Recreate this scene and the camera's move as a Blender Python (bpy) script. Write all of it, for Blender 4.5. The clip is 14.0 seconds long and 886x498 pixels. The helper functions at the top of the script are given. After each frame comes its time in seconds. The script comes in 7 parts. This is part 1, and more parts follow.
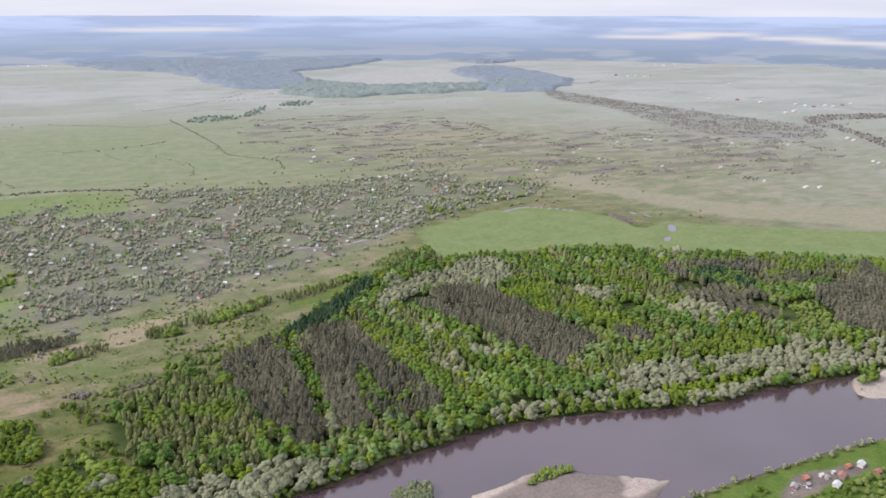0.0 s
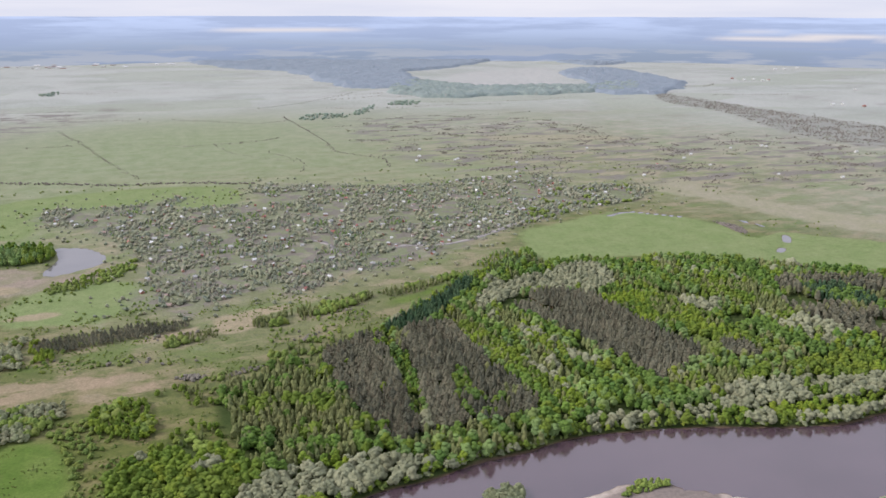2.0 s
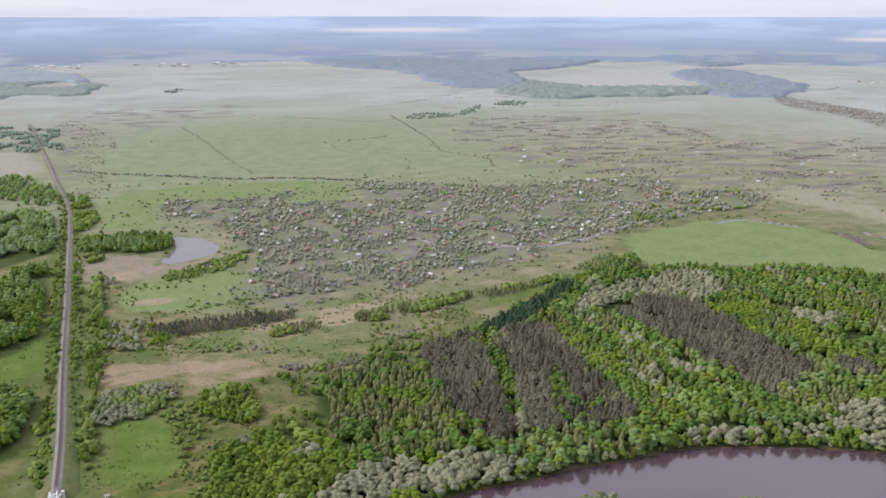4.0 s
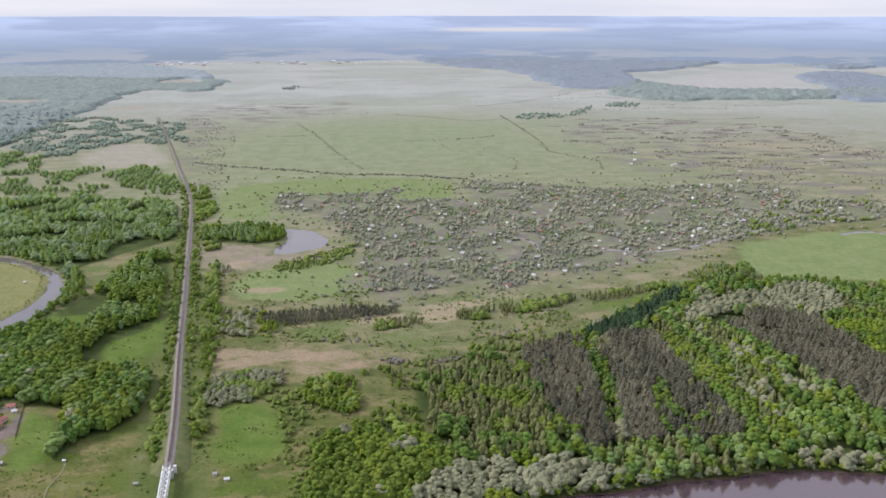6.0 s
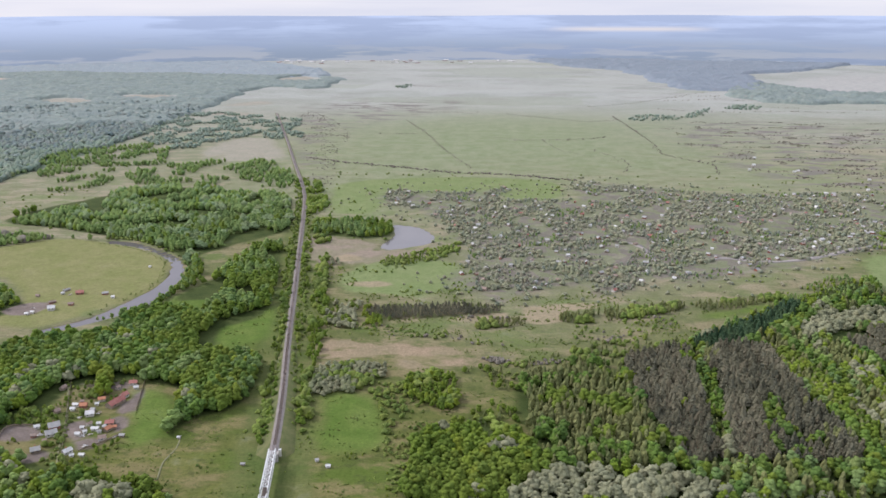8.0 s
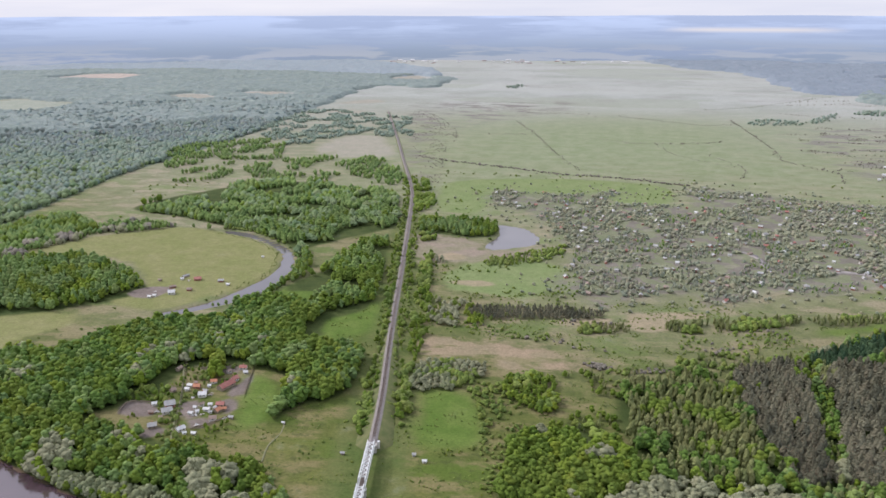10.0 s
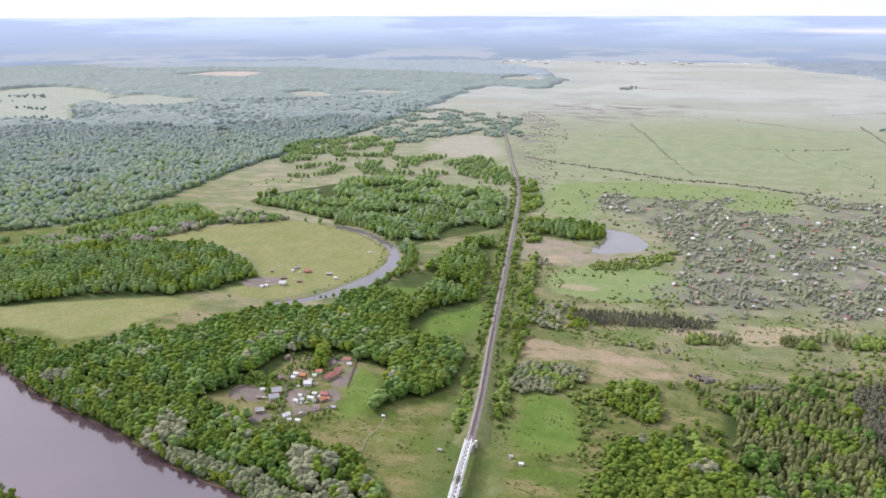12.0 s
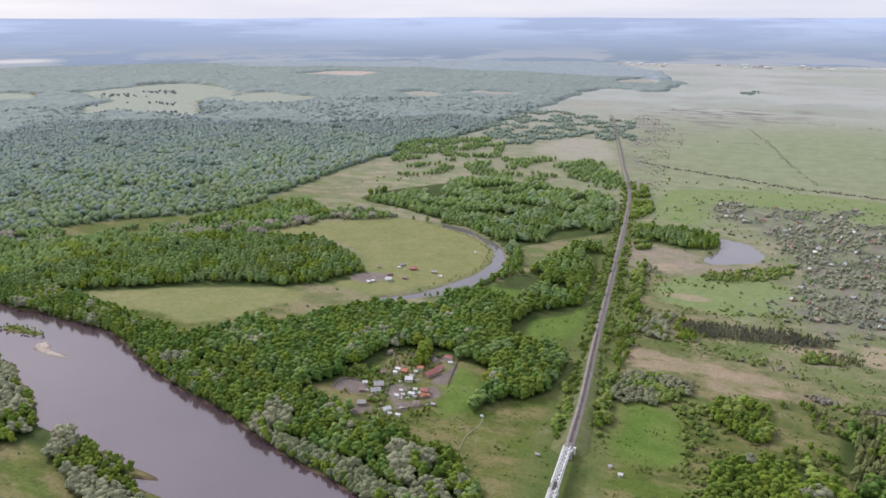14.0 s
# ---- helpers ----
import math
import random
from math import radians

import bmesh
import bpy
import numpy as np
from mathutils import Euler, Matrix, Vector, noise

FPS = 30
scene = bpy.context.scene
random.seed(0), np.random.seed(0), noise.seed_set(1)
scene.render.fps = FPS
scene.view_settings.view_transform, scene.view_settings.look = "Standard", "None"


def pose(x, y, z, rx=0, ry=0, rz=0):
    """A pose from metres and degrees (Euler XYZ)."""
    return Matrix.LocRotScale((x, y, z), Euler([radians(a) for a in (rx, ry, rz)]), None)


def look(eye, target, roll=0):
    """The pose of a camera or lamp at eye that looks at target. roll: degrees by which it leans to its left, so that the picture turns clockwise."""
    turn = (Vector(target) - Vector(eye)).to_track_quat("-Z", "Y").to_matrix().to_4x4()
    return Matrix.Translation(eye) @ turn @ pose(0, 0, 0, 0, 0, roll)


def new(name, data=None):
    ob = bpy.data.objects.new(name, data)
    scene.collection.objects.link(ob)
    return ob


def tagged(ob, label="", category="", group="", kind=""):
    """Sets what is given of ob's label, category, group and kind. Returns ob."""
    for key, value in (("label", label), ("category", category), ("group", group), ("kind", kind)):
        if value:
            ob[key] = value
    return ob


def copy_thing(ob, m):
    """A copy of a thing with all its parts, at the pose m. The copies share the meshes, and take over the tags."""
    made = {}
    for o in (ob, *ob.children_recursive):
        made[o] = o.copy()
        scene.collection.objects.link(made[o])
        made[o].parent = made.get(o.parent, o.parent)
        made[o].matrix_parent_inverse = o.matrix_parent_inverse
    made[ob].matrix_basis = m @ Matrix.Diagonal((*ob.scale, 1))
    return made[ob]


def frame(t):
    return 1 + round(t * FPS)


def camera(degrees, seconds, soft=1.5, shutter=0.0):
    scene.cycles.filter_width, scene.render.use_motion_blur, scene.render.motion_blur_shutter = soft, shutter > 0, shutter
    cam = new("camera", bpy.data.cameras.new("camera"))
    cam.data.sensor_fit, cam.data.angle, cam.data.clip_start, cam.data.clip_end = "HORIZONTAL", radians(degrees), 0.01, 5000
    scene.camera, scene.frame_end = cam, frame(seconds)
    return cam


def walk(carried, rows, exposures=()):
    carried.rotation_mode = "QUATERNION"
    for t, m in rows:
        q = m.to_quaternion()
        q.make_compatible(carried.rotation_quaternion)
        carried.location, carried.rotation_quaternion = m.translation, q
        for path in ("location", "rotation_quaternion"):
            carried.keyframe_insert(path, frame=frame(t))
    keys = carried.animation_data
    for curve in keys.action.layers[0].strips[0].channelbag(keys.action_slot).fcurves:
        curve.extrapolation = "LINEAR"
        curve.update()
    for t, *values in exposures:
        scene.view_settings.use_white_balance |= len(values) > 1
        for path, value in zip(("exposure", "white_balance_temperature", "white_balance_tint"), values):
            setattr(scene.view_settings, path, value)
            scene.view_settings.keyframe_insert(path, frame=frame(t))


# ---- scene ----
EYE_HEIGHT = 260.0
cam = camera(58.19, 14.0, soft=1.6)
# seconds, heading to the left of +y, dip of the view, lean
TURN = [
    (0, -27.17, 16.69, 0.11),
    (0.5, -25.27, 16.67, 0.12),
    (1, -23.38, 16.67, 0.12),
    (1.5, -21.48, 16.66, 0.13),
    (2, -19.59, 16.65, 0.13),
    (2.5, -17.71, 16.66, 0.07),
    (3, -15.82, 16.67, 0.02),
    (5.5, -6.17, 16.65, 0.02),
    (6, -4.20, 16.68, 0.00),
    (6.5, -2.23, 16.68, -0.00),
    (7, -0.25, 16.68, 0.00),
    (7.5, 1.73, 16.69, -0.04),
    (8, 3.69, 16.72, -0.08),
    (10.5, 13.47, 16.69, -0.11),
    (11, 15.43, 16.68, -0.17),
    (11.5, 17.40, 16.67, -0.18),
    (12, 19.37, 16.66, -0.14),
    (12.5, 21.35, 16.62, -0.09),
    (13, 23.33, 16.58, -0.13),
    (13.5, 25.31, 16.56, -0.20),
    (14, 27.28, 16.57, -0.07),
]


def heading(yaw, dip, lean):
    a, b = radians(yaw), radians(dip)
    way = Vector((-math.sin(a) * math.cos(b), math.cos(a) * math.cos(b), -math.sin(b)))
    eye = Vector((0, 0, EYE_HEIGHT))
    return look(eye, eye + way * 100, lean)


EXPOSURE = [(t, stops + 0.04, 6150, 20) for t, stops in ((0, 0.35), (3.2, 0.3), (8.2, 0.3), (10.3, 0.35), (11, 0.53), (12, 0.67), (12.6, 0.62), (13.4, 0.42), (14, 0.3))]
walk(cam, [(t, heading(yaw, dip, lean)) for t, yaw, dip, lean in TURN], EXPOSURE)

# ---- light: a bright, thinly overcast spring day ----
world = bpy.data.worlds.new("sky")
scene.world = world
world.use_nodes = True
wn, wl = world.node_tree.nodes, world.node_tree.links
wn.clear()
SUN_ELEVATION, SUN_AZIMUTH = radians(38), radians(284)
sky = wn.new("ShaderNodeTexSky")
sky.sky_type = "NISHITA"
sky.sun_disc = False
sky.sun_elevation, sky.sun_rotation = SUN_ELEVATION, SUN_AZIMUTH
sky.dust_density = 3.0
w_coord = wn.new("ShaderNodeTexCoord")
w_map = wn.new("ShaderNodeMapping")
w_map.inputs["Scale"].default_value = (2.0, 2.0, 26.0)
w_noise = wn.new("ShaderNodeTexNoise")
w_noise.inputs["Scale"].default_value = 1.6
w_noise.inputs["Detail"].default_value = 6
w_ramp = wn.new("ShaderNodeValToRGB")
w_ramp.color_ramp.elements[0].position, w_ramp.color_ramp.elements[0].color = 0.30, (6.6, 7.05, 7.6, 1)
w_ramp.color_ramp.elements[1].position, w_ramp.color_ramp.elements[1].color = 0.72, (8.3, 8.45, 8.3, 1)
w_mix = wn.new("ShaderNodeMix")
w_mix.data_type = "RGBA"
w_mix.inputs["Factor"].default_value = 0.8
w_back = wn.new("ShaderNodeBackground")
w_back.inputs["Strength"].default_value = 0.1
w_out = wn.new("ShaderNodeOutputWorld")
wl.new(w_coord.outputs["Generated"], w_map.inputs["Vector"])
wl.new(w_map.outputs["Vector"], w_noise.inputs["Vector"])
wl.new(w_noise.outputs["Fac"], w_ramp.inputs["Fac"])
wl.new(sky.outputs["Color"], w_mix.inputs["A"])
wl.new(w_ramp.outputs["Color"], w_mix.inputs["B"])
wl.new(w_mix.outputs["Result"], w_back.inputs["Color"])
wl.new(w_back.outputs["Background"], w_out.inputs["Surface"])

sun_data = bpy.data.lights.new("sun", "SUN")
sun_data.energy, sun_data.angle, sun_data.color = 2.25, radians(9), (1.0, 0.95, 0.88)
sun = new("sun", sun_data)
# the sun stands to the left of the railway line
sun_way = Vector((math.sin(SUN_AZIMUTH) * math.cos(SUN_ELEVATION), math.cos(SUN_AZIMUTH) * math.cos(SUN_ELEVATION), math.sin(SUN_ELEVATION)))
sun.matrix_world = look(sun_way * 3000, (0, 0, 0))

# ---- materials ----
def mat_base(name, rough=0.9, spec=0.2):
    m = bpy.data.materials.new(name)
    m.use_nodes = True
    b = m.node_tree.nodes["Principled BSDF"]
    b.inputs["Roughness"].default_value = rough
    b.inputs["Specular IOR Level"].default_value = spec
    return m, m.node_tree.nodes, m.node_tree.links, b


def n_noise(n, l, scale, detail=4.0, rough=0.55, vec=None):
    t = n.new("ShaderNodeTexNoise")
    t.inputs["Scale"].default_value = scale
    t.inputs["Detail"].default_value = detail
    t.inputs["Roughness"].default_value = rough
    if vec is not None:
        l.new(vec, t.inputs["Vector"])
    return t.outputs["Fac"]


def n_mix(n, l, fac, a, b):
    m = n.new("ShaderNodeMix")
    m.data_type = "RGBA"
    for key, v in (("Factor", fac), ("A", a), ("B", b)):
        if isinstance(v, (tuple, list)):
            m.inputs[key].default_value = (*v, 1)
        elif isinstance(v, (int, float)):
            m.inputs[key].default_value = v
        else:
            l.new(v, m.inputs[key])
    return m.outputs["Result"]


def n_step(n, l, v, lo, hi, top=1.0):
    r = n.new("ShaderNodeMapRange")
    r.interpolation_type = "SMOOTHSTEP"
    r.inputs["From Min"].default_value, r.inputs["From Max"].default_value = lo, hi
    r.inputs["To Max"].default_value = top
    l.new(v, r.inputs["Value"])
    return r.outputs["Result"]


def n_math(n, l, op, a, b):
    m = n.new("ShaderNodeMath")
    m.operation = op
    for i, v in enumerate((a, b)):
        if isinstance(v, (int, float)):
            m.inputs[i].default_value = v
        else:
            l.new(v, m.inputs[i])
    return m.outputs[0]


def n_bump(n, l, b, height, strength, distance):
    u = n.new("ShaderNodeBump")
    u.inputs["Strength"].default_value, u.inputs["Distance"].default_value = strength, distance
    l.new(height, u.inputs["Height"])
    l.new(u.outputs["Normal"], b.inputs["Normal"])


def leaf_mat(name, dark, light, far=None, roof=False, grain=0.8, mixed=1.0):
    """Foliage: each tree of its own tint, some of them yellower, leaves mottled within the crown, each stretch of wood again."""
    m, n, l, b = mat_base(name, 0.85, 0.12)
    geo = n.new("ShaderNodeNewGeometry")
    fine = n_noise(n, l, grain, 4.0, 0.62, geo.outputs["Position"])
    stand = n_noise(n, l, 0.012, 3.0, 0.55, geo.outputs["Position"])
    tint = n.new("ShaderNodeAttribute")
    tint.attribute_name = "tint"
    info = n.new("ShaderNodeObjectInfo")
    split = n.new("ShaderNodeSeparateColor")
    l.new(info.outputs["Color"], split.inputs["Color"])
    own = n_math(n, l, "ADD", tint.outputs["Fac"], split.outputs["Red"])
    mix = n_math(n, l, "ADD", n_math(n, l, "MULTIPLY", own, 0.62), n_math(n, l, "MULTIPLY", n_step(n, l, fine, 0.33, 0.67), 0.42))
    col = n_mix(n, l, mix, dark, light)
    hue = n_math(n, l, "FRACT", n_math(n, l, "MULTIPLY", own, 9.7), 0.0)
    warm = tuple(0.5 * (a + c) * k for a, c, k in zip(dark, light, (1.20, 0.98, 1.0)))
    cool = tuple(0.5 * (a + c) * k for a, c, k in zip(dark, light, (0.76, 0.86, 1.02)))
    col = n_mix(n, l, n_step(n, l, hue, 0.62, 0.95, 0.6 * mixed), col, warm)
    col = n_mix(n, l, n_math(n, l, "SUBTRACT", 0.6 * mixed, n_step(n, l, hue, 0.05, 0.3, 0.6 * mixed)), col, cool)
    if far is not None:
        col = n_mix(n, l, n_step(n, l, stand, 0.42, 0.62, 0.45), col, far)
    l.new(col, b.inputs["Base Color"])
    n_bump(n, l, b, fine, 0.45 if roof else 0.7, 1.3 / grain)
    return m


def plain_mat(name, a, b_col, scale=1.0, rough=0.85, spec=0.25, metal=0.0, bump=0.0):
    m, n, l, b = mat_base(name, rough, spec)
    geo = n.new("ShaderNodeNewGeometry")
    f = n_step(n, l, n_noise(n, l, scale, 5.0, 0.6, geo.outputs["Position"]), 0.3, 0.7)
    info = n.new("ShaderNodeObjectInfo")
    f2 = n_math(n, l, "ADD", n_math(n, l, "MULTIPLY", f, 0.7), n_math(n, l, "MULTIPLY", info.outputs["Random"], 0.3))
    l.new(n_mix(n, l, f2, a, b_col), b.inputs["Base Color"])
    b.inputs["Metallic"].default_value = metal
    if bump:
        n_bump(n, l, b, f, 0.5, bump)
    return m


M_BROAD = leaf_mat("fresh_leaves", (0.040, 0.086, 0.013), (0.188, 0.270, 0.036), (0.138, 0.180, 0.034))
M_WEST = leaf_mat("oak_leaves", (0.034, 0.080, 0.021), (0.160, 0.262, 0.045), (0.110, 0.172, 0.042))
M_LIME = leaf_mat("lime_leaves", (0.074, 0.122, 0.012), (0.222, 0.312, 0.034), (0.180, 0.220, 0.040))
M_OSIER = leaf_mat("osier_leaves", (0.095, 0.118, 0.056), (0.262, 0.290, 0.165), mixed=0.4)
# the next six leaf tones have distance haze painted into the colour
M_HAZY = leaf_mat("hazed_poplar_leaves", (0.200, 0.225, 0.168), (0.298, 0.325, 0.238))
M_MIDOAK = leaf_mat("hazed_alder_leaves", (0.072, 0.134, 0.045), (0.242, 0.345, 0.098), (0.176, 0.242, 0.094))
M_OAKMID = leaf_mat("hazed_oak_leaves", (0.108, 0.168, 0.086), (0.265, 0.352, 0.155), (0.218, 0.276, 0.156))
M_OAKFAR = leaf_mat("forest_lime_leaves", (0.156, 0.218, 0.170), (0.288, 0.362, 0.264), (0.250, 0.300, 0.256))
M_WESTFAR = leaf_mat("hazed_far_leaves", (0.130, 0.178, 0.168), (0.290, 0.345, 0.300), (0.215, 0.262, 0.258), True, 0.06)
M_HORIZON = leaf_mat("hazed_horizon_leaves", (0.225, 0.280, 0.298), (0.310, 0.362, 0.372), (0.262, 0.312, 0.340), True, 0.05)
M_WILLOW = leaf_mat("silver_leaves", (0.145, 0.158, 0.090), (0.318, 0.330, 0.205), grain=1.7, mixed=0.3)
M_PINE = leaf_mat("brown_needles", (0.058, 0.062, 0.040), (0.212, 0.205, 0.138), grain=1.1, mixed=0.5)
M_SPRUCE = leaf_mat("dark_needles", (0.028, 0.064, 0.032), (0.085, 0.138, 0.066))
M_BIRCH = leaf_mat("young_leaves", (0.088, 0.112, 0.042), (0.252, 0.285, 0.108), (0.205, 0.205, 0.092), mixed=0.6)
# fruit tree leaves, lightened and greyed with painted haze
M_ORCHARD = leaf_mat("hazed_orchard_leaves", (0.188, 0.208, 0.138), (0.340, 0.362, 0.228), (0.275, 0.272, 0.215))
M_BUSH = leaf_mat("bush_leaves", (0.072, 0.116, 0.026), (0.228, 0.305, 0.066), (0.165, 0.195, 0.066))
M_SCRUB = leaf_mat("bare_twigs", (0.172, 0.160, 0.130), (0.270, 0.250, 0.205), (0.230, 0.200, 0.175), mixed=0.2)
# blue-grey of distance haze, painted in as the wood's colour
M_HAZEWOOD = leaf_mat("hazed_wood_leaves", (0.188, 0.232, 0.268), (0.245, 0.288, 0.322), None, True, 0.05, 0.5)
M_PINEBARK = plain_mat("pine_bark", (0.19, 0.12, 0.08), (0.30, 0.20, 0.14), 2.0)
M_BARK = plain_mat("bark", (0.10, 0.08, 0.06), (0.22, 0.18, 0.14), 2.0)
M_BIRCHBARK = plain_mat("birch_bark", (0.35, 0.34, 0.31), (0.6, 0.58, 0.54), 2.0)
M_BALLAST = plain_mat("ballast", (0.165, 0.150, 0.148), (0.255, 0.235, 0.230), 0.5, bump=0.05)
M_GRAVEL = plain_mat("shoulder_gravel", (0.165, 0.150, 0.138), (0.285, 0.262, 0.242), 0.12)
M_STEEL = plain_mat("rusty_rail", (0.20, 0.13, 0.10), (0.34, 0.26, 0.21), 1.0, 0.5, 0.5, 0.6)
M_TIMBER = plain_mat("sleeper_timber", (0.12, 0.10, 0.085), (0.22, 0.19, 0.165), 1.5)
M_PAINT = plain_mat("bridge_paint", (0.55, 0.57, 0.57), (0.78, 0.80, 0.80), 0.6, 0.55, 0.4)
M_CONCRETE = plain_mat("concrete", (0.36, 0.35, 0.33), (0.55, 0.53, 0.50), 0.6)

# river water: brown and silty
M_WATER, wtn, wtl, wtb = mat_base("silty_water", 0.13, 1.0)
wtb.inputs["IOR"].default_value = 1.75
wg = wtn.new("ShaderNodeNewGeometry")
wtl.new(n_mix(wtn, wtl, n_step(wtn, wtl, n_noise(wtn, wtl, 0.012, 4.0, 0.55, wg.outputs["Position"]), 0.35, 0.65), (0.066, 0.041, 0.052), (0.086, 0.055, 0.068)), wtb.inputs["Base Color"])
n_bump(wtn, wtl, wtb, n_noise(wtn, wtl, 0.5, 3.0, 0.6, wg.outputs["Position"]), 0.12, 0.3)
# still water: greyed base colour stands in for part of the sky's reflection
M_POND, ptn, ptl, ptb = mat_base("still_water", 0.05, 0.5)
pg = ptn.new("ShaderNodeNewGeometry")
ptl.new(n_mix(ptn, ptl, n_noise(ptn, ptl, 0.03, 3.0, 0.5, pg.outputs["Position"]), (0.135, 0.130, 0.132), (0.180, 0.172, 0.176)), ptb.inputs["Base Color"])

M_CREEK, ctn, ctl, ctb = mat_base("creek_water", 0.06, 0.5)
cg = ctn.new("ShaderNodeNewGeometry")
ctl.new(n_mix(ctn, ctl, n_noise(ctn, ctl, 0.03, 3.0, 0.5, cg.outputs["Position"]), (0.105, 0.098, 0.104), (0.145, 0.135, 0.142)), ctb.inputs["Base Color"])

# the ground: meadow with every other cover laid in by its own outline (metres inside it)
M_GROUND, gn, gl, gb = mat_base("ground_cover", 0.95, 0.1)
gg = gn.new("ShaderNodeNewGeometry")
pos = gg.outputs["Position"]
g_fine = n_noise(gn, gl, 0.35, 5.0, 0.65, pos)
g_mid = n_noise(gn, gl, 0.035, 6.0, 0.6, pos)


def cover(col, name, tone, amp, width, tone_b=None, top=1.0, broken=False):
    a = gn.new("ShaderNodeAttribute")
    a.attribute_name = name
    d = n_math(gn, gl, "ADD", a.outputs["Fac"], n_math(gn, gl, "MULTIPLY", n_math(gn, gl, "SUBTRACT", g_mid, 0.5), amp))
    t = tone
    if tone_b is not None:
        t = n_mix(gn, gl, n_step(gn, gl, g_mid, 0.35, 0.65), tone, tone_b)
    part_in = n_step(gn, gl, d, -width, width, top)
    if broken:
        part_in = n_math(gn, gl, "MULTIPLY", part_in, n_step(gn, gl, n_noise(gn, gl, 0.055, 6.0, 0.6, g_lie.outputs["Vector"]), 0.36, 0.50))
    return n_mix(gn, gl, part_in, col, t)


g_tuft = n_noise(gn, gl, 0.13, 8.0, 0.68, pos)
g_streak = n_noise(gn, gl, 0.018, 8.0, 0.7, pos)
g_lie = gn.new("ShaderNodeMapping")
g_lie.inputs["Scale"].default_value = (0.45, 1.0, 1.0)
g_lie.inputs["Rotation"].default_value = (0, 0, radians(-14))
gl.new(pos, g_lie.inputs["Vector"])
g_band = n_noise(gn, gl, 0.042, 7.0, 0.62, g_lie.outputs["Vector"])
g_lush = n_noise(gn, gl, 0.014, 6.0, 0.6, g_lie.outputs["Vector"])
g_field = gn.new("ShaderNodeTexVoronoi")
g_field.inputs["Scale"].default_value = 0.0042
gl.new(g_lie.outputs["Vector"], g_field.inputs["Vector"])
g_lot = gn.new("ShaderNodeSeparateColor")
gl.new(g_field.outputs["Color"], g_lot.inputs["Color"])


def pasture(low, high, straw, fresh, rough):
    """Grassland: uneven sward, straw-coloured bands, fresh patches and darker tussocks."""
    c = n_mix(gn, gl, n_step(gn, gl, g_mid, 0.3, 0.7), low, high)
    c = n_mix(gn, gl, n_step(gn, gl, g_lush, 0.50, 0.62, 0.85), c, fresh)
    c = n_mix(gn, gl, n_step(gn, gl, g_band, 0.47, 0.60, 0.8), c, straw)
    c = n_mix(gn, gl, n_step(gn, gl, g_streak, 0.56, 0.68, 0.6), c, straw)
    return n_mix(gn, gl, n_step(gn, gl, g_tuft, 0.52, 0.62, 0.65), c, rough)


g_col = pasture((0.082, 0.108, 0.028), (0.148, 0.158, 0.048), (0.215, 0.185, 0.092), (0.092, 0.140, 0.026), (0.058, 0.076, 0.024))
# pasture and plain farther off: distance haze painted in as paler, greyer tones
g_hazed_pasture = pasture((0.182, 0.198, 0.110), (0.240, 0.246, 0.152), (0.325, 0.285, 0.212), (0.182, 0.224, 0.102), (0.150, 0.160, 0.104))
g_hazed_plain = n_mix(gn, gl, n_step(gn, gl, n_noise(gn, gl, 0.0035, 8.0, 0.66, pos), 0.38, 0.62), (0.305, 0.328, 0.298), (0.366, 0.384, 0.366))
g_hazed_plain = n_mix(gn, gl, n_step(gn, gl, g_lot.outputs["Red"], 0.2, 0.8, 0.5), g_hazed_plain, (0.392, 0.402, 0.382))
g_hazed_plain = n_mix(gn, gl, n_step(gn, gl, g_lot.outputs["Green"], 0.75, 0.8, 0.55), g_hazed_plain, (0.300, 0.330, 0.275))
g_hazed_plain = n_mix(gn, gl, n_step(gn, gl, n_noise(gn, gl, 0.011, 9.0, 0.7, g_lie.outputs["Vector"]), 0.55, 0.64, 0.65), g_hazed_plain, (0.272, 0.264, 0.254))
g_col = cover(g_col, "middle", g_hazed_pasture, 110, 190)
g_col = cover(g_col, "plain", g_hazed_plain, 300, 720)
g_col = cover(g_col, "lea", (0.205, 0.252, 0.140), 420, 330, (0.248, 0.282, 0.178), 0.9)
heath_a = gn.new("ShaderNodeAttribute")
heath_a.attribute_name = "heath"
h_patch = n_step(gn, gl, n_noise(gn, gl, 0.024, 6.0, 0.64, g_lie.outputs["Vector"]), 0.50, 0.57, 0.85)
h_in = n_step(gn, gl, heath_a.outputs["Fac"], -60, 60)
g_col = n_mix(gn, gl, n_math(gn, gl, "MULTIPLY", h_patch, h_in), g_col, (0.190, 0.174, 0.166))
g_col = cover(g_col, "clearing", (0.27, 0.305, 0.25), 60, 15, (0.32, 0.34, 0.29))
g_col = cover(g_col, "verge", (0.085, 0.125, 0.036), 26, 6, (0.135, 0.152, 0.056), 0.8)
g_col = cover(g_col, "vivid", (0.090, 0.152, 0.028), 30, 8, (0.128, 0.182, 0.044))
g_col = cover(g_col, "field", (0.172, 0.228, 0.092), 30, 6, (0.202, 0.248, 0.110))
g_col = cover(g_col, "olive", (0.190, 0.208, 0.080), 30, 5, (0.225, 0.226, 0.102))
g_col = cover(g_col, "dry", (0.27, 0.265, 0.18), 30, 12, (0.30, 0.28, 0.21))
g_plot = gn.new("ShaderNodeTexVoronoi")
g_plot.inputs["Scale"].default_value = 0.085
gl.new(pos, g_plot.inputs["Vector"])
g_plots = gn.new("ShaderNodeValToRGB")
g_plots.color_ramp.interpolation = "CONSTANT"
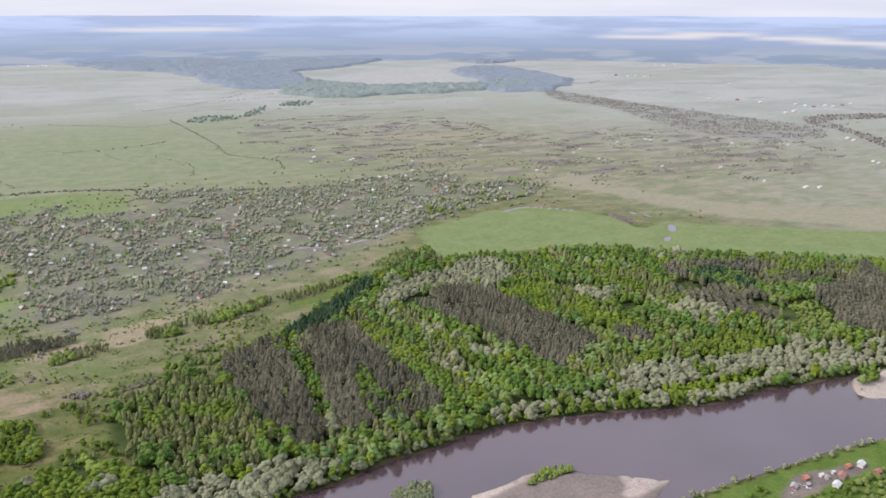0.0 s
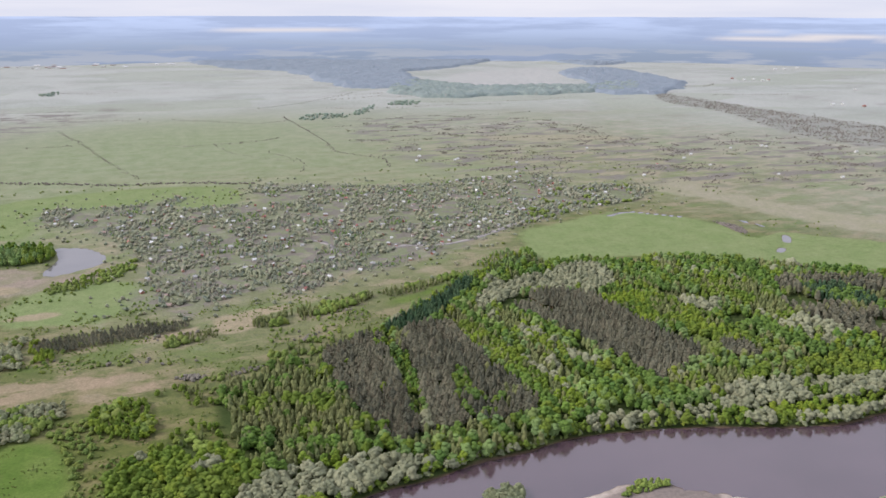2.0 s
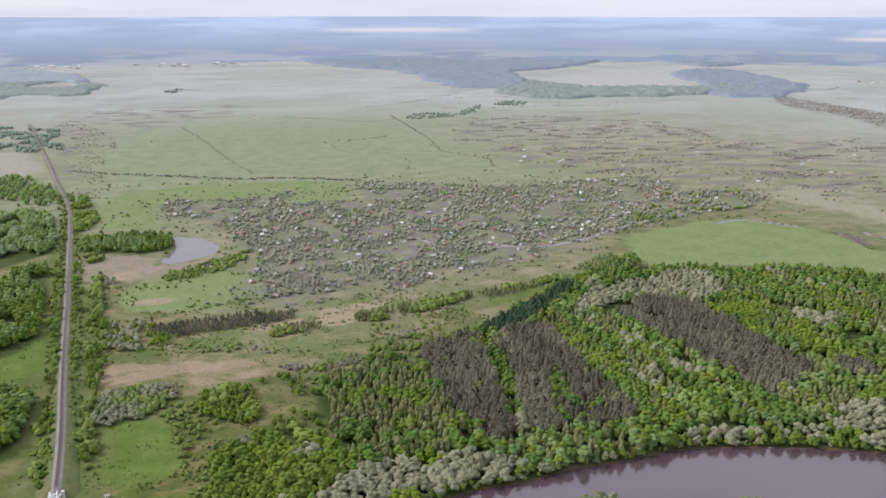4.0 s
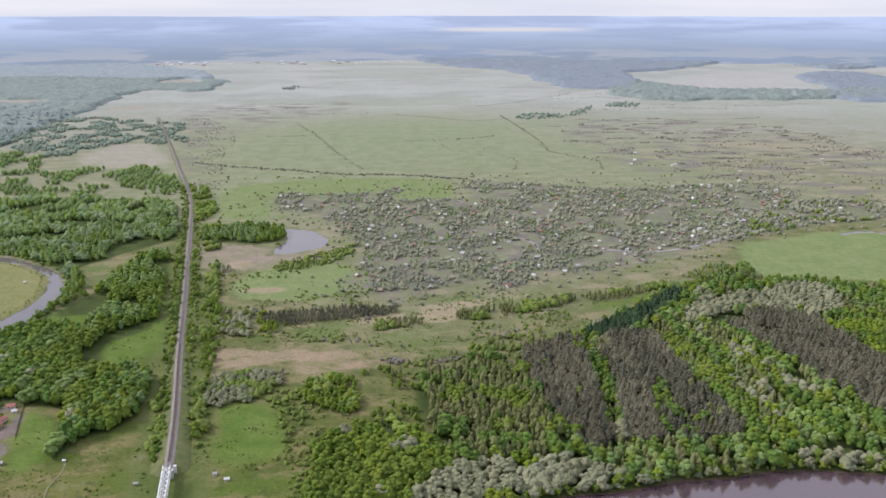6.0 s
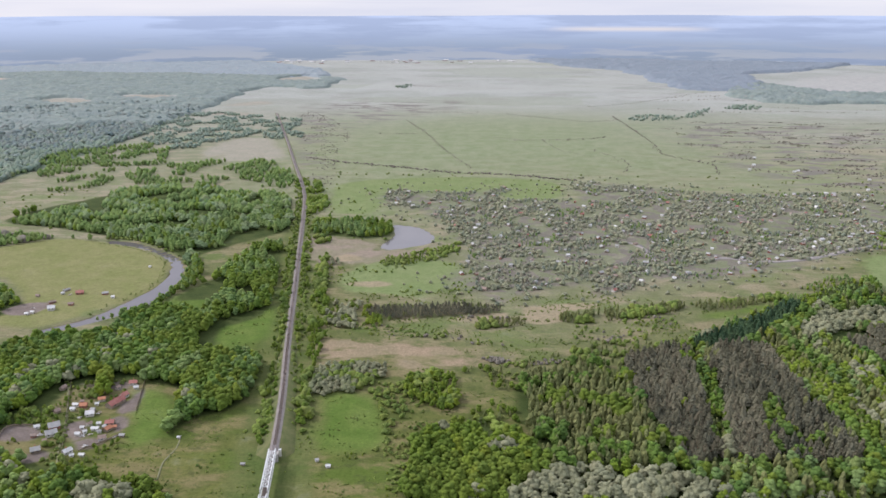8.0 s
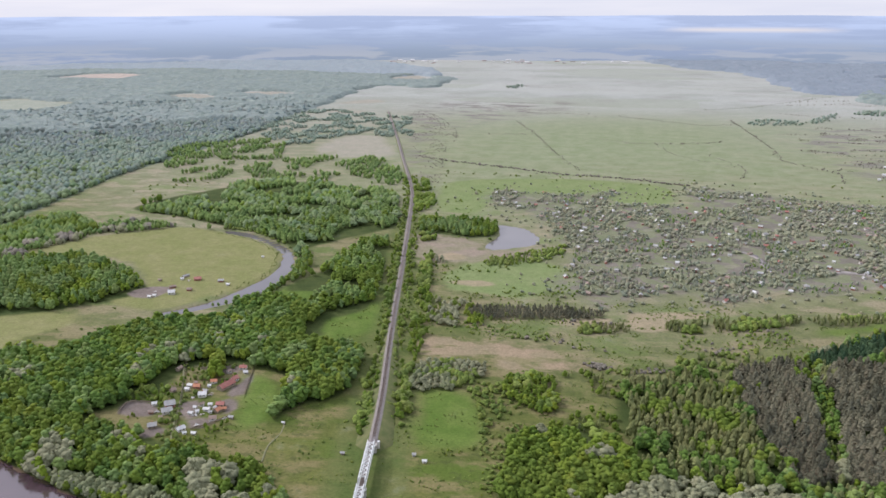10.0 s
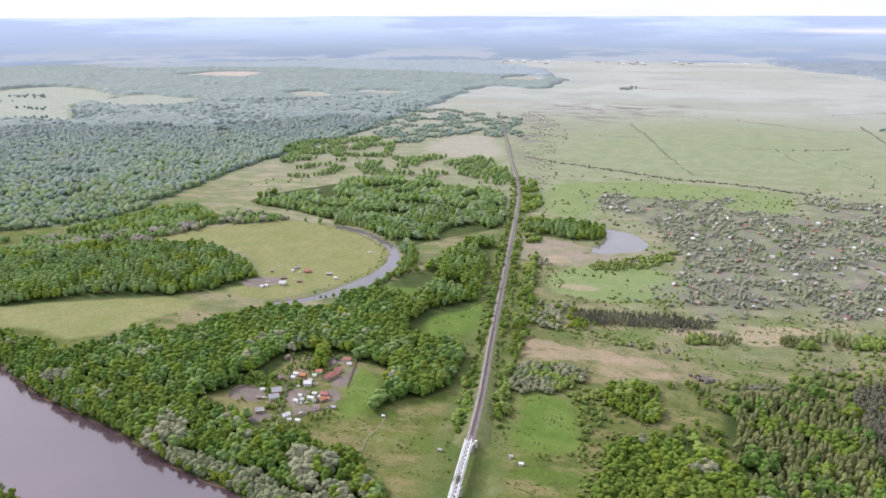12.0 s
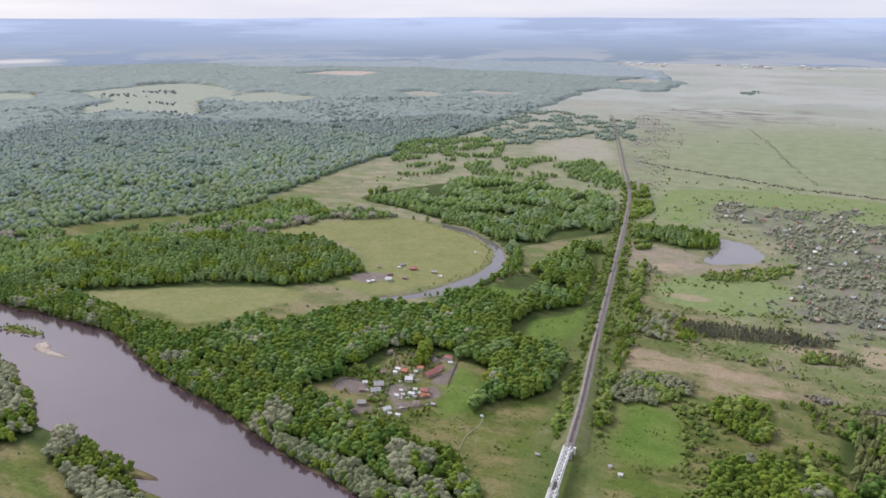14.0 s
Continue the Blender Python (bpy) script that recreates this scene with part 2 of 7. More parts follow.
for spot, tone in ((0.0, (0.17, 0.19, 0.12)), (0.34, (0.185, 0.168, 0.155)), (0.5, (0.19, 0.21, 0.135)), (0.7, (0.165, 0.150, 0.142)), (0.84, (0.235, 0.23, 0.18))):
    e = g_plots.color_ramp.elements.new(spot) if spot > 0 else g_plots.color_ramp.elements[0]
    e.color = (*tone, 1)
g_plots.color_ramp.elements[len(g_plots.color_ramp.elements) - 1].color = (0.24, 0.235, 0.16, 1)
gl.new(g_plot.outputs["Color"], g_plots.inputs["Fac"])
g_col = cover(g_col, "orchard", g_plots.outputs["Color"], 50, 14, None, 0.8)
g_col = cover(g_col, "belt", (0.225, 0.228, 0.210), 140, 25, (0.275, 0.280, 0.262), 0.85)
# woodland floor colour, darkened for shade between crowns; paler under far oaks for haze
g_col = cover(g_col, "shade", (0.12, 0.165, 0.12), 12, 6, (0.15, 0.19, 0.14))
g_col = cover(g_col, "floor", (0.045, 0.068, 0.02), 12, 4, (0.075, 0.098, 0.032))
g_col = cover(g_col, "yard", (0.225, 0.188, 0.170), 7, 2, (0.165, 0.140, 0.128))
g_col = cover(g_col, "mud", (0.285, 0.235, 0.195), 70, 6, (0.225, 0.215, 0.140))
g_col = cover(g_col, "sand", (0.315, 0.245, 0.172), 60, 6, (0.255, 0.215, 0.140), 0.95, True)
g_col = cover(g_col, "bare", (0.345, 0.285, 0.200), 16, 3, (0.275, 0.240, 0.158), 0.92)
g_col = cover(g_col, "tilled", (0.350, 0.325, 0.275), 40, 14, (0.300, 0.290, 0.240), 0.85)
g_col = cover(g_col, "town", (0.44, 0.42, 0.41), 300, 60, (0.34, 0.36, 0.35), 0.75)
g_col = cover(g_col, "wetsand", (0.24, 0.20, 0.18), 3, 3, (0.21, 0.18, 0.165))
g_col = cover(g_col, "shore", (0.47, 0.41, 0.36), 5, 2, (0.38, 0.32, 0.285))
g_col = cover(g_col, "bank", (0.082, 0.058, 0.038), 4, 1.2, (0.135, 0.098, 0.064), 0.9)
g_col = cover(g_col, "bed", (0.11, 0.075, 0.06), 1.5, 1.5)
g_grain = n_mix(gn, gl, n_step(gn, gl, g_tuft, 0.34, 0.66), (0.80, 0.82, 0.78), (1.12, 1.10, 1.10))
g_blade = n_step(gn, gl, n_noise(gn, gl, 0.5, 6.0, 0.75, pos), 0.3, 0.7)
g_grain = n_mix(gn, gl, 0.45, g_grain, n_mix(gn, gl, g_blade, (0.52, 0.56, 0.5), (1.36, 1.32, 1.3)))
g_mul = gn.new("ShaderNodeMix")
g_mul.data_type, g_mul.blend_type = "RGBA", "MULTIPLY"
g_mul.inputs["Factor"].default_value = 1.0
gl.new(g_col, g_mul.inputs["A"])
gl.new(g_grain, g_mul.inputs["B"])
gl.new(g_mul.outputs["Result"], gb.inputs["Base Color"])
n_bump(gn, gl, gb, g_fine, 0.35, 0.5)

M_WALL_PALE = plain_mat("limewash", (0.55, 0.53, 0.49), (0.72, 0.70, 0.66), 0.8)
M_WALL_WOOD = plain_mat("weathered_boards", (0.24, 0.19, 0.14), (0.36, 0.30, 0.24), 1.2)
M_WALL_BRICK = plain_mat("red_brick", (0.28, 0.13, 0.09), (0.38, 0.19, 0.14), 1.5)
ROOFS = {
    "w": plain_mat("white_sheet_roof", (0.50, 0.51, 0.51), (0.74, 0.74, 0.73), 0.5, 0.5),
    "g": plain_mat("grey_slate_roof", (0.30, 0.30, 0.30), (0.46, 0.46, 0.45), 0.5, 0.7),
    "r": plain_mat("red_tile_roof", (0.32, 0.13, 0.11), (0.45, 0.21, 0.18), 0.5, 0.75),
    "o": plain_mat("orange_tile_roof", (0.42, 0.17, 0.10), (0.52, 0.25, 0.15), 0.5, 0.75),
    "b": plain_mat("brown_board_roof", (0.26, 0.19, 0.16), (0.36, 0.29, 0.25), 0.5, 0.8),
}
ROOF_WORDS = {"w": "white sheet-metal", "g": "grey slate", "r": "red tiled", "o": "orange tiled", "b": "brown boarded"}
M_GLASS = plain_mat("window_glass", (0.05, 0.06, 0.07), (0.09, 0.10, 0.11), 0.5, 0.1, 0.5)
M_DOOR = plain_mat("door_paint", (0.16, 0.12, 0.09), (0.24, 0.18, 0.14), 1.0, 0.6)
M_ROAD = plain_mat("worn_lane", (0.24, 0.22, 0.21), (0.34, 0.32, 0.30), 0.2)
M_PATH = plain_mat("trodden_path", (0.15, 0.165, 0.08), (0.21, 0.205, 0.12), 0.2)

# ---- the lie of the land: outlines in metres, x to the right, y ahead ----
RIVER_NORTH = [(-686, 430), (-644, 433), (-617, 430), (-572, 430), (-537, 427), (-493, 408), (-456, 392), (-404, 375), (-363, 366), (-313, 348), (-277, 336), (-252, 331), (-227, 324), (-200, 318), (-164, 314), (-60, 335), (40, 365), (96, 379), (129, 382), (167, 390), (195, 391), (227, 396), (251, 394), (288, 388), (330, 376), (369, 362), (411, 353), (440, 356), (465, 350), (516, 343), (554, 339)]
RIVER_SOUTH = [(-577, 354), (-530, 338), (-490, 322), (-451, 297), (-421, 297), (-384, 292), (-347, 289), (-322, 282), (-312, 274), (293, 283), (334, 281), (379, 280), (460, 275)]
SAND_BAR = [(185, 338), (209, 339), (230, 342), (250, 336), (278, 319), (294, 307), (304, 298), (289, 292), (276, 286), (231, 303)]
SAND_BAR_DRY = [(185, 338), (210, 340), (235, 344), (236, 338), (218, 334), (196, 330)]
SAND_BAR_TIP = [(279, 317), (296, 305), (304, 297), (289, 297), (273, 293), (264, 297), (276, 306)]
ISLET = [(225, 332), (240, 339), (257, 338), (258, 332), (244, 330), (228, 330)]
SAND_SPIT = [(511, 338), (533, 338), (567, 334), (538, 306), (507, 307), (494, 319)]
BAR_WEST_A = [(-638, 396), (-628, 406), (-606, 406), (-586, 402), (-583, 394), (-603, 393), (-622, 390)]
BAR_WEST_B = [(-575, 380), (-573, 394), (-551, 383), (-523, 379), (-503, 371), (-528, 372), (-547, 372)]
POND = [(-124, 968), (-109, 963), (-92, 956), (-73, 922), (-72, 893), (-94, 873), (-119, 861), (-126, 879), (-116, 922)]
CREEK_OUT = [(-380, 593), (-363, 607), (-336, 635), (-315, 666), (-311, 711), (-317, 761), (-340, 810), (-375, 843), (-421, 873), (-456, 877)]
CREEK_IN = [(-450, 867), (-403, 849), (-364, 819), (-341, 785), (-330, 733), (-338, 687), (-354, 640), (-371, 619), (-387, 604)]
RAIL = [(-119, 352), (-129, 414), (-132, 432), (-143, 490), (-166, 597), (-195.5, 743), (-230, 912), (-267.5, 1091), (-298, 1203), (-340, 1337), (-433, 1639), (-571, 2073)]
PINE_WEST = [(100, 551), (126, 583), (145, 594), (154, 578), (149, 522), (145, 443), (134, 426), (120, 426), (112, 453)]
PINE_EAST = [(164, 577), (190, 600), (218, 596), (218, 551), (223, 496), (229, 453), (219, 432), (190, 429), (149, 432), (153, 464), (157, 522)]
PINE_LONG = [(283, 618), (320, 639), (354, 634), (370, 608), (380, 512), (384, 476), (355, 456), (324, 443), (319, 480), (300, 567)]
PINE_FAR = [(638, 473), (688, 475), (754, 461), (674, 381), (608, 378), (586, 403), (611, 428)]
PINE_ROW = [(-110, 652), (-106, 673), (-71, 676), (-30, 684), (6, 680), (3, 665), (-39, 656), (-88, 648)]
SPRUCE_BELT = [(160, 600), (176, 618), (226, 657), (271, 701), (279, 693), (241, 644), (196, 606), (170, 594)]
WOOD_BEND = [(121, 556), (165, 611), (208, 649), (273, 707), (355, 774), (376, 756), (371, 722), (418, 724), (460, 698), (517, 705), (582, 666), (643, 615), (719, 567), (797, 509), (849, 461), (615, 300), (533, 326), (480, 327), (427, 339), (399, 338), (316, 360), (222, 382), (170, 378), (139, 371), (110, 364), (87, 370), (31, 379), (27, 408), (42, 426), (94, 433), (111, 433), (98, 546)]
CLEARING_EAST = [(566, 447), (603, 468), (632, 462), (627, 439), (609, 417), (571, 401), (547, 410), (547, 427)]
WILLOW_KNOLL = [(256, 632), (288, 673), (354, 694), (411, 713), (423, 674), (394, 633), (339, 642), (305, 646), (277, 629), (257, 615)]
WILLOW_BANK = [(718, 359), (597, 371), (543, 391), (465, 406), (407, 418), (363, 418), (335, 396), (384, 381), (413, 357), (482, 357), (551, 339), (654, 322)]
WILLOW_BANK_NEAR = [(227, 397), (248, 412), (283, 403), (335, 396), (370, 378), (425, 368), (420, 353), (368, 365), (308, 380), (248, 391)]
WILLOW_FOOT = [(16, 372), (23, 399), (40, 412), (74, 417), (101, 415), (122, 405), (138, 395), (125, 371)]
WILLOW_CLUMP = [(-126, 502), (-131, 534), (-126, 549), (-107, 555), (-81, 552), (-75, 537), (-85, 522), (-100, 501), (-113, 498)]
WILLOW_GLADE = [(441, 594), (468, 580), (465, 555), (439, 559)]
WILLOW_GLADE_EAST = [(501, 511), (527, 506), (533, 471), (516, 461), (497, 489)]
GROVE_NEAR = [(-46, 440), (-38, 450), (-23, 462), (-8, 471), (10, 457), (22, 447), (32, 428), (36, 416), (30, 398), (20, 380), (-20, 378), (-46, 379), (-48, 402)]
BIRCH = [(21, 527), (46, 547), (70, 562), (95, 556), (107, 484), (111, 433), (93, 420), (60, 412), (36, 410), (30, 441), (23, 469), (18, 492)]
SCRUB_GLADE = [(-115, 437), (-99, 488), (-55, 505), (-16, 522), (9, 561), (22, 550), (-7, 472), (-48, 437), (-56, 382), (-93, 382)]
RAIL_HEDGE_EAST = [(-121, 449), (-124, 456), (-139, 539), (-160, 653), (-199, 861), (-227, 960), (-290, 1195), (-265, 1195), (-203, 959), (-173, 780), (-143, 653), (-133, 559), (-125, 503), (-117, 452)]
RAIL_HEDGE_WEST = [(-146, 435), (-161, 503), (-171, 580), (-195, 681), (-232, 839), (-228, 861), (-189, 711), (-170, 603), (-149, 503), (-134, 435)]
WOOD_POND = [(-220, 926), (-218, 966), (-156, 979), (-124, 952), (-126, 913), (-159, 905), (-207, 913)]
WOOD_VILLAGE = [(-404, 524), (-391, 554), (-358, 588), (-319, 591), (-316, 631), (-279, 654), (-232, 612), (-216, 564), (-187, 560), (-173, 537), (-171, 485), (-196, 462), (-205, 435), (-210, 465), (-218, 502), (-258, 515), (-287, 512), (-301, 493), (-301, 460), (-325, 428), (-343, 412), (-391, 425), (-425, 432), (-470, 447), (-450, 472), (-450, 501), (-415, 504)]
WOOD_BANK = [(-765, 449), (-727, 459), (-670, 478), (-577, 465), (-496, 454), (-436, 444), (-390, 431), (-335, 415), (-315, 415), (-269, 402), (-237, 393), (-200, 384), (-177, 372), (-156, 339), (-192, 317), (-226, 323), (-251, 330), (-275, 334), (-312, 346), (-361, 364), (-402, 373), (-454, 390), (-535, 425), (-611, 432), (-725, 423)]
WOOD_GROVE = [(-874, 506), (-850, 544), (-798, 616), (-731, 667), (-658, 704), (-621, 712), (-552, 741), (-475, 698), (-426, 656), (-441, 627), (-466, 605), (-491, 582), (-555, 549), (-623, 505), (-672, 480), (-786, 451)]
WOOD_RAIL = [(-626, 954), (-611, 1028), (-580, 1080), (-520, 1160), (-440, 1160), (-374, 1126), (-300, 1108), (-255, 961), (-260, 919), (-299, 865), (-324, 820), (-321, 788), (-358, 835), (-416, 879), (-444, 887), (-532, 923)]
WOOD_RAIL_NEAR = [(-296, 686), (-281, 747), (-272, 826), (-250, 890), (-219, 761), (-203, 658), (-223, 624), (-238, 606), (-258, 630), (-262, 681)]
WOOD_WEST = [(-1855, 1125), (-1825, 1220), (-1735, 1385), (-1460, 1475), (-1095, 1585), (-920, 1835), (-780, 1875), (-765, 1425), (-780, 1195), (-765, 1035), (-748, 900), (-741, 831), (-775, 769), (-845, 699), (-878, 639), (-947, 553)]
WOOD_WEST_FAR = [(-4310, 2610), (-3420, 3330), (-2700, 3150), (-1900, 3400), (-1100, 3300), (-690, 3250), (-580, 3020), (-630, 2750), (-820, 2780), (-800, 1920), (-915, 1825), (-1110, 1605), (-1460, 1475), (-1720, 1295), (-1890, 1120)]
WOOD_SOUTH = [(-597, 340), (-566, 347), (-500, 319), (-485, 326), (-451, 302), (-411, 294), (-375, 289), (-336, 275), (-317, 254), (-350, 248), (-395, 265), (-430, 276), (-481, 265)]
CREEK_WOODS = [(-940, 576), (-858, 624), (-812, 627), (-796, 674), (-756, 710), (-684, 753), (-636, 807), (-615, 867), (-584, 890), (-526, 883), (-433, 865), (-428, 831), (-502, 842), (-573, 819), (-607, 770), (-642, 716), (-714, 668), (-775, 637), (-810, 587), (-887, 541)]
FIELD_VIVID = [(407, 856), (463, 877), (567, 907), (631, 864), (662, 806), (657, 745), (717, 749), (750, 713), (824, 655), (974, 535), (872, 474), (806, 515), (678, 607), (575, 676), (490, 722), (422, 732), (381, 734), (383, 781)]
BAND_DRY = [(700, 1000), (762, 1063), (794, 1065), (800, 944), (837, 852), (870, 782), (1035, 673), (1120, 620), (1050, 580), (915, 600), (890, 643), (840, 690), (796, 745), (766, 821), (745, 920)]
MEADOW_LEFT = [(-236, 1129), (-220, 1225), (-70, 1270), (75, 1250), (105, 1185), (65, 1092), (-15, 1147), (-129, 1129), (-164, 1028), (-209, 1029)]
FIELD_LOOP = [(-673, 705), (-638, 732), (-599, 807), (-552, 854), (-506, 878), (-431, 861), (-353, 803), (-335, 764), (-329, 702), (-351, 664), (-374, 625), (-401, 607), (-445, 622), (-435, 664), (-467, 708), (-521, 744), (-621, 743)]
FIELD_BANK = [(-647, 488), (-606, 524), (-551, 568), (-496, 588), (-460, 586), (-448, 562), (-465, 526), (-475, 499), (-496, 473), (-536, 479), (-599, 471)]
FIELD_RAIL = [(-236, 567), (-238, 621), (-198, 668), (-184, 607), (-196, 585)]
FIELD_CREEK = [(-301, 676), (-285, 724), (-267, 743), (-254, 691), (-266, 650)]
SAND_LONG = [(-138, 573), (-140, 598), (-120, 599), (-101, 595), (-81, 602), (-55, 595), (-41, 598), (-20, 577), (-9, 575), (-2, 565), (-6, 556), (-30, 556), (-59, 549), (-77, 551), (-72, 564), (-84, 571), (-99, 567), (-117, 558), (-137, 560)]
SAND_LOW = [(-66, 592), (-35, 584), (-3, 571), (15, 572), (-1, 553), (-25, 544), (-45, 550), (-65, 556)]
MUD = [(-220, 911), (-185, 903), (-157, 902), (-136, 878), (-128, 860), (-96, 857), (-62, 888), (-60, 924), (-58, 890), (-80, 838), (-127, 812), (-185, 796), (-203, 842)]
LAWN = [(-107, 434), (-116, 492), (-110, 504), (-86, 504), (-71, 476), (-69, 434)]
DACHAS_EAST = [(389, 889), (522, 1062), (618, 1075), (695, 1022), (639, 961), (549, 938), (459, 901), (414, 876)]
CLEARING_SLIT = [(-1340, 2290), (-1350, 2400), (-1250, 2385), (-1190, 2260)]
CLEARING_GAP = [(-1190, 2430), (-1140, 2530), (-1050, 2525), (-1020, 2435)]
FIELD_STRIP = [(-732, 2034), (-718, 2108), (-616, 2060), (-595, 2017)]
FIELD_NARROW = [(-776, 2251), (-703, 2353), (-633, 2308), (-716, 2240)]
FIELD_END = [(-860, 3130), (-780, 3290), (-700, 3100), (-786, 3030)]
TOWN_GROUND = [(-2350, 3900), (-2500, 4600), (-1500, 4900), (-700, 4900), (-640, 4330), (-1250, 4280), (-1600, 4330), (-2000, 4180)]
TAN_UPPER = [(54, 687), (77, 698), (101, 692), (83, 679), (62, 676)]
TAN_MIDDLE = [(31, 682), (68, 681), (60, 661), (67, 653), (41, 642), (31, 649)]
TAN_LOWER = [(-37, 652), (-8, 665), (16, 669), (12, 656), (-9, 649), (-32, 646)]
LAWN_SLOPE = [(188, 675), (221, 691), (273, 719), (252, 693), (212, 674), (188, 664)]
LAWN_WEST = [(-341, 418), (-328, 418), (-320, 444), (-312, 444), (-311, 429), (-306, 424), (-290, 417), (-280, 408), (-294, 406), (-310, 407), (-323, 411)]
CORNER_COPSE = [(285, 739), (330, 778), (362, 788), (360, 756), (346, 733), (302, 704), (275, 705)]
PINE_MIXED = [(193, 513), (197, 493), (192, 469), (209, 446), (206, 434), (194, 435), (183, 433), (173, 452), (179, 481)]
PINE_GAP = [(156, 547), (166, 552), (160, 505), (150, 457), (145, 440), (140, 448), (145, 485), (148, 509)]
LIME_STAND = [(360, 598), (403, 612), (429, 594), (439, 543), (439, 490), (419, 480), (402, 509), (394, 530), (368, 556)]
OLIVE_STAND = [(478, 613), (525, 611), (527, 560), (517, 523), (494, 505), (483, 543), (478, 577)]
LIME_BANK = [(431, 435), (469, 439), (516, 435), (526, 431), (494, 402), (461, 403), (441, 411)]
SPRUCE_EAST = [(578, 578), (613, 566), (617, 529), (609, 507), (592, 505), (574, 527), (567, 555)]
GLADE_SMALL = [(531, 553), (561, 559), (555, 524), (538, 527)]
SILVER_DRIFT = [(440, 586), (453, 578), (461, 551), (453, 542), (441, 554), (430, 573)]
BIRCH_ROW = [(334, 437), (375, 444), (396, 431), (421, 433), (428, 426), (386, 419), (348, 423)]
LIME_SHORE = [(315, 378), (362, 379), (398, 366), (439, 364), (456, 367), (468, 378), (433, 376), (392, 386), (366, 384), (332, 389)]
BUSH_MASS = [(-65, 528), (-46, 541), (-27, 538), (-23, 517), (-22, 491), (-33, 483), (-50, 494), (-58, 502)]
BUSH_BAND = [(-89, 506), (-72, 516), (-66, 499), (-74, 474), (-82, 466), (-95, 485)]
BUSH_LOW = [(-88, 456), (-65, 458), (-59, 444), (-84, 442)]
BUSH_FOOT = [(-84, 396), (-88, 430), (-70, 440), (-48, 432), (-50, 384), (-70, 384)]
MARSH_CLUMP = [(-147, 644), (-145, 665), (-124, 663), (-115, 623), (-127, 623)]
MARSH_COPSE = [(-115, 667), (-102, 671), (-95, 637), (-107, 633)]
STREAM_SCRUB = [(-4, 571), (22, 565), (46, 569), (62, 577), (62, 569), (46, 562), (22, 558), (-4, 564)]
ISLET_WEST = [(148, 351), (154, 357), (162, 358), (172, 359), (174, 351), (169, 344), (155, 343)]
PLOT_G = [(-277, 449), (-269, 455), (-263, 447), (-256, 432), (-265, 429)]
PLOT_H = [(-258, 431), (-250, 435), (-242, 430), (-243, 424), (-252, 421)]
PLOT_I = [(-253, 460), (-242, 463), (-235, 450), (-239, 444)]
PLOT_J = [(-255, 478), (-249, 486), (-251, 506), (-247, 503), (-240, 472), (-247, 468)]
PLOT_K = [(-306, 471), (-294, 473), (-288, 467), (-298, 465)]
PLOT_L = [(-298, 510), (-293, 512), (-289, 504), (-292, 502)]
PLOT_M = [(-286, 511), (-263, 513), (-259, 502), (-267, 500)]
WOOD_HORIZON = [(-5600, 2500), (-4700, 3900), (-3300, 4700), (-2300, 4400), (-1750, 4150), (-1420, 4300), (-1170, 4100), (-830, 3710), (-690, 3250), (-1100, 3300), (-1900, 3400), (-2700, 3150), (-3420, 3330), (-4310, 2610)]
LEA = [(-250, 1180), (60, 1260), (330, 1250), (470, 1230), (420, 1500), (380, 1800), (300, 2000), (-200, 1980), (-380, 1600)]
ROSE_FIELD = [(1234, 3313), (1773, 3533), (1500, 2793), (1484, 2655), (1100, 2700), (1042, 2920)]
STRAW_STRIP = [(659, 1586), (822, 1565), (942, 1490), (906, 1453), (695, 1520)]
HEDGE_BROOK = [(193, 1545), (217, 1467), (236, 1410), (218, 1323)]
TAN_MARSH = [(-178, 816), (-160, 839), (-142, 818), (-172, 805)]
TAN_LEDGE = [(-147, 738), (-119, 749), (-98, 739), (-113, 730)]
LAWN_MARSH = [(-152, 758), (-126, 810), (-49, 816), (-30, 781), (-39, 733), (-74, 706), (-120, 714), (-140, 719)]
# middle, spread and number of trees
CLEARING_COPSES = [(-2105, 2000, 90, 45, 26), (-1660, 1555, 80, 40, 24), (-1650, 1825, 90, 60, 26), (-1555, 1875, 50, 40, 14), (-2085, 1735, 60, 30, 12), (-2230, 1735, 80, 35, 16), (-2130, 1855, 90, 40, 22), (-1830, 1740, 60, 25, 14), (-1950, 1400, 120, 60, 40), (-1995, 1560, 60, 80, 24), (-2650, 2080, 160, 80, 40)]
GROVE_LINK = [(-22, 546), (0, 552), (21, 520), (26, 467), (0, 450), (-20, 470), (-18, 510)]
HAMLET_COPSE = [(-317, 445), (-321, 464), (-304, 469), (-291, 467), (-281, 448), (-296, 446), (-306, 446)]
SOUTH_YARD = [(347, 259), (371, 268), (397, 264), (418, 261), (417, 256), (395, 252), (380, 254), (360, 248), (343, 256)]
LAWN_VILLAGE = [(-232, 444), (-236, 461), (-246, 500), (-233, 498), (-214, 479), (-212, 461), (-207, 436), (-224, 427)]
DACHAS = [(-163, 1095), (-151, 1164), (-109, 1162), (-41, 1155), (15, 1191), (25, 1170), (7, 1113), (69, 1118), (125, 1111), (123, 1193), (141, 1243), (199, 1222), (250, 1201), (355, 1165), (535, 1185), (610, 1125), (485, 982), (348, 847), (261, 791), (192, 765), (172, 773), (137, 737), (107, 721), (96, 755), (65, 738), (28, 721), (5, 698), (-8, 721), (-36, 733), (-36, 774), (-26, 845), (-36, 895), (-65, 978), (-95, 1032)]
VILLAGE = [(-306, 422), (-311, 445), (-312, 502), (-299, 515), (-261, 522), (-248, 499), (-227, 420), (-243, 395), (-276, 391), (-280, 426)]
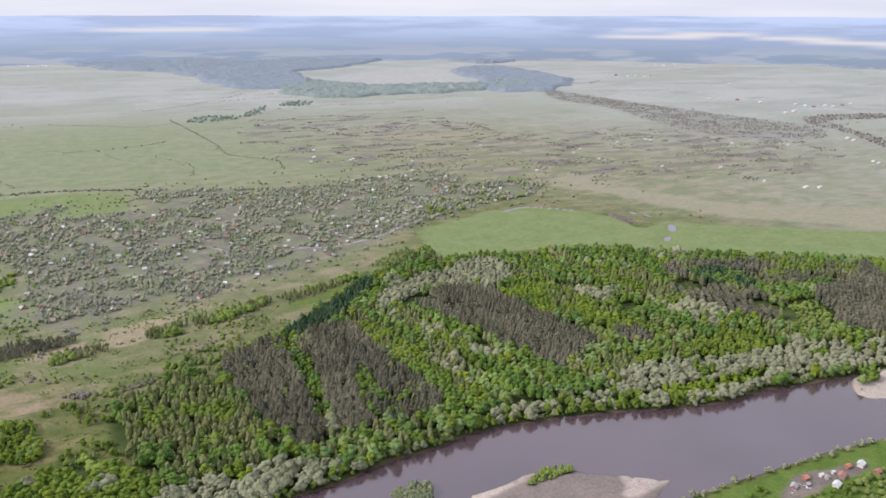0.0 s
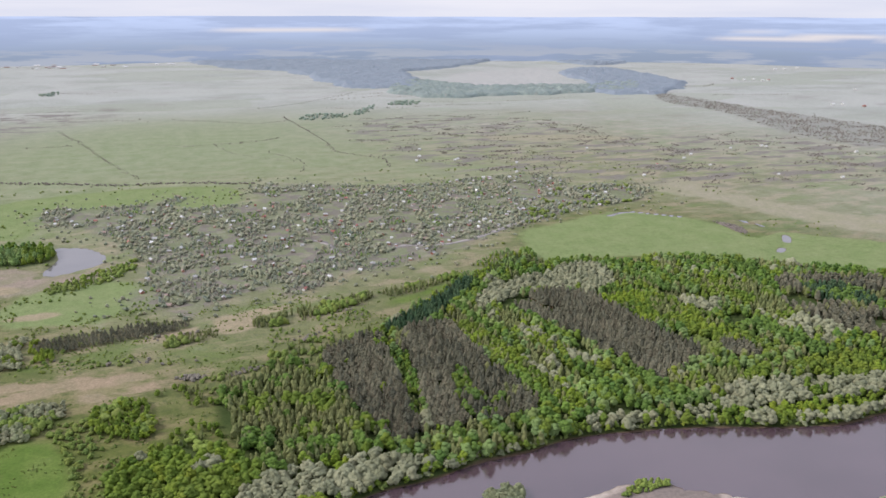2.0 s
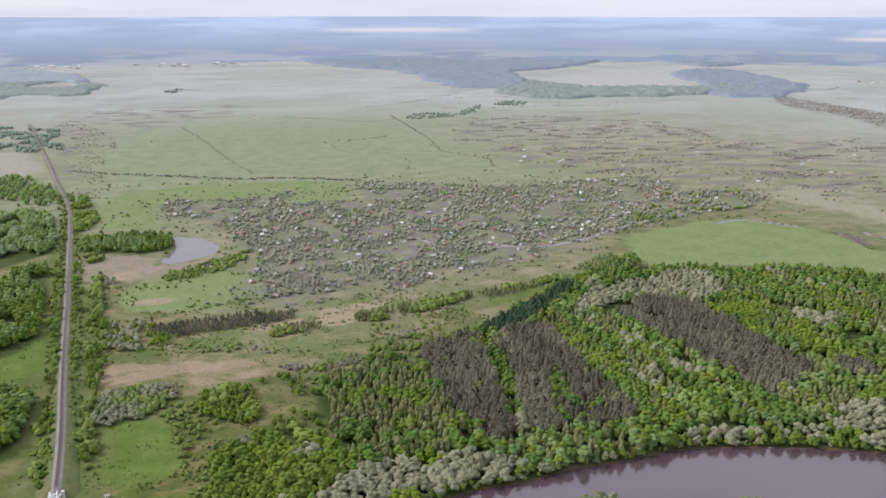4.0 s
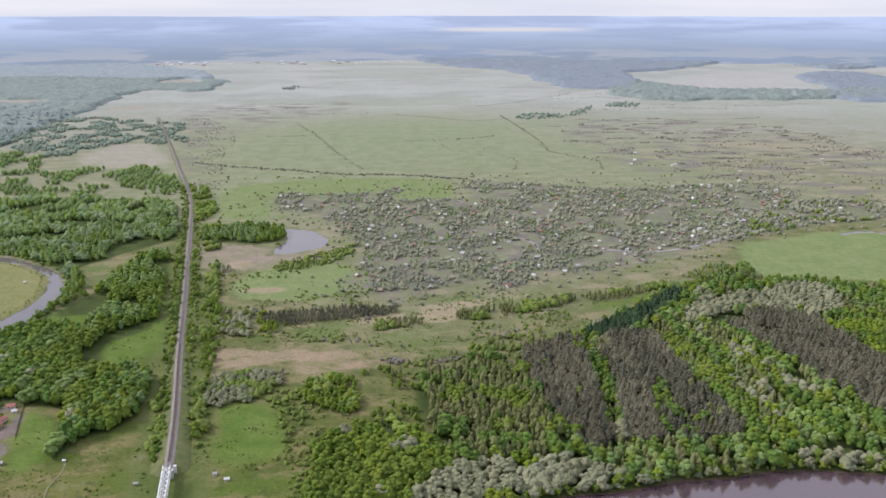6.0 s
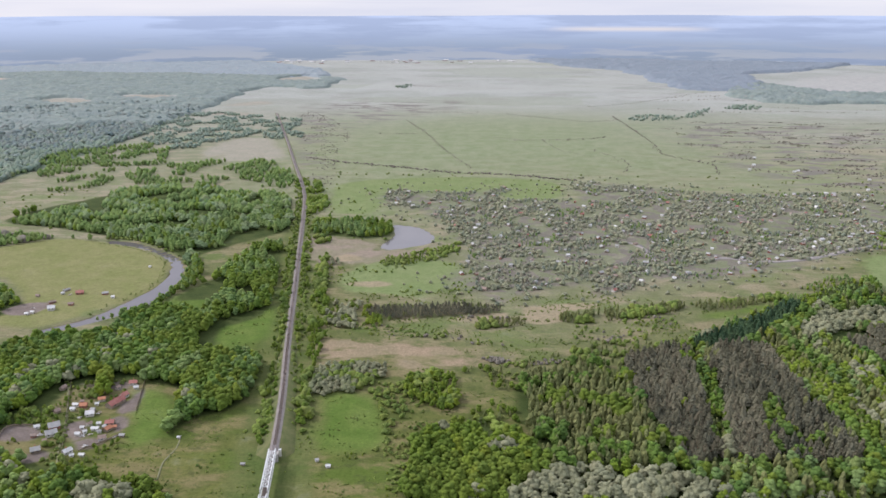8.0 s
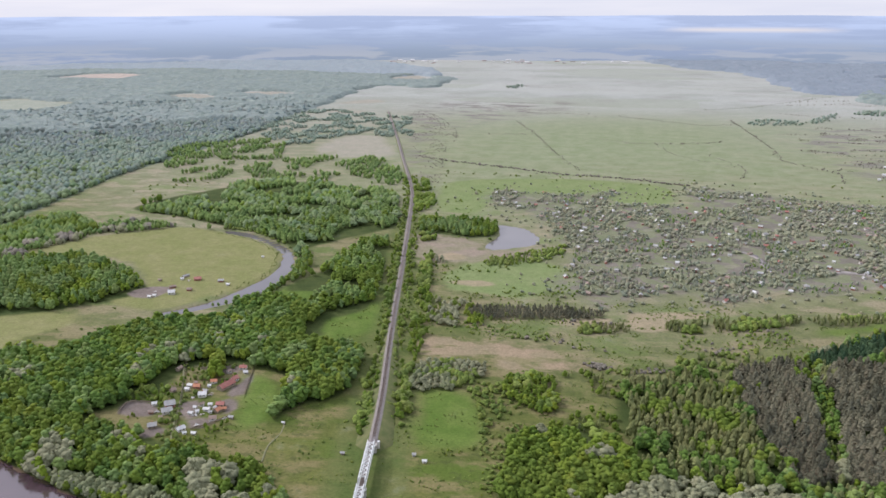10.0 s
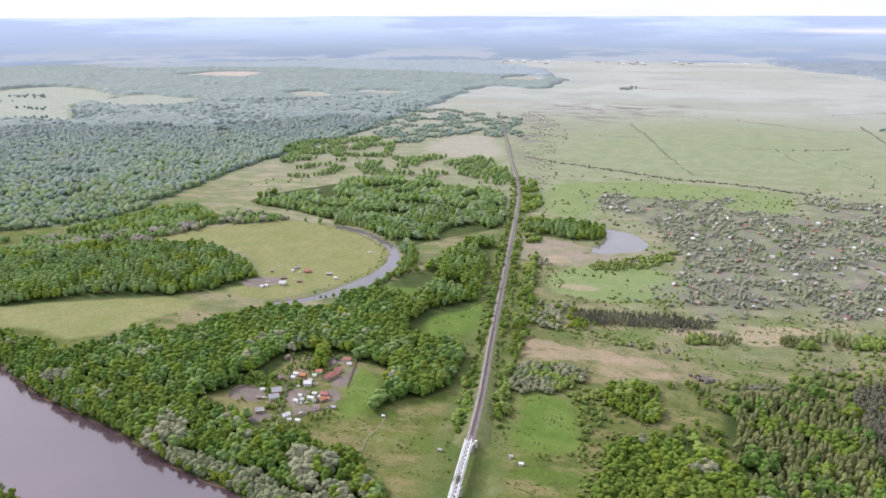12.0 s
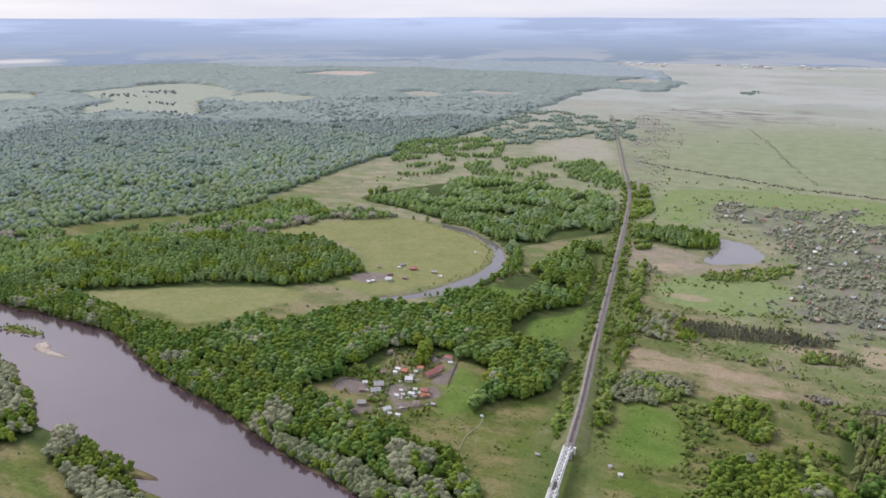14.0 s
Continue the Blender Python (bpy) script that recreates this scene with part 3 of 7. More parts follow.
FARM_YARD = [(-452, 618), (-434, 669), (-428, 716), (-380, 718), (-351, 701), (-365, 653), (-400, 626)]
SOUTH_MEADOW = [(288, 277), (331, 278), (376, 277), (471, 269), (410, 212)]
FIELD_SAND_A = [(-555, 1485), (-545, 1635), (-475, 1650), (-435, 1545), (-485, 1515), (-520, 1425)]
FIELD_SAND_B = [(-505, 1425), (-510, 1525), (-430, 1545), (-390, 1420), (-475, 1385)]
CLEARING_FAR = [(-2320, 1840), (-2350, 2010), (-2310, 2290), (-2020, 2220), (-1810, 2020), (-1810, 1860), (-1545, 1575), (-1675, 1535), (-1810, 1535), (-1795, 1435), (-1970, 1580), (-2050, 1740)]
QUARRY = [(-2190, 2900), (-2170, 3070), (-2060, 3170), (-1920, 3080), (-1890, 2910), (-2080, 2850)]
GREY_WOOD = [(170, 4620), (340, 3950), (560, 3620), (640, 2830), (810, 2730), (850, 2630), (990, 3160), (1040, 3450), (1320, 3650), (1780, 4120), (2180, 4350), (2950, 4610), (3760, 4840), (4690, 6050), (3020, 6050), (1710, 5870), (470, 5540)]
GREEN_BELT = [(770, 2750), (950, 2970), (1020, 2790), (1150, 2630), (1440, 2600), (1710, 2650), (1560, 2400), (1320, 2370), (1040, 2370), (780, 2400)]
GREY_PATCH = [(1690, 3230), (2000, 3330), (1990, 2940), (1880, 2600), (1630, 2310), (1410, 2280), (1390, 2470), (1570, 2750)]
GREY_PATCH_FAR = [(2100, 4090), (2600, 4550), (2450, 3810), (2070, 3620)]
GREY_EAST = [(3900, 3370), (4420, 3470), (4740, 2790), (3720, 2180), (3540, 2420), (3500, 2740)]
SCRUB_BELT = [(1570, 2290), (1590, 2050), (1590, 1790), (1610, 1495), (1620, 1260), (1490, 1140), (1345, 1240), (1335, 1440), (1435, 1775), (1435, 2035)]
SCRUB_LOOP = [(1710, 1370), (1820, 1405), (2010, 1350), (1920, 1290), (1760, 1325), (1670, 1210), (1610, 1085), (1500, 1000), (1610, 1165), (1650, 1285)]
HEATH = [(420, 1865), (650, 1980), (915, 1730), (935, 1510), (1250, 1400), (1415, 1225), (1395, 1065), (1190, 905), (980, 955), (755, 1040), (520, 1185), (435, 1340), (395, 1565)]
SEDGE = [(-505, 2130), (-410, 2260), (-125, 2255), (-200, 2070), (-365, 1730), (-295, 1345), (-305, 1250), (-365, 1455)]
PLAIN = [(-1570, 2070), (-660, 1960), (-410, 1950), (-110, 1970), (170, 1945), (430, 1885), (685, 1850), (1005, 1790), (1500, 1000), (1585, 710), (8310, 3940), (-5220, 7060)]
MIDDLE = [(-810, 1030), (-350, 999), (-202, 918), (-97, 719), (-38, 634), (58, 621), (109, 646), (194, 687), (323, 751), (563, 967), (943, 610), (1096, 474), (8310, 3940), (-5220, 7060)]
PLOT_A = [(-311, 428), (-314, 445), (-298, 446), (-284, 436), (-285, 430), (-295, 428)]
PLOT_B = [(-284, 407), (-280, 415), (-270, 418), (-267, 409), (-274, 403)]
PLOT_C = [(-273, 446), (-269, 458), (-260, 445), (-267, 435)]
PLOT_D = [(-259, 427), (-253, 435), (-245, 427), (-253, 420)]
PLOT_E = [(-253, 473), (-246, 489), (-241, 472), (-247, 466)]
PLOT_F = [(-247, 452), (-240, 458), (-234, 444), (-241, 443)]
PLOT_FARM = [(-440, 645), (-430, 667), (-405, 667), (-409, 640), (-427, 635)]
HEDGE_PLAIN = [(-331, 1426), (-267, 1388), (-162, 1349), (-80, 1309), (-6, 1298), (71, 1276), (133, 1253)]
HEDGE_DIAGONAL = [(-215, 1960), (-145, 1730), (-110, 1591), (-72, 1450), (-39, 1347)]
HEDGE_STREAM = [(300, 2065), (320, 1668), (313, 1521), (339, 1463), (367, 1425), (382, 1387), (370, 1320)]
HEDGE_FAR = [(20, 2090), (105, 2035), (210, 1960), (290, 1980)]
HEDGE_ROAD = [(260, 2255), (400, 2355), (530, 2510), (680, 2690)]
HEDGE_DITCH = [(-525, 2285), (-280, 2230), (-25, 2070)]
HEDGE_FIELD = [(-95, 1730), (85, 1650), (135, 1525), (225, 1420)]
CLUMP_PLAIN = [(330, 2000), (385, 2080), (470, 2065), (585, 2240), (535, 2090), (450, 2000), (350, 1970)]
CLUMP_SMALL = [(625, 2225), (685, 2310), (735, 2280), (695, 2200)]
CLUMP_LONE = [(-350, 2840), (-310, 2920), (-290, 2860), (-320, 2770)]
GROVES_RAIL = [(-820, 1400), (-745, 1515), (-650, 1540), (-565, 1345), (-480, 1395), (-365, 1355), (-305, 1185), (-380, 1175), (-480, 1150), (-580, 1190), (-670, 1130)]
GROVES_FAR = [(-765, 1690), (-770, 2070), (-530, 1980), (-480, 1960), (-410, 1650), (-530, 1665), (-580, 1545), (-620, 1500)]
SEDGE_SCRUB = [(-510, 2070), (-450, 2070), (-315, 1730), (-290, 1455), (-250, 1205), (-275, 1205), (-350, 1455)]
TREE_ROW = [(60, 660), (91, 671), (138, 686), (175, 700), (172, 685), (137, 667), (88, 650), (64, 647)]
TREE_ROW_EAST = [(188, 698), (237, 715), (276, 727), (275, 714), (230, 694), (192, 686)]
TREE_ROW_WEST = [(-14, 641), (4, 650), (28, 650), (30, 640), (3, 632), (-9, 627)]
SCRUB_SLOPE = [(22, 560), (55, 581), (104, 609), (143, 621), (157, 597), (128, 591), (97, 564), (54, 570), (26, 550)]
SCRUB_MEADOW = [(-140, 661), (-69, 660), (61, 660), (157, 688), (153, 621), (55, 586), (-65, 609), (-121, 610)]
SCRUB_MARSH = [(-181, 789), (-106, 798), (-35, 807), (-20, 703), (-94, 696), (-144, 682)]
LANE_DACHAS = [(148, 902), (161, 900), (171, 883), (174, 856), (174, 822)]
ROAD_DACHAS = [(225, 835), (253, 847), (288, 836), (327, 843), (366, 862), (411, 892), (471, 921)]
LANE_VILLAGE = [(-246, 386), (-256, 401), (-265, 419), (-274, 443), (-286, 469), (-302, 501), (-311, 522)]
TRACK_FIELD = [(-191, 391), (-195, 410), (-193, 425), (-197, 447), (-196, 466), (-198, 484)]
PINE_EDGE = [(570, 598), (646, 578), (721, 533), (799, 478), (752, 436), (666, 489), (577, 512), (546, 556)]
SOUTH_GARDENS = [(336, 270), (345, 270), (346, 262), (338, 262), (350, 250), (366, 250), (380, 249), (396, 248), (412, 246), (425, 250), (425, 236), (396, 219), (324, 250)]
SOUTH_BANK = [(285, 278), (310, 279), (331, 278), (354, 278), (376, 277), (412, 274), (454, 271)]
GREEN_STRIPE = [(219, 572), (235, 585), (247, 506), (256, 430), (242, 416), (232, 479)]
SILVER_STRIPE = [(256, 606), (274, 572), (286, 531), (299, 479), (292, 467), (274, 513), (261, 551)]
CREEK_EDGE = [(-346, 623), (-333, 645), (-324, 682), (-318, 733), (-320, 789), (-335, 825), (-370, 865), (-415, 895), (-452, 919)]
POND_THICKET = [(-120, 812), (-98, 838), (-57, 870), (-38, 889), (-40, 848), (-71, 811), (-106, 796)]
MARSH_WILLOWS = [(-173, 808), (-152, 789), (-129, 719), (-109, 660), (-113, 634), (-135, 661), (-156, 719)]
CREEK_INNER = [(-454, 862), (-404, 843), (-368, 814), (-346, 782), (-335, 733), (-343, 688), (-358, 644)]
FENCE_EAST = [(-252, 516), (-244, 488), (-238, 468)]
FENCE_LANE = [(-307, 515), (-288, 473), (-274, 443), (-256, 404)]
FENCE_PLOT = [(-310, 427), (-313, 444), (-297, 447)]
FENCE_SOUTH = [(-252, 418), (-244, 426), (-234, 442)]
BROOK_BEND = [(549, 893), (587, 906), (617, 884), (643, 858)]
BROOK_EAST = [(699, 822), (708, 801), (708, 779)]
BROOK_POOL = [(704, 742), (708, 737), (690, 714), (684, 717)]
BROOK_TAIL = [(660, 699), (666, 696), (652, 684), (647, 687)]
REED_BANK = [(664, 823), (679, 798), (673, 769), (660, 759), (661, 791)]
SEDGE_BROWN = [(-455, 2330), (-130, 2400), (-125, 2255), (-425, 2180)]
CLEARING_TAIL = [(-1800, 1960), (-1760, 2150), (-1500, 2050), (-1515, 1870), (-1635, 1845)]
CLEARING_WEST = [(-2590, 1630), (-2510, 1770), (-2280, 1650), (-2390, 1500)]
TREES_CREEK = [(-750, 738), (-733, 788), (-716, 848), (-691, 900), (-652, 880), (-608, 844), (-642, 793), (-696, 746)]
PINE_MID = [(514, 548), (575, 547), (590, 497), (576, 462), (562, 444), (536, 448), (527, 478), (518, 511)]
PINE_STRIP = [(419, 516), (430, 507), (427, 461), (423, 450), (410, 461), (412, 492)]
YOUNG_GLADE = [(371, 620), (425, 614), (463, 591), (457, 553), (429, 529), (404, 547), (380, 584)]
VIVID_GLADE = [(391, 504), (416, 505), (419, 482), (399, 466), (383, 478)]
BANK_SILVER = [(-310, 353), (-284, 355), (-266, 350), (-248, 352), (-236, 350), (-217, 340), (-196, 338), (-192, 330), (-211, 324), (-236, 327), (-252, 332), (-280, 338)]
WILLOW_END = [(-229, 369), (-220, 378), (-190, 372), (-173, 357), (-169, 337), (-187, 338), (-207, 342)]
POPLARS = [(-273, 489), (-287, 520), (-279, 519), (-266, 492), (-268, 486)]
BUSHES_EAST = [(-99, 500), (-85, 521), (-62, 519), (-59, 462), (-79, 444), (-94, 468)]
VILLAGE_HOUSES = [(-267, 463, 5.2, 4.4, 20, 'w'), (-282, 445, 6.7, 5.9, 35, 'g'), (-279, 436, 6.7, 5.2, 35, 'g'), (-293, 444, 3, 2.6, 30, 'w'), (-289, 433, 3, 2.2, 20, 'b'), (-278, 416, 5.2, 4.4, 30, 'g'), (-258, 416, 5.2, 3.7, 60, 'w'), (-247, 413, 3, 1.9, 0, 'w'), (-257, 479, 12.6, 5.9, 70, 'r'), (-256, 490, 5.2, 4.4, 70, 'r'), (-258, 510, 5.2, 3.7, 10, 'r'), (-256, 525, 3, 2.2, 30, 'w'), (-277, 474, 4.4, 3.7, 10, 'o'), (-282, 469, 3, 2.2, 0, 'w'), (-283, 475, 3.7, 2.2, 0, 'w'), (-269, 484, 4.4, 3, 20, 'o')]
VILLAGE_HOUSES_B = [(-254, 444, 4.4, 2.6, 5, 'w'), (-262, 437, 3, 2.2, 0, 'w'), (-259, 440, 2.2, 1.9, 40, 'w'), (-248, 452, 5.2, 3.7, 10, 'r'), (-246, 444, 4.4, 3.7, 70, 'o'), (-244, 433, 4.4, 3.7, 20, 'b'), (-305, 499, 4.4, 3, 80, 'b'), (-291, 465, 3.7, 3, 60, 'b'), (-253, 503, 3, 2.2, 20, 'w'), (-233, 437, 3, 1.9, 0, 'g'), (-146, 409, 2.2, 1.3, 0, 'g'), (-103, 416, 1.8, 1.5, 20, 'g'), (-95, 410, 2.5, 1.6, 10, 'w'), (-196, 437, 1.5, 1.2, 0, 'w'), (-268, 469, 3, 2.2, 0, 'g'), (-269, 477, 2.2, 1.8, 20, 'w')]
VILLAGE_HOUSES_C = [(-261, 450, 3, 2.2, 60, 'b'), (-263, 445, 2.2, 1.8, 0, 'w'), (-255, 451, 2.5, 1.9, 15, 'w'), (-250, 447, 2.2, 1.8, 70, 'w'), (-243, 447, 3, 2.2, 20, 'o'), (-253, 412, 2.2, 1.8, 30, 'w'), (-279, 428, 2.2, 1.8, 30, 'b'), (-250, 441, 2.2, 1.6, 30, 'g'), (-281, 480, 2.2, 1.8, 10, 'b'), (-266, 502, 3, 2.2, 70, 'b')]
VILLAGE_HOUSES = VILLAGE_HOUSES + VILLAGE_HOUSES_B + VILLAGE_HOUSES_C
FARM_HOUSES = [(-398, 652, 5.9, 5.2, 20, 'w'), (-413, 638, 3, 2.2, 0, 'w'), (-410, 642, 3, 2.2, 0, 'w'), (-393, 694, 6.7, 4.4, 20, 'r'), (-410, 701, 6.7, 2.2, 60, 'g'), (-386, 664, 4.4, 3, 10, 'b'), (-406, 668, 5.9, 2.2, 40, 'b'), (-368, 694, 5.2, 3, 20, 'g'), (-356, 685, 3, 2.2, 0, 'w'), (-429, 684, 3, 2.2, 0, 'b'), (-360, 778, 2.2, 1.5, 0, 'w'), (-409, 692, 3, 2.2, 30, 'w')]
SOUTH_HOUSES = [(381, 250, 4.6, 3.5, 20, 'w'), (392, 255, 4.6, 3.5, 30, 'r'), (413, 258, 4.1, 3.5, 20, 'w'), (404, 260, 3.5, 2.3, 10, 'o'), (371, 263, 2.9, 2.9, 0, 'o'), (358, 260, 4.1, 2.9, 30, 'g'), (367, 258, 2.3, 1.7, 0, 'g'), (382, 261, 2.3, 1.7, 0, 'w'), (414, 248, 4.1, 2.9, 10, 'r'), (391, 260, 1.7, 1.2, 0, 'w'), (383, 258, 2.3, 1.7, 60, 'b')]
HAMLET_HOUSES = [(1857, 1829, 9.5, 6.1, 0, 'w'), (1893, 1829, 8.2, 6.1, 30, 'w'), (1910, 1767, 9.5, 6.1, 0, 'r'), (1923, 1692, 8.2, 6.1, 0, 'w'), (1778, 1477, 13.6, 6.8, 0, 'w'), (1830, 1493, 9.5, 6.8, 0, 'w'), (1969, 1604, 10.9, 6.1, 0, 'w'), (1970, 1572, 8.2, 6.1, 0, 'w'), (1968, 1542, 8.2, 5.4, 0, 'r'), (2021, 1546, 9.5, 6.1, 0, 'w'), (2018, 1517, 8.2, 6.1, 0, 'w'), (2077, 1534, 8.2, 6.1, 0, 'g'), (2125, 1543, 8.2, 6.1, 0, 'w'), (1536, 1110, 6.8, 5.4, 0, 'w'), (1520, 1084, 6.8, 5.4, 0, 'w'), (1041, 811, 6.1, 4.8, 0, 'w')]
HAMLET_HOUSES_B = [(1061, 802, 5.4, 4.1, 0, 'w'), (1022, 873, 4.1, 3.4, 0, 'w'), (1336, 908, 5.4, 4.1, 0, 'w'), (1330, 893, 5.4, 4.1, 0, 'w'), (1733, 2451, 12.2, 8.2, 0, 'w'), (2245, 2576, 10.9, 6.8, 0, 'w'), (2285, 2589, 10.9, 6.8, 0, 'r'), (2201, 2629, 9.5, 6.8, 0, 'w'), (2252, 2637, 9.5, 6.8, 0, 'w'), (2197, 2697, 9.5, 6.8, 0, 'r'), (2734, 3062, 12.2, 8.2, 0, 'w'), (2800, 3076, 10.9, 8.2, 0, 'w'), (2911, 3117, 12.2, 8.2, 0, 'w'), (2300, 2175, 8.2, 6.1, 0, 'w'), (473, 1467, 4.8, 4.1, 0, 'w'), (450, 1396, 4.8, 4.1, 0, 'w')]
HAMLET_HOUSES_C = [(431, 1355, 4.1, 3.4, 0, 'w'), (508, 1348, 4.8, 3.4, 0, 'w'), (499, 1339, 4.1, 3.4, 0, 'w'), (594, 1279, 4.1, 3.4, 0, 'w'), (559, 1203, 3.4, 3.4, 0, 'w'), (529, 1165, 3.4, 3.4, 0, 'w'), (747, 1109, 4.1, 3.4, 0, 'w'), (962, 1041, 4.1, 3.4, 0, 'w'), (1140, 1290, 5.4, 4.1, 0, 'w'), (1143, 1280, 5.4, 4.1, 0, 'w'), (906, 1222, 4.8, 3.4, 0, 'w'), (944, 1253, 4.8, 3.4, 0, 'w'), (790, 1376, 4.8, 3.4, 0, 'w'), (1062, 1287, 4.8, 3.4, 0, 'w'), (1263, 1171, 5.4, 4.1, 0, 'w'), (1349, 1104, 5.4, 4.1, 0, 'w')]
HAMLET_HOUSES_D = [(1045, 988, 4.8, 3.4, 0, 'w'), (822, 1184, 3.4, 3.4, 0, 'r'), (908, 1148, 4.1, 3.4, 0, 'w')]
HAMLET_HOUSES = HAMLET_HOUSES + HAMLET_HOUSES_B + HAMLET_HOUSES_C + HAMLET_HOUSES_D


def smooth(pts, closed=True, step=6.0):
    """A soft curve through the given corners."""
    p = np.array(pts, float)
    n = len(p)
    out = []
    for i in range(n if closed else n - 1):
        if closed:
            a, b, c, d = p[i - 1], p[i], p[(i + 1) % n], p[(i + 2) % n]
        else:
            a, b, c, d = p[max(i - 1, 0)], p[i], p[i + 1], p[min(i + 2, n - 1)]
        k = int(max(2, min(10, np.linalg.norm(c - b) / step)))
        for t in np.arange(k) / k:
            out.append(0.5 * (2 * b + (c - a) * t + (2 * a - 5 * b + 4 * c - d) * t * t + (3 * b - a - 3 * c + d) * t ** 3))
    if not closed:
        out.append(p[-1])
    return np.array(out)


def inside(poly, x, y, reach=90.0):
    """Metres inside (+) or outside (-) an outline, kept within the reach."""
    out = np.full(x.shape, -reach)
    lo, hi = poly.min(0) - reach, poly.max(0) + reach
    k = np.where((x > lo[0]) & (x < hi[0]) & (y > lo[1]) & (y < hi[1]))[0]
    if len(k) == 0:
        return out
    px, py = x[k], y[k]
    best = np.full(len(k), 1e18)
    odd = np.zeros(len(k), bool)
    for (ax, ay), (bx, by) in zip(poly, np.roll(poly, -1, 0)):
        dx, dy = bx - ax, by - ay
        t = np.clip(((px - ax) * dx + (py - ay) * dy) / (dx * dx + dy * dy + 1e-9), 0, 1)
        best = np.minimum(best, (px - ax - t * dx) ** 2 + (py - ay - t * dy) ** 2)
        if ay != by:
            odd ^= ((ay > py) != (by > py)) & (px < (bx - ax) * (py - ay) / (by - ay) + ax)
    out[k] = np.clip(np.where(odd, 1, -1) * np.sqrt(best), -reach, reach)
    return out


def beside(line, x, y, reach=90.0):
    """Metres from an open line, kept within the reach."""
    best = np.full(x.shape, reach * reach)
    for (ax, ay), (bx, by) in zip(line[:-1], line[1:]):
        dx, dy = bx - ax, by - ay
        t = np.clip(((x - ax) * dx + (y - ay) * dy) / (dx * dx + dy * dy + 1e-9), 0, 1)
        best = np.minimum(best, (x - ax - t * dx) ** 2 + (y - ay - t * dy) ** 2)
    return np.sqrt(best)


def union(outlines, x, y, reach=90.0):
    d = np.full(x.shape, -reach)
    for p in outlines:
        d = np.maximum(d, inside(p, x, y, reach))
    return d


RIVER = smooth([(-1400, 560), (-1000, 470)] + RIVER_NORTH + [(760, 310), (1100, 260), (1100, 190), (700, 240)] + RIVER_SOUTH[::-1] + [(-800, 350), (-1400, 430)])
CREEK = smooth(CREEK_OUT + CREEK_IN)
BROOKS = [smooth(BROOK_POOL), smooth(BROOK_TAIL)]
for line, wide in ((BROOK_BEND, 2.4), (BROOK_EAST, 2.4)):
    c = smooth(line, False)
    t = np.gradient(c, axis=0)
    nrm = np.stack([-t[:, 1], t[:, 0]], -1) / np.linalg.norm(t, axis=1)[:, None]
    BROOKS.append(np.concatenate([c + nrm * wide, (c - nrm * wide)[::-1]]))
POND_EDGE = smooth(POND)
TRACK = smooth(RAIL, False, 12.0)
BARS = [smooth(p) for p in (SAND_BAR, ISLET_WEST, SAND_BAR_TIP, SAND_BAR_DRY, SAND_SPIT, BAR_WEST_A, BAR_WEST_B, ISLET)]


def water_depth(x, y):
    """Metres into open water; sand bars stand out of it."""
    d = np.maximum(union([RIVER, POND_EDGE] + BROOKS, x, y, 40.0), inside(CREEK, x, y, 40.0) - 2.5)
    return np.minimum(d, -union(BARS, x, y, 40.0))


def graded(a, b, lo, hi, step, grow):
    """Even steps from lo to hi, wider and wider out to a and b."""
    core = list(np.arange(lo, hi + step / 2, step))
    left, right = [], []
    s, v = step, core[0]
    while v > a:
        s *= grow
        v -= s
        left.append(v)
    s, v = step, core[-1]
    while v < b:
        s *= grow
        v += s
        right.append(v)
    return np.array(left[::-1] + core + right)


def mesh_from(name, verts, tris, material, flat=True):
    me = bpy.data.meshes.new(name)
    verts, tris = np.asarray(verts, np.float32), np.asarray(tris, np.int32)
    k = tris.shape[1]
    me.vertices.add(len(verts))
    me.vertices.foreach_set("co", verts.ravel())
    me.loops.add(tris.size)
    me.loops.foreach_set("vertex_index", tris.ravel())
    me.polygons.add(len(tris))
    me.polygons.foreach_set("loop_start", np.arange(0, tris.size, k, dtype=np.int32))
    me.polygons.foreach_set("use_smooth", np.full(len(tris), not flat))
    me.update(calc_edges=True)
    me.materials.append(material)
    return me


# ground
gx, gy = graded(-6500, 6500, -700, 800, 7.2, 1.04), graded(-4000, 6500, 220, 1100, 7.2, 1.04)
GX, GY = [v.ravel() for v in np.meshgrid(gx, gy)]
wet = water_depth(GX, GY)
roll_a = 0.5 * np.sin(GX / 41.0) * np.sin(GY / 33.0) + 0.4 * np.sin(GX / 17.0 + GY / 23.0)
GZ = 0.35 * roll_a * np.clip(-wet / 25, 0, 1) - 3.4 * np.clip((wet + 3.5) / 7.0, 0, 1)
nx, ny = len(gx), len(gy)
ii = (np.arange(ny - 1)[:, None] * nx + np.arange(nx - 1)[None, :]).ravel()
ground_mesh = mesh_from("ground", np.stack([GX, GY, GZ], -1), np.stack([ii, ii + 1, ii + nx + 1, ii + nx], -1), M_GROUND, False)
ground = tagged(new("ground", ground_mesh), "river plain with spring meadows, bare sand and dry grass", "ground", kind="structure")

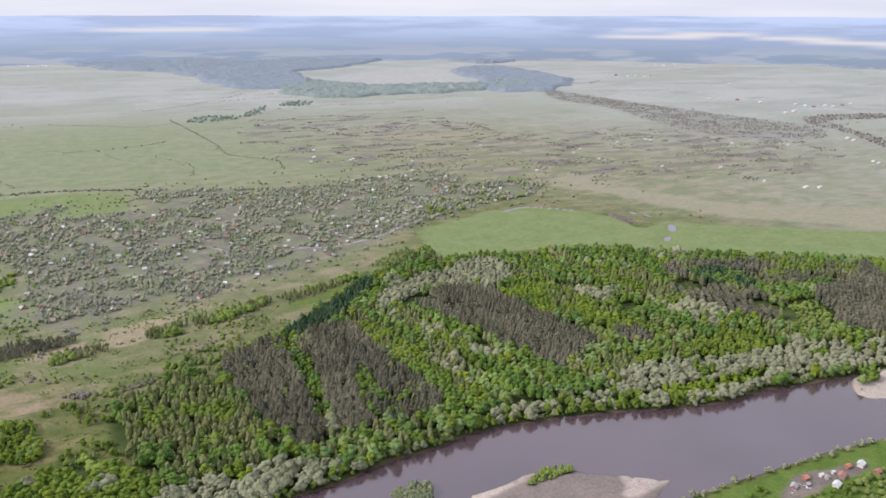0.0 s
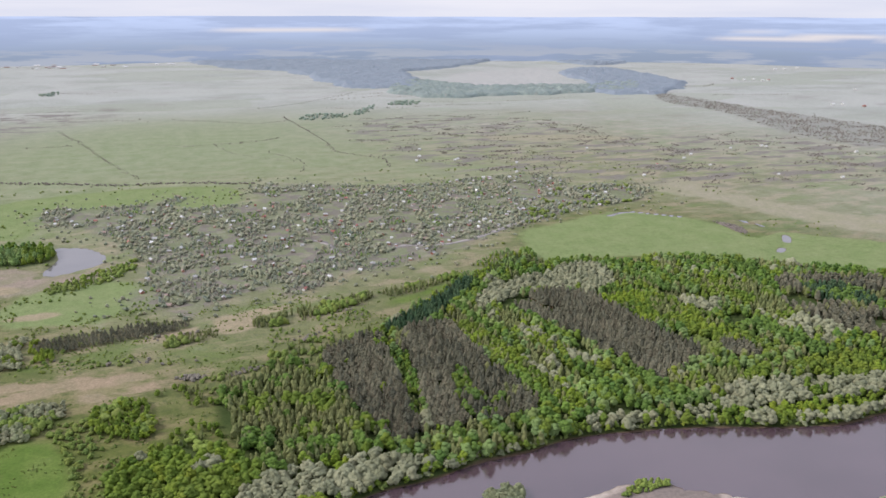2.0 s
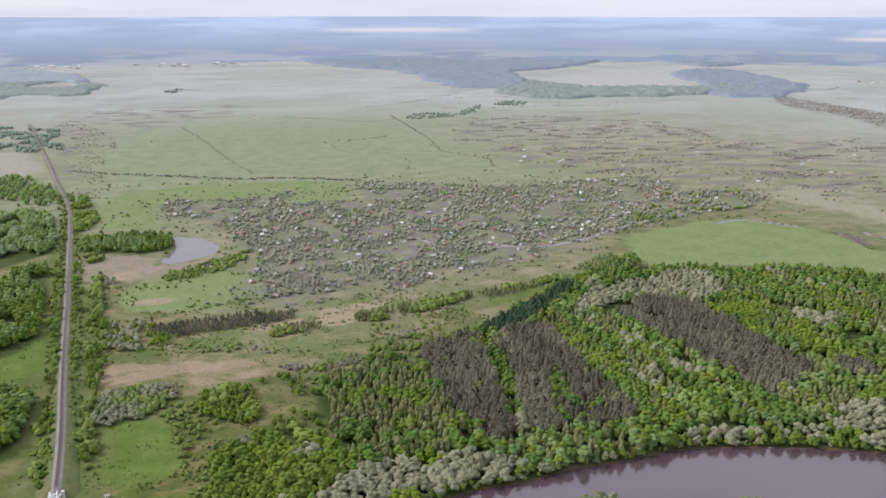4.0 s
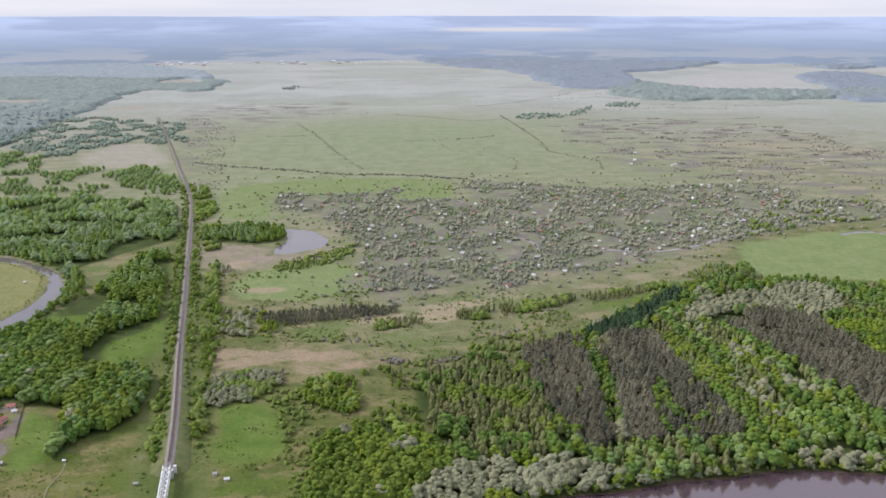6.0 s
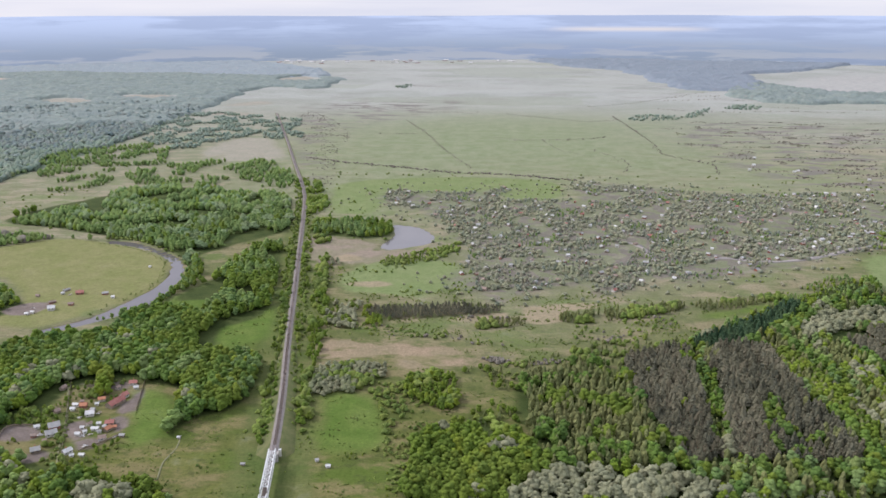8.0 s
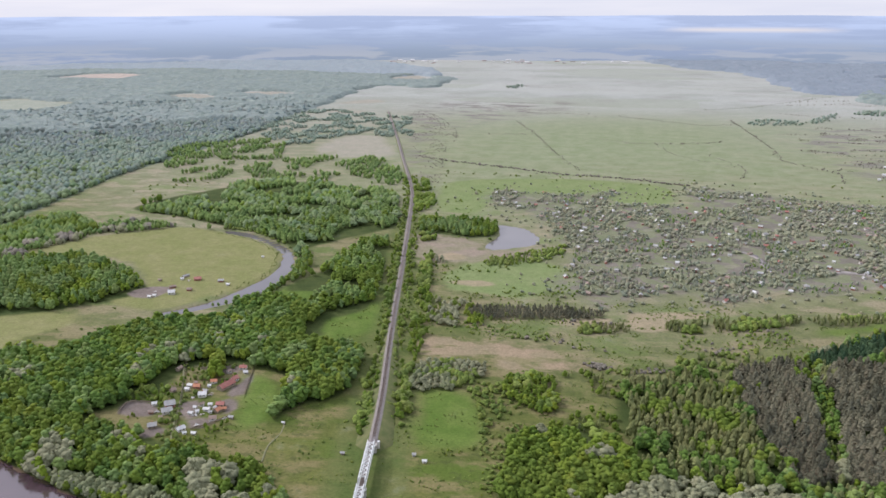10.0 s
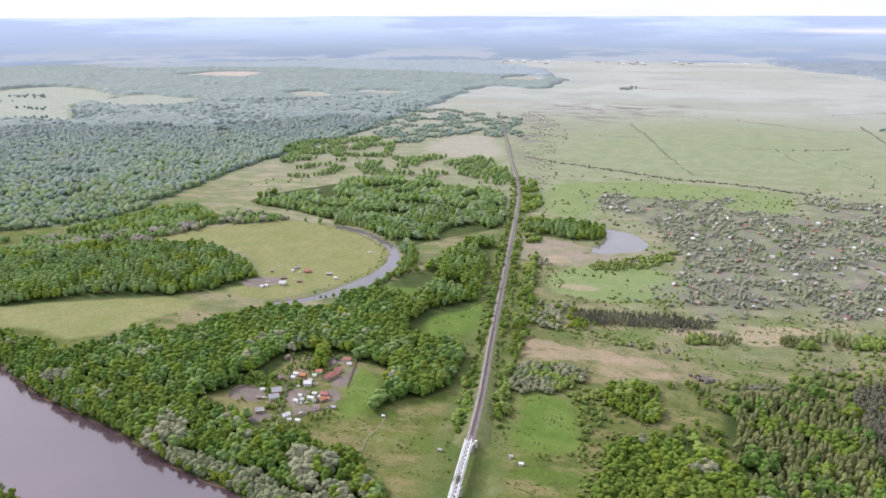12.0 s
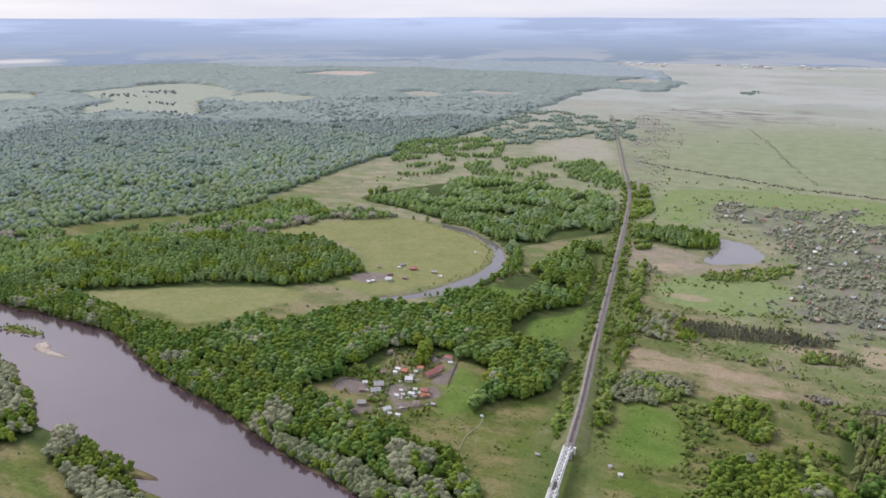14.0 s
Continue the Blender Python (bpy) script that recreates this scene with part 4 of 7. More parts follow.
COVERS = {
    "field": [FIELD_VIVID, MEADOW_LEFT, LAWN_MARSH],
    "vivid": [LAWN, LAWN_VILLAGE, SOUTH_MEADOW, FIELD_CREEK, FIELD_RAIL, LAWN_SLOPE],
    "olive": [FIELD_LOOP, FIELD_BANK, CLEARING_EAST],
    "clearing": [CLEARING_FAR, CLEARING_TAIL, CLEARING_WEST],
    "dry": [BAND_DRY, STRAW_STRIP],
    "orchard": [DACHAS, DACHAS_EAST],
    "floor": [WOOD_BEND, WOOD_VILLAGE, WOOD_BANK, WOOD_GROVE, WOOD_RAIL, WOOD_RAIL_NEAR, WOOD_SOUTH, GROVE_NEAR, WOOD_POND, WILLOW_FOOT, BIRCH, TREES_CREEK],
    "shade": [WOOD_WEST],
    "belt": [SCRUB_BELT, SCRUB_LOOP],
    "yard": [PLOT_A, PLOT_B, PLOT_C, PLOT_D, PLOT_E, PLOT_F, PLOT_G, PLOT_H, PLOT_I, PLOT_J, PLOT_K, PLOT_L, PLOT_M, PLOT_FARM, SOUTH_YARD, REED_BANK],
    "mud": [MUD],
    "sand": [SAND_LONG, SAND_LOW],
    "bare": [TAN_UPPER, TAN_MIDDLE, TAN_LOWER, TAN_MARSH, TAN_LEDGE],
    "wetsand": [SAND_BAR, SAND_SPIT, BAR_WEST_B],
    "shore": [SAND_BAR_DRY, SAND_BAR_TIP, SAND_SPIT, BAR_WEST_B, QUARRY],
    "heath": [HEATH, SEDGE, SEDGE_BROWN],
    "tilled": [FIELD_SAND_A, FIELD_SAND_B, FIELD_STRIP, FIELD_NARROW, FIELD_END, CLEARING_SLIT, CLEARING_GAP],
    "town": [TOWN_GROUND, ROSE_FIELD],
}


def lay(name, values):
    ground_mesh.attributes.new(name, "FLOAT", "POINT").data.foreach_set("value", np.asarray(values, np.float32))


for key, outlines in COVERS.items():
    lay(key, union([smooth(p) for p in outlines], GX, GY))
# wide reach, so the painted haze tones set in gradually
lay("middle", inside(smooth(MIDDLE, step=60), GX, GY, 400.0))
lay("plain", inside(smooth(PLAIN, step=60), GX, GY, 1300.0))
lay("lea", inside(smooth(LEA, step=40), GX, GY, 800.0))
lay("verge", 24.0 - beside(TRACK, GX, GY, 80.0) - np.clip((GY - 850) / 12, 0, 60))
lay("bank", np.clip(np.minimum(inside(RIVER, GX, GY, 40.0) + 2.6, -union(BARS, GX, GY, 40.0) - 6.0), -40, 40))
lay("bed", np.clip(wet + 1.2, -40, 40))


def water(name, poly, material, label, z=-1.25, rim=9.0, cell=6.0):
    """A level sheet over a basin, running a little way under its banks."""
    lo, hi = poly.min(0) - rim, poly.max(0) + rim
    xs, ys = np.arange(lo[0], hi[0], cell), np.arange(lo[1], hi[1], cell)
    cx, cy = [v.ravel() for v in np.meshgrid(xs + cell / 2, ys + cell / 2)]
    keep = np.where(inside(poly, cx, cy, 40.0) > -rim)[0]
    w = len(xs)
    q = (keep // w) * (w + 1) + keep % w
    vx, vy = [v.ravel() for v in np.meshgrid(np.append(xs, xs[-1] + cell), np.append(ys, ys[-1] + cell))]
    quads = np.stack([q, q + 1, q + w + 2, q + w + 1], -1)
    ids, back = np.unique(quads, return_inverse=True)
    v = np.stack([vx[ids], vy[ids], np.full(len(ids), z)], -1)
    return tagged(new(name, mesh_from(name, v, back.reshape(quads.shape), material, False)), label, "water", kind="structure")


water("river_water", RIVER, M_WATER, "broad silty brown river under a pale sky")
water("creek_water", CREEK, M_CREEK, "narrow winding creek of grey still water", rim=6.0, cell=3.0)
water("pond_water", POND_EDGE, M_POND, "small still pond that mirrors the sky", rim=6.0, cell=3.0)

for brook in BROOKS:
    water("brook_water", brook, M_POND, "short reach of a meadow brook with open water", rim=6.0, cell=3.0)

# glowing backdrop ring: haze-blue woods and sunlight on fields painted into its colour
M_FAR, fn, fl, fb = mat_base("haze_backdrop", 1.0, 0.0)
fg = fn.new("ShaderNodeNewGeometry")
f_map = fn.new("ShaderNodeMapping")
f_map.inputs["Scale"].default_value = (1, 1, 14)
fl.new(fg.outputs["Position"], f_map.inputs["Vector"])
f_noise = n_noise(fn, fl, 0.0011, 7.0, 0.6, f_map.outputs["Vector"])
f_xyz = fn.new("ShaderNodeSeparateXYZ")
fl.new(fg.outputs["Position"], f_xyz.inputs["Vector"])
# blue haze, lighter with height, painted into the glow
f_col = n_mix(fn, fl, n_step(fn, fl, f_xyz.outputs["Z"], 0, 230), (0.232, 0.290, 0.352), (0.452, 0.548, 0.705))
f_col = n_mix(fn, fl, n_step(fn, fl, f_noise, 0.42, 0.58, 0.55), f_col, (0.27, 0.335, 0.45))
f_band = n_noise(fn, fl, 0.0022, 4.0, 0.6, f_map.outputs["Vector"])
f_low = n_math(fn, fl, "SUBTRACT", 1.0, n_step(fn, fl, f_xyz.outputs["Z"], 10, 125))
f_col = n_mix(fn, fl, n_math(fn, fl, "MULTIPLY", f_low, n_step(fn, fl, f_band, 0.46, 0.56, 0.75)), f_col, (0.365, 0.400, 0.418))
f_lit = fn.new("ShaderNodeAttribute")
f_lit.attribute_name = "painted_sun"
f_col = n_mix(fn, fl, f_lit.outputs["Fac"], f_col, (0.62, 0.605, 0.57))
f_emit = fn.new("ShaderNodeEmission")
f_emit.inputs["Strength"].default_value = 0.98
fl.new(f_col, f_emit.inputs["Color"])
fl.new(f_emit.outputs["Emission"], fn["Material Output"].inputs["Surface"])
NA, NR = 720, 16
ang = np.arange(NA) * 2 * np.pi / NA
# top edge set from the eye to fit the horizon in view
TOP = EYE_HEIGHT - 4850 * math.tan(radians(0.37))
rv = []
for i in range(NR):
    k = i / (NR - 1)
    z = -2 + (TOP + 2) * k ** 1.25
    wob = 1 + (1 - k) * (0.008 * np.sin(ang * 13) + 0.005 * np.sin(ang * 29 + 1))
    r = (4440 + 410 * k ** 0.8) * wob
    rv.append(np.stack([np.sin(ang) * r, np.cos(ang) * r, z * (1 + 0.012 * k * (np.sin(ang * 11) * 0.6 + np.sin(ang * 37) * 0.4))], -1))
rv = np.concatenate(rv)
rq = [(i * NA + j, i * NA + (j + 1) % NA, (i + 1) * NA + (j + 1) % NA, (i + 1) * NA + j) for i in range(NR - 1) for j in range(NA)]
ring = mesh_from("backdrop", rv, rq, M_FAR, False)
# patches of sunlight painted into the glow: heading, height, half width, half height, slant
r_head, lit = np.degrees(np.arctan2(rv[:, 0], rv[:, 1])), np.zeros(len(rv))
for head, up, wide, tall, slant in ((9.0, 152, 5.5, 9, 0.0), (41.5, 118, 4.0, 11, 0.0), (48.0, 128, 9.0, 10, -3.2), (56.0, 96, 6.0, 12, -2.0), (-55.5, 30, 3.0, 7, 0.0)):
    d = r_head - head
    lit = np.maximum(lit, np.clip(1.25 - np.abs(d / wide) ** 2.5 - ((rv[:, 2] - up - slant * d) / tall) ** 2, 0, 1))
ring.attributes.new("painted_sun", "FLOAT", "POINT").data.foreach_set("value", lit.astype(np.float32))
tagged(new("backdrop", ring), "glowing backdrop ring painted with haze-blue woods along the horizon", "hills", kind="structure")


# ---- trees ----
OCTA_F = np.array([(0, 2, 4), (2, 1, 4), (1, 3, 4), (3, 0, 4), (2, 0, 5), (1, 2, 5), (3, 1, 5), (0, 3, 5)])
OCTA_V = np.array([(1, 0, 0), (-1, 0, 0), (0, 1, 0), (0, -1, 0), (0, 0, 1), (0, 0, -1)], float)
G = (1 + 5 ** 0.5) / 2
ICO_V = np.array([(-1, G, 0), (1, G, 0), (-1, -G, 0), (1, -G, 0), (0, -1, G), (0, 1, G), (0, -1, -G), (0, 1, -G), (G, 0, -1), (G, 0, 1), (-G, 0, -1), (-G, 0, 1)]) / 1.902
ICO_F = np.array([(0, 11, 5), (0, 5, 1), (0, 1, 7), (0, 7, 10), (0, 10, 11), (1, 5, 9), (5, 11, 4), (11, 10, 2), (10, 7, 6), (7, 1, 8),
                  (3, 9, 4), (3, 4, 2), (3, 2, 6), (3, 6, 8), (3, 8, 9), (4, 9, 5), (2, 4, 11), (6, 2, 10), (8, 6, 7), (9, 8, 1)])
rng = np.random.default_rng(7)


def clumps(centres, sizes, squash=0.8, solid=(OCTA_V, OCTA_F), rough=(0.6, 1.25)):
    """Ragged bunches of leaves at the given places."""
    sv, sf = solid
    vs, fs = [], []
    for c, s in zip(centres, sizes):
        q = Euler(rng.uniform(0, 6.28, 3)).to_matrix()
        v = sv * rng.uniform(*rough, (len(sv), 1)) @ np.array(q).T
        v[:, 2] *= squash
        fs.append(sf + len(sv) * len(vs))
        vs.append(v * s + c)
    return np.concatenate(vs), np.concatenate(fs)


SHAPES = {  # lowest leaves, widest radius, height of the widest part, as parts of the tree's height
    "broad": (0.10, 0.33, 0.56),
    "oak": (0.08, 0.50, 0.48),
    "willow": (0.06, 0.43, 0.52),
    "pine": (0.34, 0.215, 0.45),
    "spruce": (0.06, 0.25, 0.12),
    "birch": (0.10, 0.155, 0.44),
    "bush": (0.0, 0.62, 0.42),
}


def lathe(profile, sides, ragged):
    """A closed-topped shell of leaves turned from (radius, height), every corner pushed in or out."""
    vs, fs = [], []
    for i, (r, z) in enumerate(profile[:-1]):
        for k in range(sides):
            a = 6.2832 * (k + 0.5 * (i % 2) + rng.uniform(-0.2, 0.2)) / sides
            q = r * rng.uniform(1 - ragged, 1 + ragged)
            vs.append((q * math.cos(a), q * math.sin(a), z + rng.uniform(-0.35, 0.35) * ragged * r))
    vs.append((rng.uniform(-0.1, 0.1) * profile[0][0], rng.uniform(-0.1, 0.1) * profile[0][0], profile[-1][1]))
    n = len(profile) - 1
    for i in range(n - 1):
        for k in range(sides):
            p, q = i * sides + k, i * sides + (k + 1) % sides
            fs += [(p, q, q + sides), (p, q + sides, p + sides)]
    fs += [((n - 1) * sides + k, (n - 1) * sides + (k + 1) % sides, len(vs) - 1) for k in range(sides)]
    return np.array(vs), np.array(fs)


def dome(wide, low, mid, top, rings):
    """Radius and height from the lowest leaves over the widest part to the top."""
    out = []
    for i in range(rings + 1):
        t = i / rings
        z = low + (top - low) * t
        if z < mid:
            r = wide * (0.6 + 0.4 * (z - low) / max(0.01, mid - low))
        else:
            r = wide * math.sqrt(max(0.0, 1 - ((z - mid) / (top - mid)) ** 2))
        out.append((r, z))
    return out


def crown(kind, boughs, tufts):
    """The leaves of one tree, one metre high: ragged boughs round the stem, with small tufts on them and gaps between."""
    low, wide, mid = SHAPES[kind]
    if kind in ("pine", "spruce"):
        tiers, prof = boughs, []
        for i in range(tiers):
            z = low + (1 - low) * i / tiers
            r = wide * (1 - (i / (tiers + 0.3)) ** 1.25)
            prof += [(r * 1.08, z), (r * 0.72, z + (1 - low) / tiers * 0.72)]
        body = lathe(prof + [(0, 1.0)], 6, 0.26)
        centres = [(0.0, 0.0, low + (1 - low) * 0.35, wide * 0.8)]
    elif kind == "birch":
        prof = [(wide * k, low + (1 - low) * t) for k, t in ((0.72, 0.0), (1.05, 0.24), (1.02, 0.48), (0.82, 0.70), (0.50, 0.88), (0.0, 1.0))]
        if boughs < 3:
            prof = [prof[0], prof[1], prof[3], prof[5]]
        body = lathe(prof, 6, 0.3)
        centres = [(0.0, 0.0, low + (1 - low) * t, wide * k) for k, t in ((0.95, 0.25), (0.8, 0.5), (0.4, 0.8))]
    elif boughs < 2:
        body = lathe(dome(wide, low, mid * 0.8, 1.0, 2), 5 if kind == "bush" else 6, 0.3)
        centres = [(0.0, 0.0, mid, wide * 0.8)]
    else:
        # billows of leaves: one at the top, the others in turns round the stem, over a dark core
        cv, cf = clumps([(0.0, 0.0, 0.0)], [1.0], 1.0, (ICO_V, ICO_F), (0.9, 1.08))
        core = (cv * (wide * 0.8, wide * 0.8, (0.9 - low) * 0.5) + (0, 0, (0.9 + low) * 0.5), cf)
        tops, sizes = [(rng.uniform(-0.12, 0.12) * wide, rng.uniform(-0.12, 0.12) * wide, 1.0 - wide * 0.46)], [wide * 0.52]
        for i in range(boughs - 1):
            a, up = i * 2.4 + rng.uniform(-0.3, 0.3), 0.25 + 0.55 * ((i * 0.618) % 1.0)
            w = wide * rng.uniform(0.40, 0.56)
            r = wide * (1.0 - 0.45 * max(0.0, up - 0.45)) * rng.uniform(0.55, 0.72)
            tops.append((r * math.cos(a), r * math.sin(a), low + (1.0 - low) * up))
            sizes.append(w)
        body = joined(core, clumps(tops, sizes, 0.92, (ICO_V, ICO_F), (0.82, 1.15)))
        centres = [(*c, w) for c, w in zip(tops, sizes)]
    if tufts == 0:
        return body
    tc, ts = [], []
    for i in range(tufts):
        cx, cy, cz, s0 = centres[int(rng.integers(0, len(centres)))]
        a, up = rng.uniform(0, 6.28), rng.uniform(-0.2, 0.95)
        k = math.sqrt(1 - up * up)
        tc.append((cx + s0 * k * math.cos(a), cy + s0 * k * math.sin(a), cz + s0 * 0.85 * up))
        ts.append(wide * rng.uniform(0.16, 0.30))
    return joined(body, clumps(tc, ts, 0.9))


def joined(*pieces):
    vs, fs, n = [], [], 0
    for v, f in pieces:
        vs.append(v)
        fs.append(f + n)
        n += len(v)
    return np.concatenate(vs), np.concatenate(fs)


def tube(points, radii, sides=5):
    vs, fs = [], []
    for i, (p, r) in enumerate(zip(points, radii)):
        for k in range(sides):
            a = 6.2832 * k / sides
            vs.append((p[0] + r * math.cos(a), p[1] + r * math.sin(a), p[2]))
    for i in range(len(points) - 1):
        for k in range(sides):
            a, b = i * sides + k, i * sides + (k + 1) % sides
            fs += [(a, b, b + sides), (a, b + sides, a + sides)]
    return np.array(vs), np.array(fs)


def trunk(kind, limbs):
    low, wide, mid = SHAPES[kind]
    top = 0.92 if kind in ("pine", "spruce") else 0.75
    lean = rng.uniform(-0.03, 0.03, 2)
    v, f = tube([(0, 0, -0.03), (lean[0] / 2, lean[1] / 2, top / 2), (lean[0], lean[1], top)], [0.024, 0.016, 0.005])
    vs, fs = [v], [f]
    n = len(v)
    for i in range(limbs):
        a, z = i * 2.4 + rng.uniform(-0.4, 0.4), low + 0.05 + (top - low - 0.1) * i / max(1, limbs)
        r = wide * 0.75
        v, f = tube([(lean[0] * z, lean[1] * z, z), (r * math.cos(a), r * math.sin(a), z + 0.14)], [0.009, 0.003], 3)
        vs.append(v)
        fs.append(f + n)
        n += len(v)
    return np.concatenate(vs), np.concatenate(fs)


def tints(xs, ys):
    """How light each tree's leaves are, from 0 to 1: neighbours are alike, along the planted rows above all."""
    drift = np.array([noise.noise(((x + 0.13 * y) / 15.0, y / 60.0, 8.3)) for x, y in zip(xs, ys)])
    return np.clip(0.5 + rng.normal(0, 0.2, len(xs)) + 0.6 * drift, 0, 1)


def with_tint(me, values):
    me.attributes.new("tint", "FLOAT", "POINT").data.foreach_set("value", np.asarray(values, np.float32))
    return me


def merged(protos, xs, ys, hs, flat=1.0):
    """Many trees as one cloud of vertices and faces."""
    pick = rng.integers(0, len(protos), len(xs))
    turn = rng.uniform(0, 6.28, len(xs))
    girth = rng.uniform(0.9, 1.35, len(xs))
    own = tints(xs, ys)
    vs, fs, ts, n = [], [], [], 0
    for p, (pv, pf) in enumerate(protos):
        k = np.where(pick == p)[0]
        if len(k) == 0:
            continue
        c, s = np.cos(turn[k])[:, None], np.sin(turn[k])[:, None]
        g = (hs[k] * girth[k])[:, None]
        x = xs[k][:, None] + (pv[None, :, 0] * c - pv[None, :, 1] * s) * g
        y = ys[k][:, None] + (pv[None, :, 0] * s + pv[None, :, 1] * c) * g
        z = pv[None, :, 2] * hs[k][:, None] * flat - 0.15
        vs.append(np.stack([x, y, z], -1).reshape(-1, 3))
        fs.append((pf[None] + (np.arange(len(k)) * len(pv))[:, None, None] + n).reshape(-1, 3))
        ts.append(np.repeat(own[k], len(pv)))
        n += len(k) * len(pv)
    return np.concatenate(vs), np.concatenate(fs), np.concatenate(ts)


KINDS = {  # leaves, bark, name, label
    "broad": (M_BROAD, M_BARK, "broadleaf_tree", "round-crowned broadleaf tree in fresh spring green"),
    "west": (M_WEST, M_BARK, "oak_tree", "spreading oak tree with dense mid-green spring crown"),
    "midoak": (M_MIDOAK, M_BARK, "alder_tree", "tall alder tree with hazy blue-green crown by the creek"),
    "hazy": (M_HAZY, M_BARK, "poplar_tree", "distant poplar tree with a pale grey-green crown"),
    "willow": (M_WILLOW, M_BARK, "willow_tree", "silvery grey-green willow tree with a wide billowing crown"),
    "lime": (M_LIME, M_BARK, "lime_tree", "round lime tree in bright yellow-green spring leaf"),
    "osier": (M_OSIER, M_BARK, "osier_bush", "dense grey-green osier bush on the river bank"),
    "pine": (M_PINE, M_PINEBARK, "pine_tree", "slender brownish pine tree in a planted row"),
    "spruce": (M_SPRUCE, M_BARK, "spruce_tree", "dark green spruce tree in a dense belt"),
    "birch": (M_BIRCH, M_BIRCHBARK, "birch_tree", "narrow young birch tree with pale yellow-green leaves"),
    "orchard": (M_ORCHARD, M_BARK, "fruit_tree", "small greyish fruit tree in a garden plot"),
    "scrub": (M_SCRUB, M_BARK, "scrub_bush", "twiggy leafless mauve-brown scrub bush on the plain"),
    # oakmid, oakfar, oakrim: one forest, leaf colour hazed more with distance
    "oakmid": (M_OAKMID, M_BARK, "forest_oak", "forest oak with a rounded green crown paled by painted haze"),
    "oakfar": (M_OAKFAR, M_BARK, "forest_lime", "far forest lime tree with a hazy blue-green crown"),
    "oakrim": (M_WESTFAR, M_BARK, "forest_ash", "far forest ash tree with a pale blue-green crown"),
    "bush": (M_BUSH, M_BARK, "bush", "low rounded green bush in rough grass"),
}
FORM = {"lime": "broad", "osier": "bush", "oakmid": "oak", "oakfar": "oak", "oakrim": "oak", "west": "broad", "midoak": "broad", "hazy": "broad", "orchard": "bush", "scrub": "bush"}


def scatter(outline, spacing, keep=1.0, gap=0.0, rows=None):
    """Places for trees inside an outline: a shaken grid, or planted rows along a direction in degrees."""
    p = smooth(outline)
    lo, hi = p.min(0) - spacing, p.max(0) + spacing
    if rows is None:
        xs, ys = np.meshgrid(np.arange(lo[0], hi[0], spacing), np.arange(lo[1], hi[1], spacing * 0.87))
        xs[1::2] += spacing / 2
        xs, ys = xs.ravel(), ys.ravel()
        xs = xs + rng.uniform(-0.42, 0.42, xs.shape) * spacing
        ys = ys + rng.uniform(-0.42, 0.42, ys.shape) * spacing
    else:
        c, s = math.cos(radians(rows)), math.sin(radians(rows))
        m, half = p.mean(0), np.linalg.norm(hi - lo) / 2
        u, v = np.meshgrid(np.arange(-half, half, spacing), np.arange(-half, half, spacing * 1.85))
        u, v = u.ravel() + rng.uniform(-0.3, 0.3, u.size) * spacing, v.ravel() + rng.uniform(-0.18, 0.18, u.size) * spacing
        xs, ys = m[0] + u * c - v * s, m[1] + u * s + v * c
    ok = (inside(p, xs, ys, 30.0) > 0.0) & (rng.uniform(size=xs.shape) < keep)
    xs, ys = xs[ok], ys[ok]
    if gap > 0:
        g = np.array([noise.noise((x / 38.0, y / 38.0, 3.7)) for x, y in zip(xs, ys)])
        ok = g > gap - 0.55
        xs, ys = xs[ok], ys[ok]
    return xs, ys


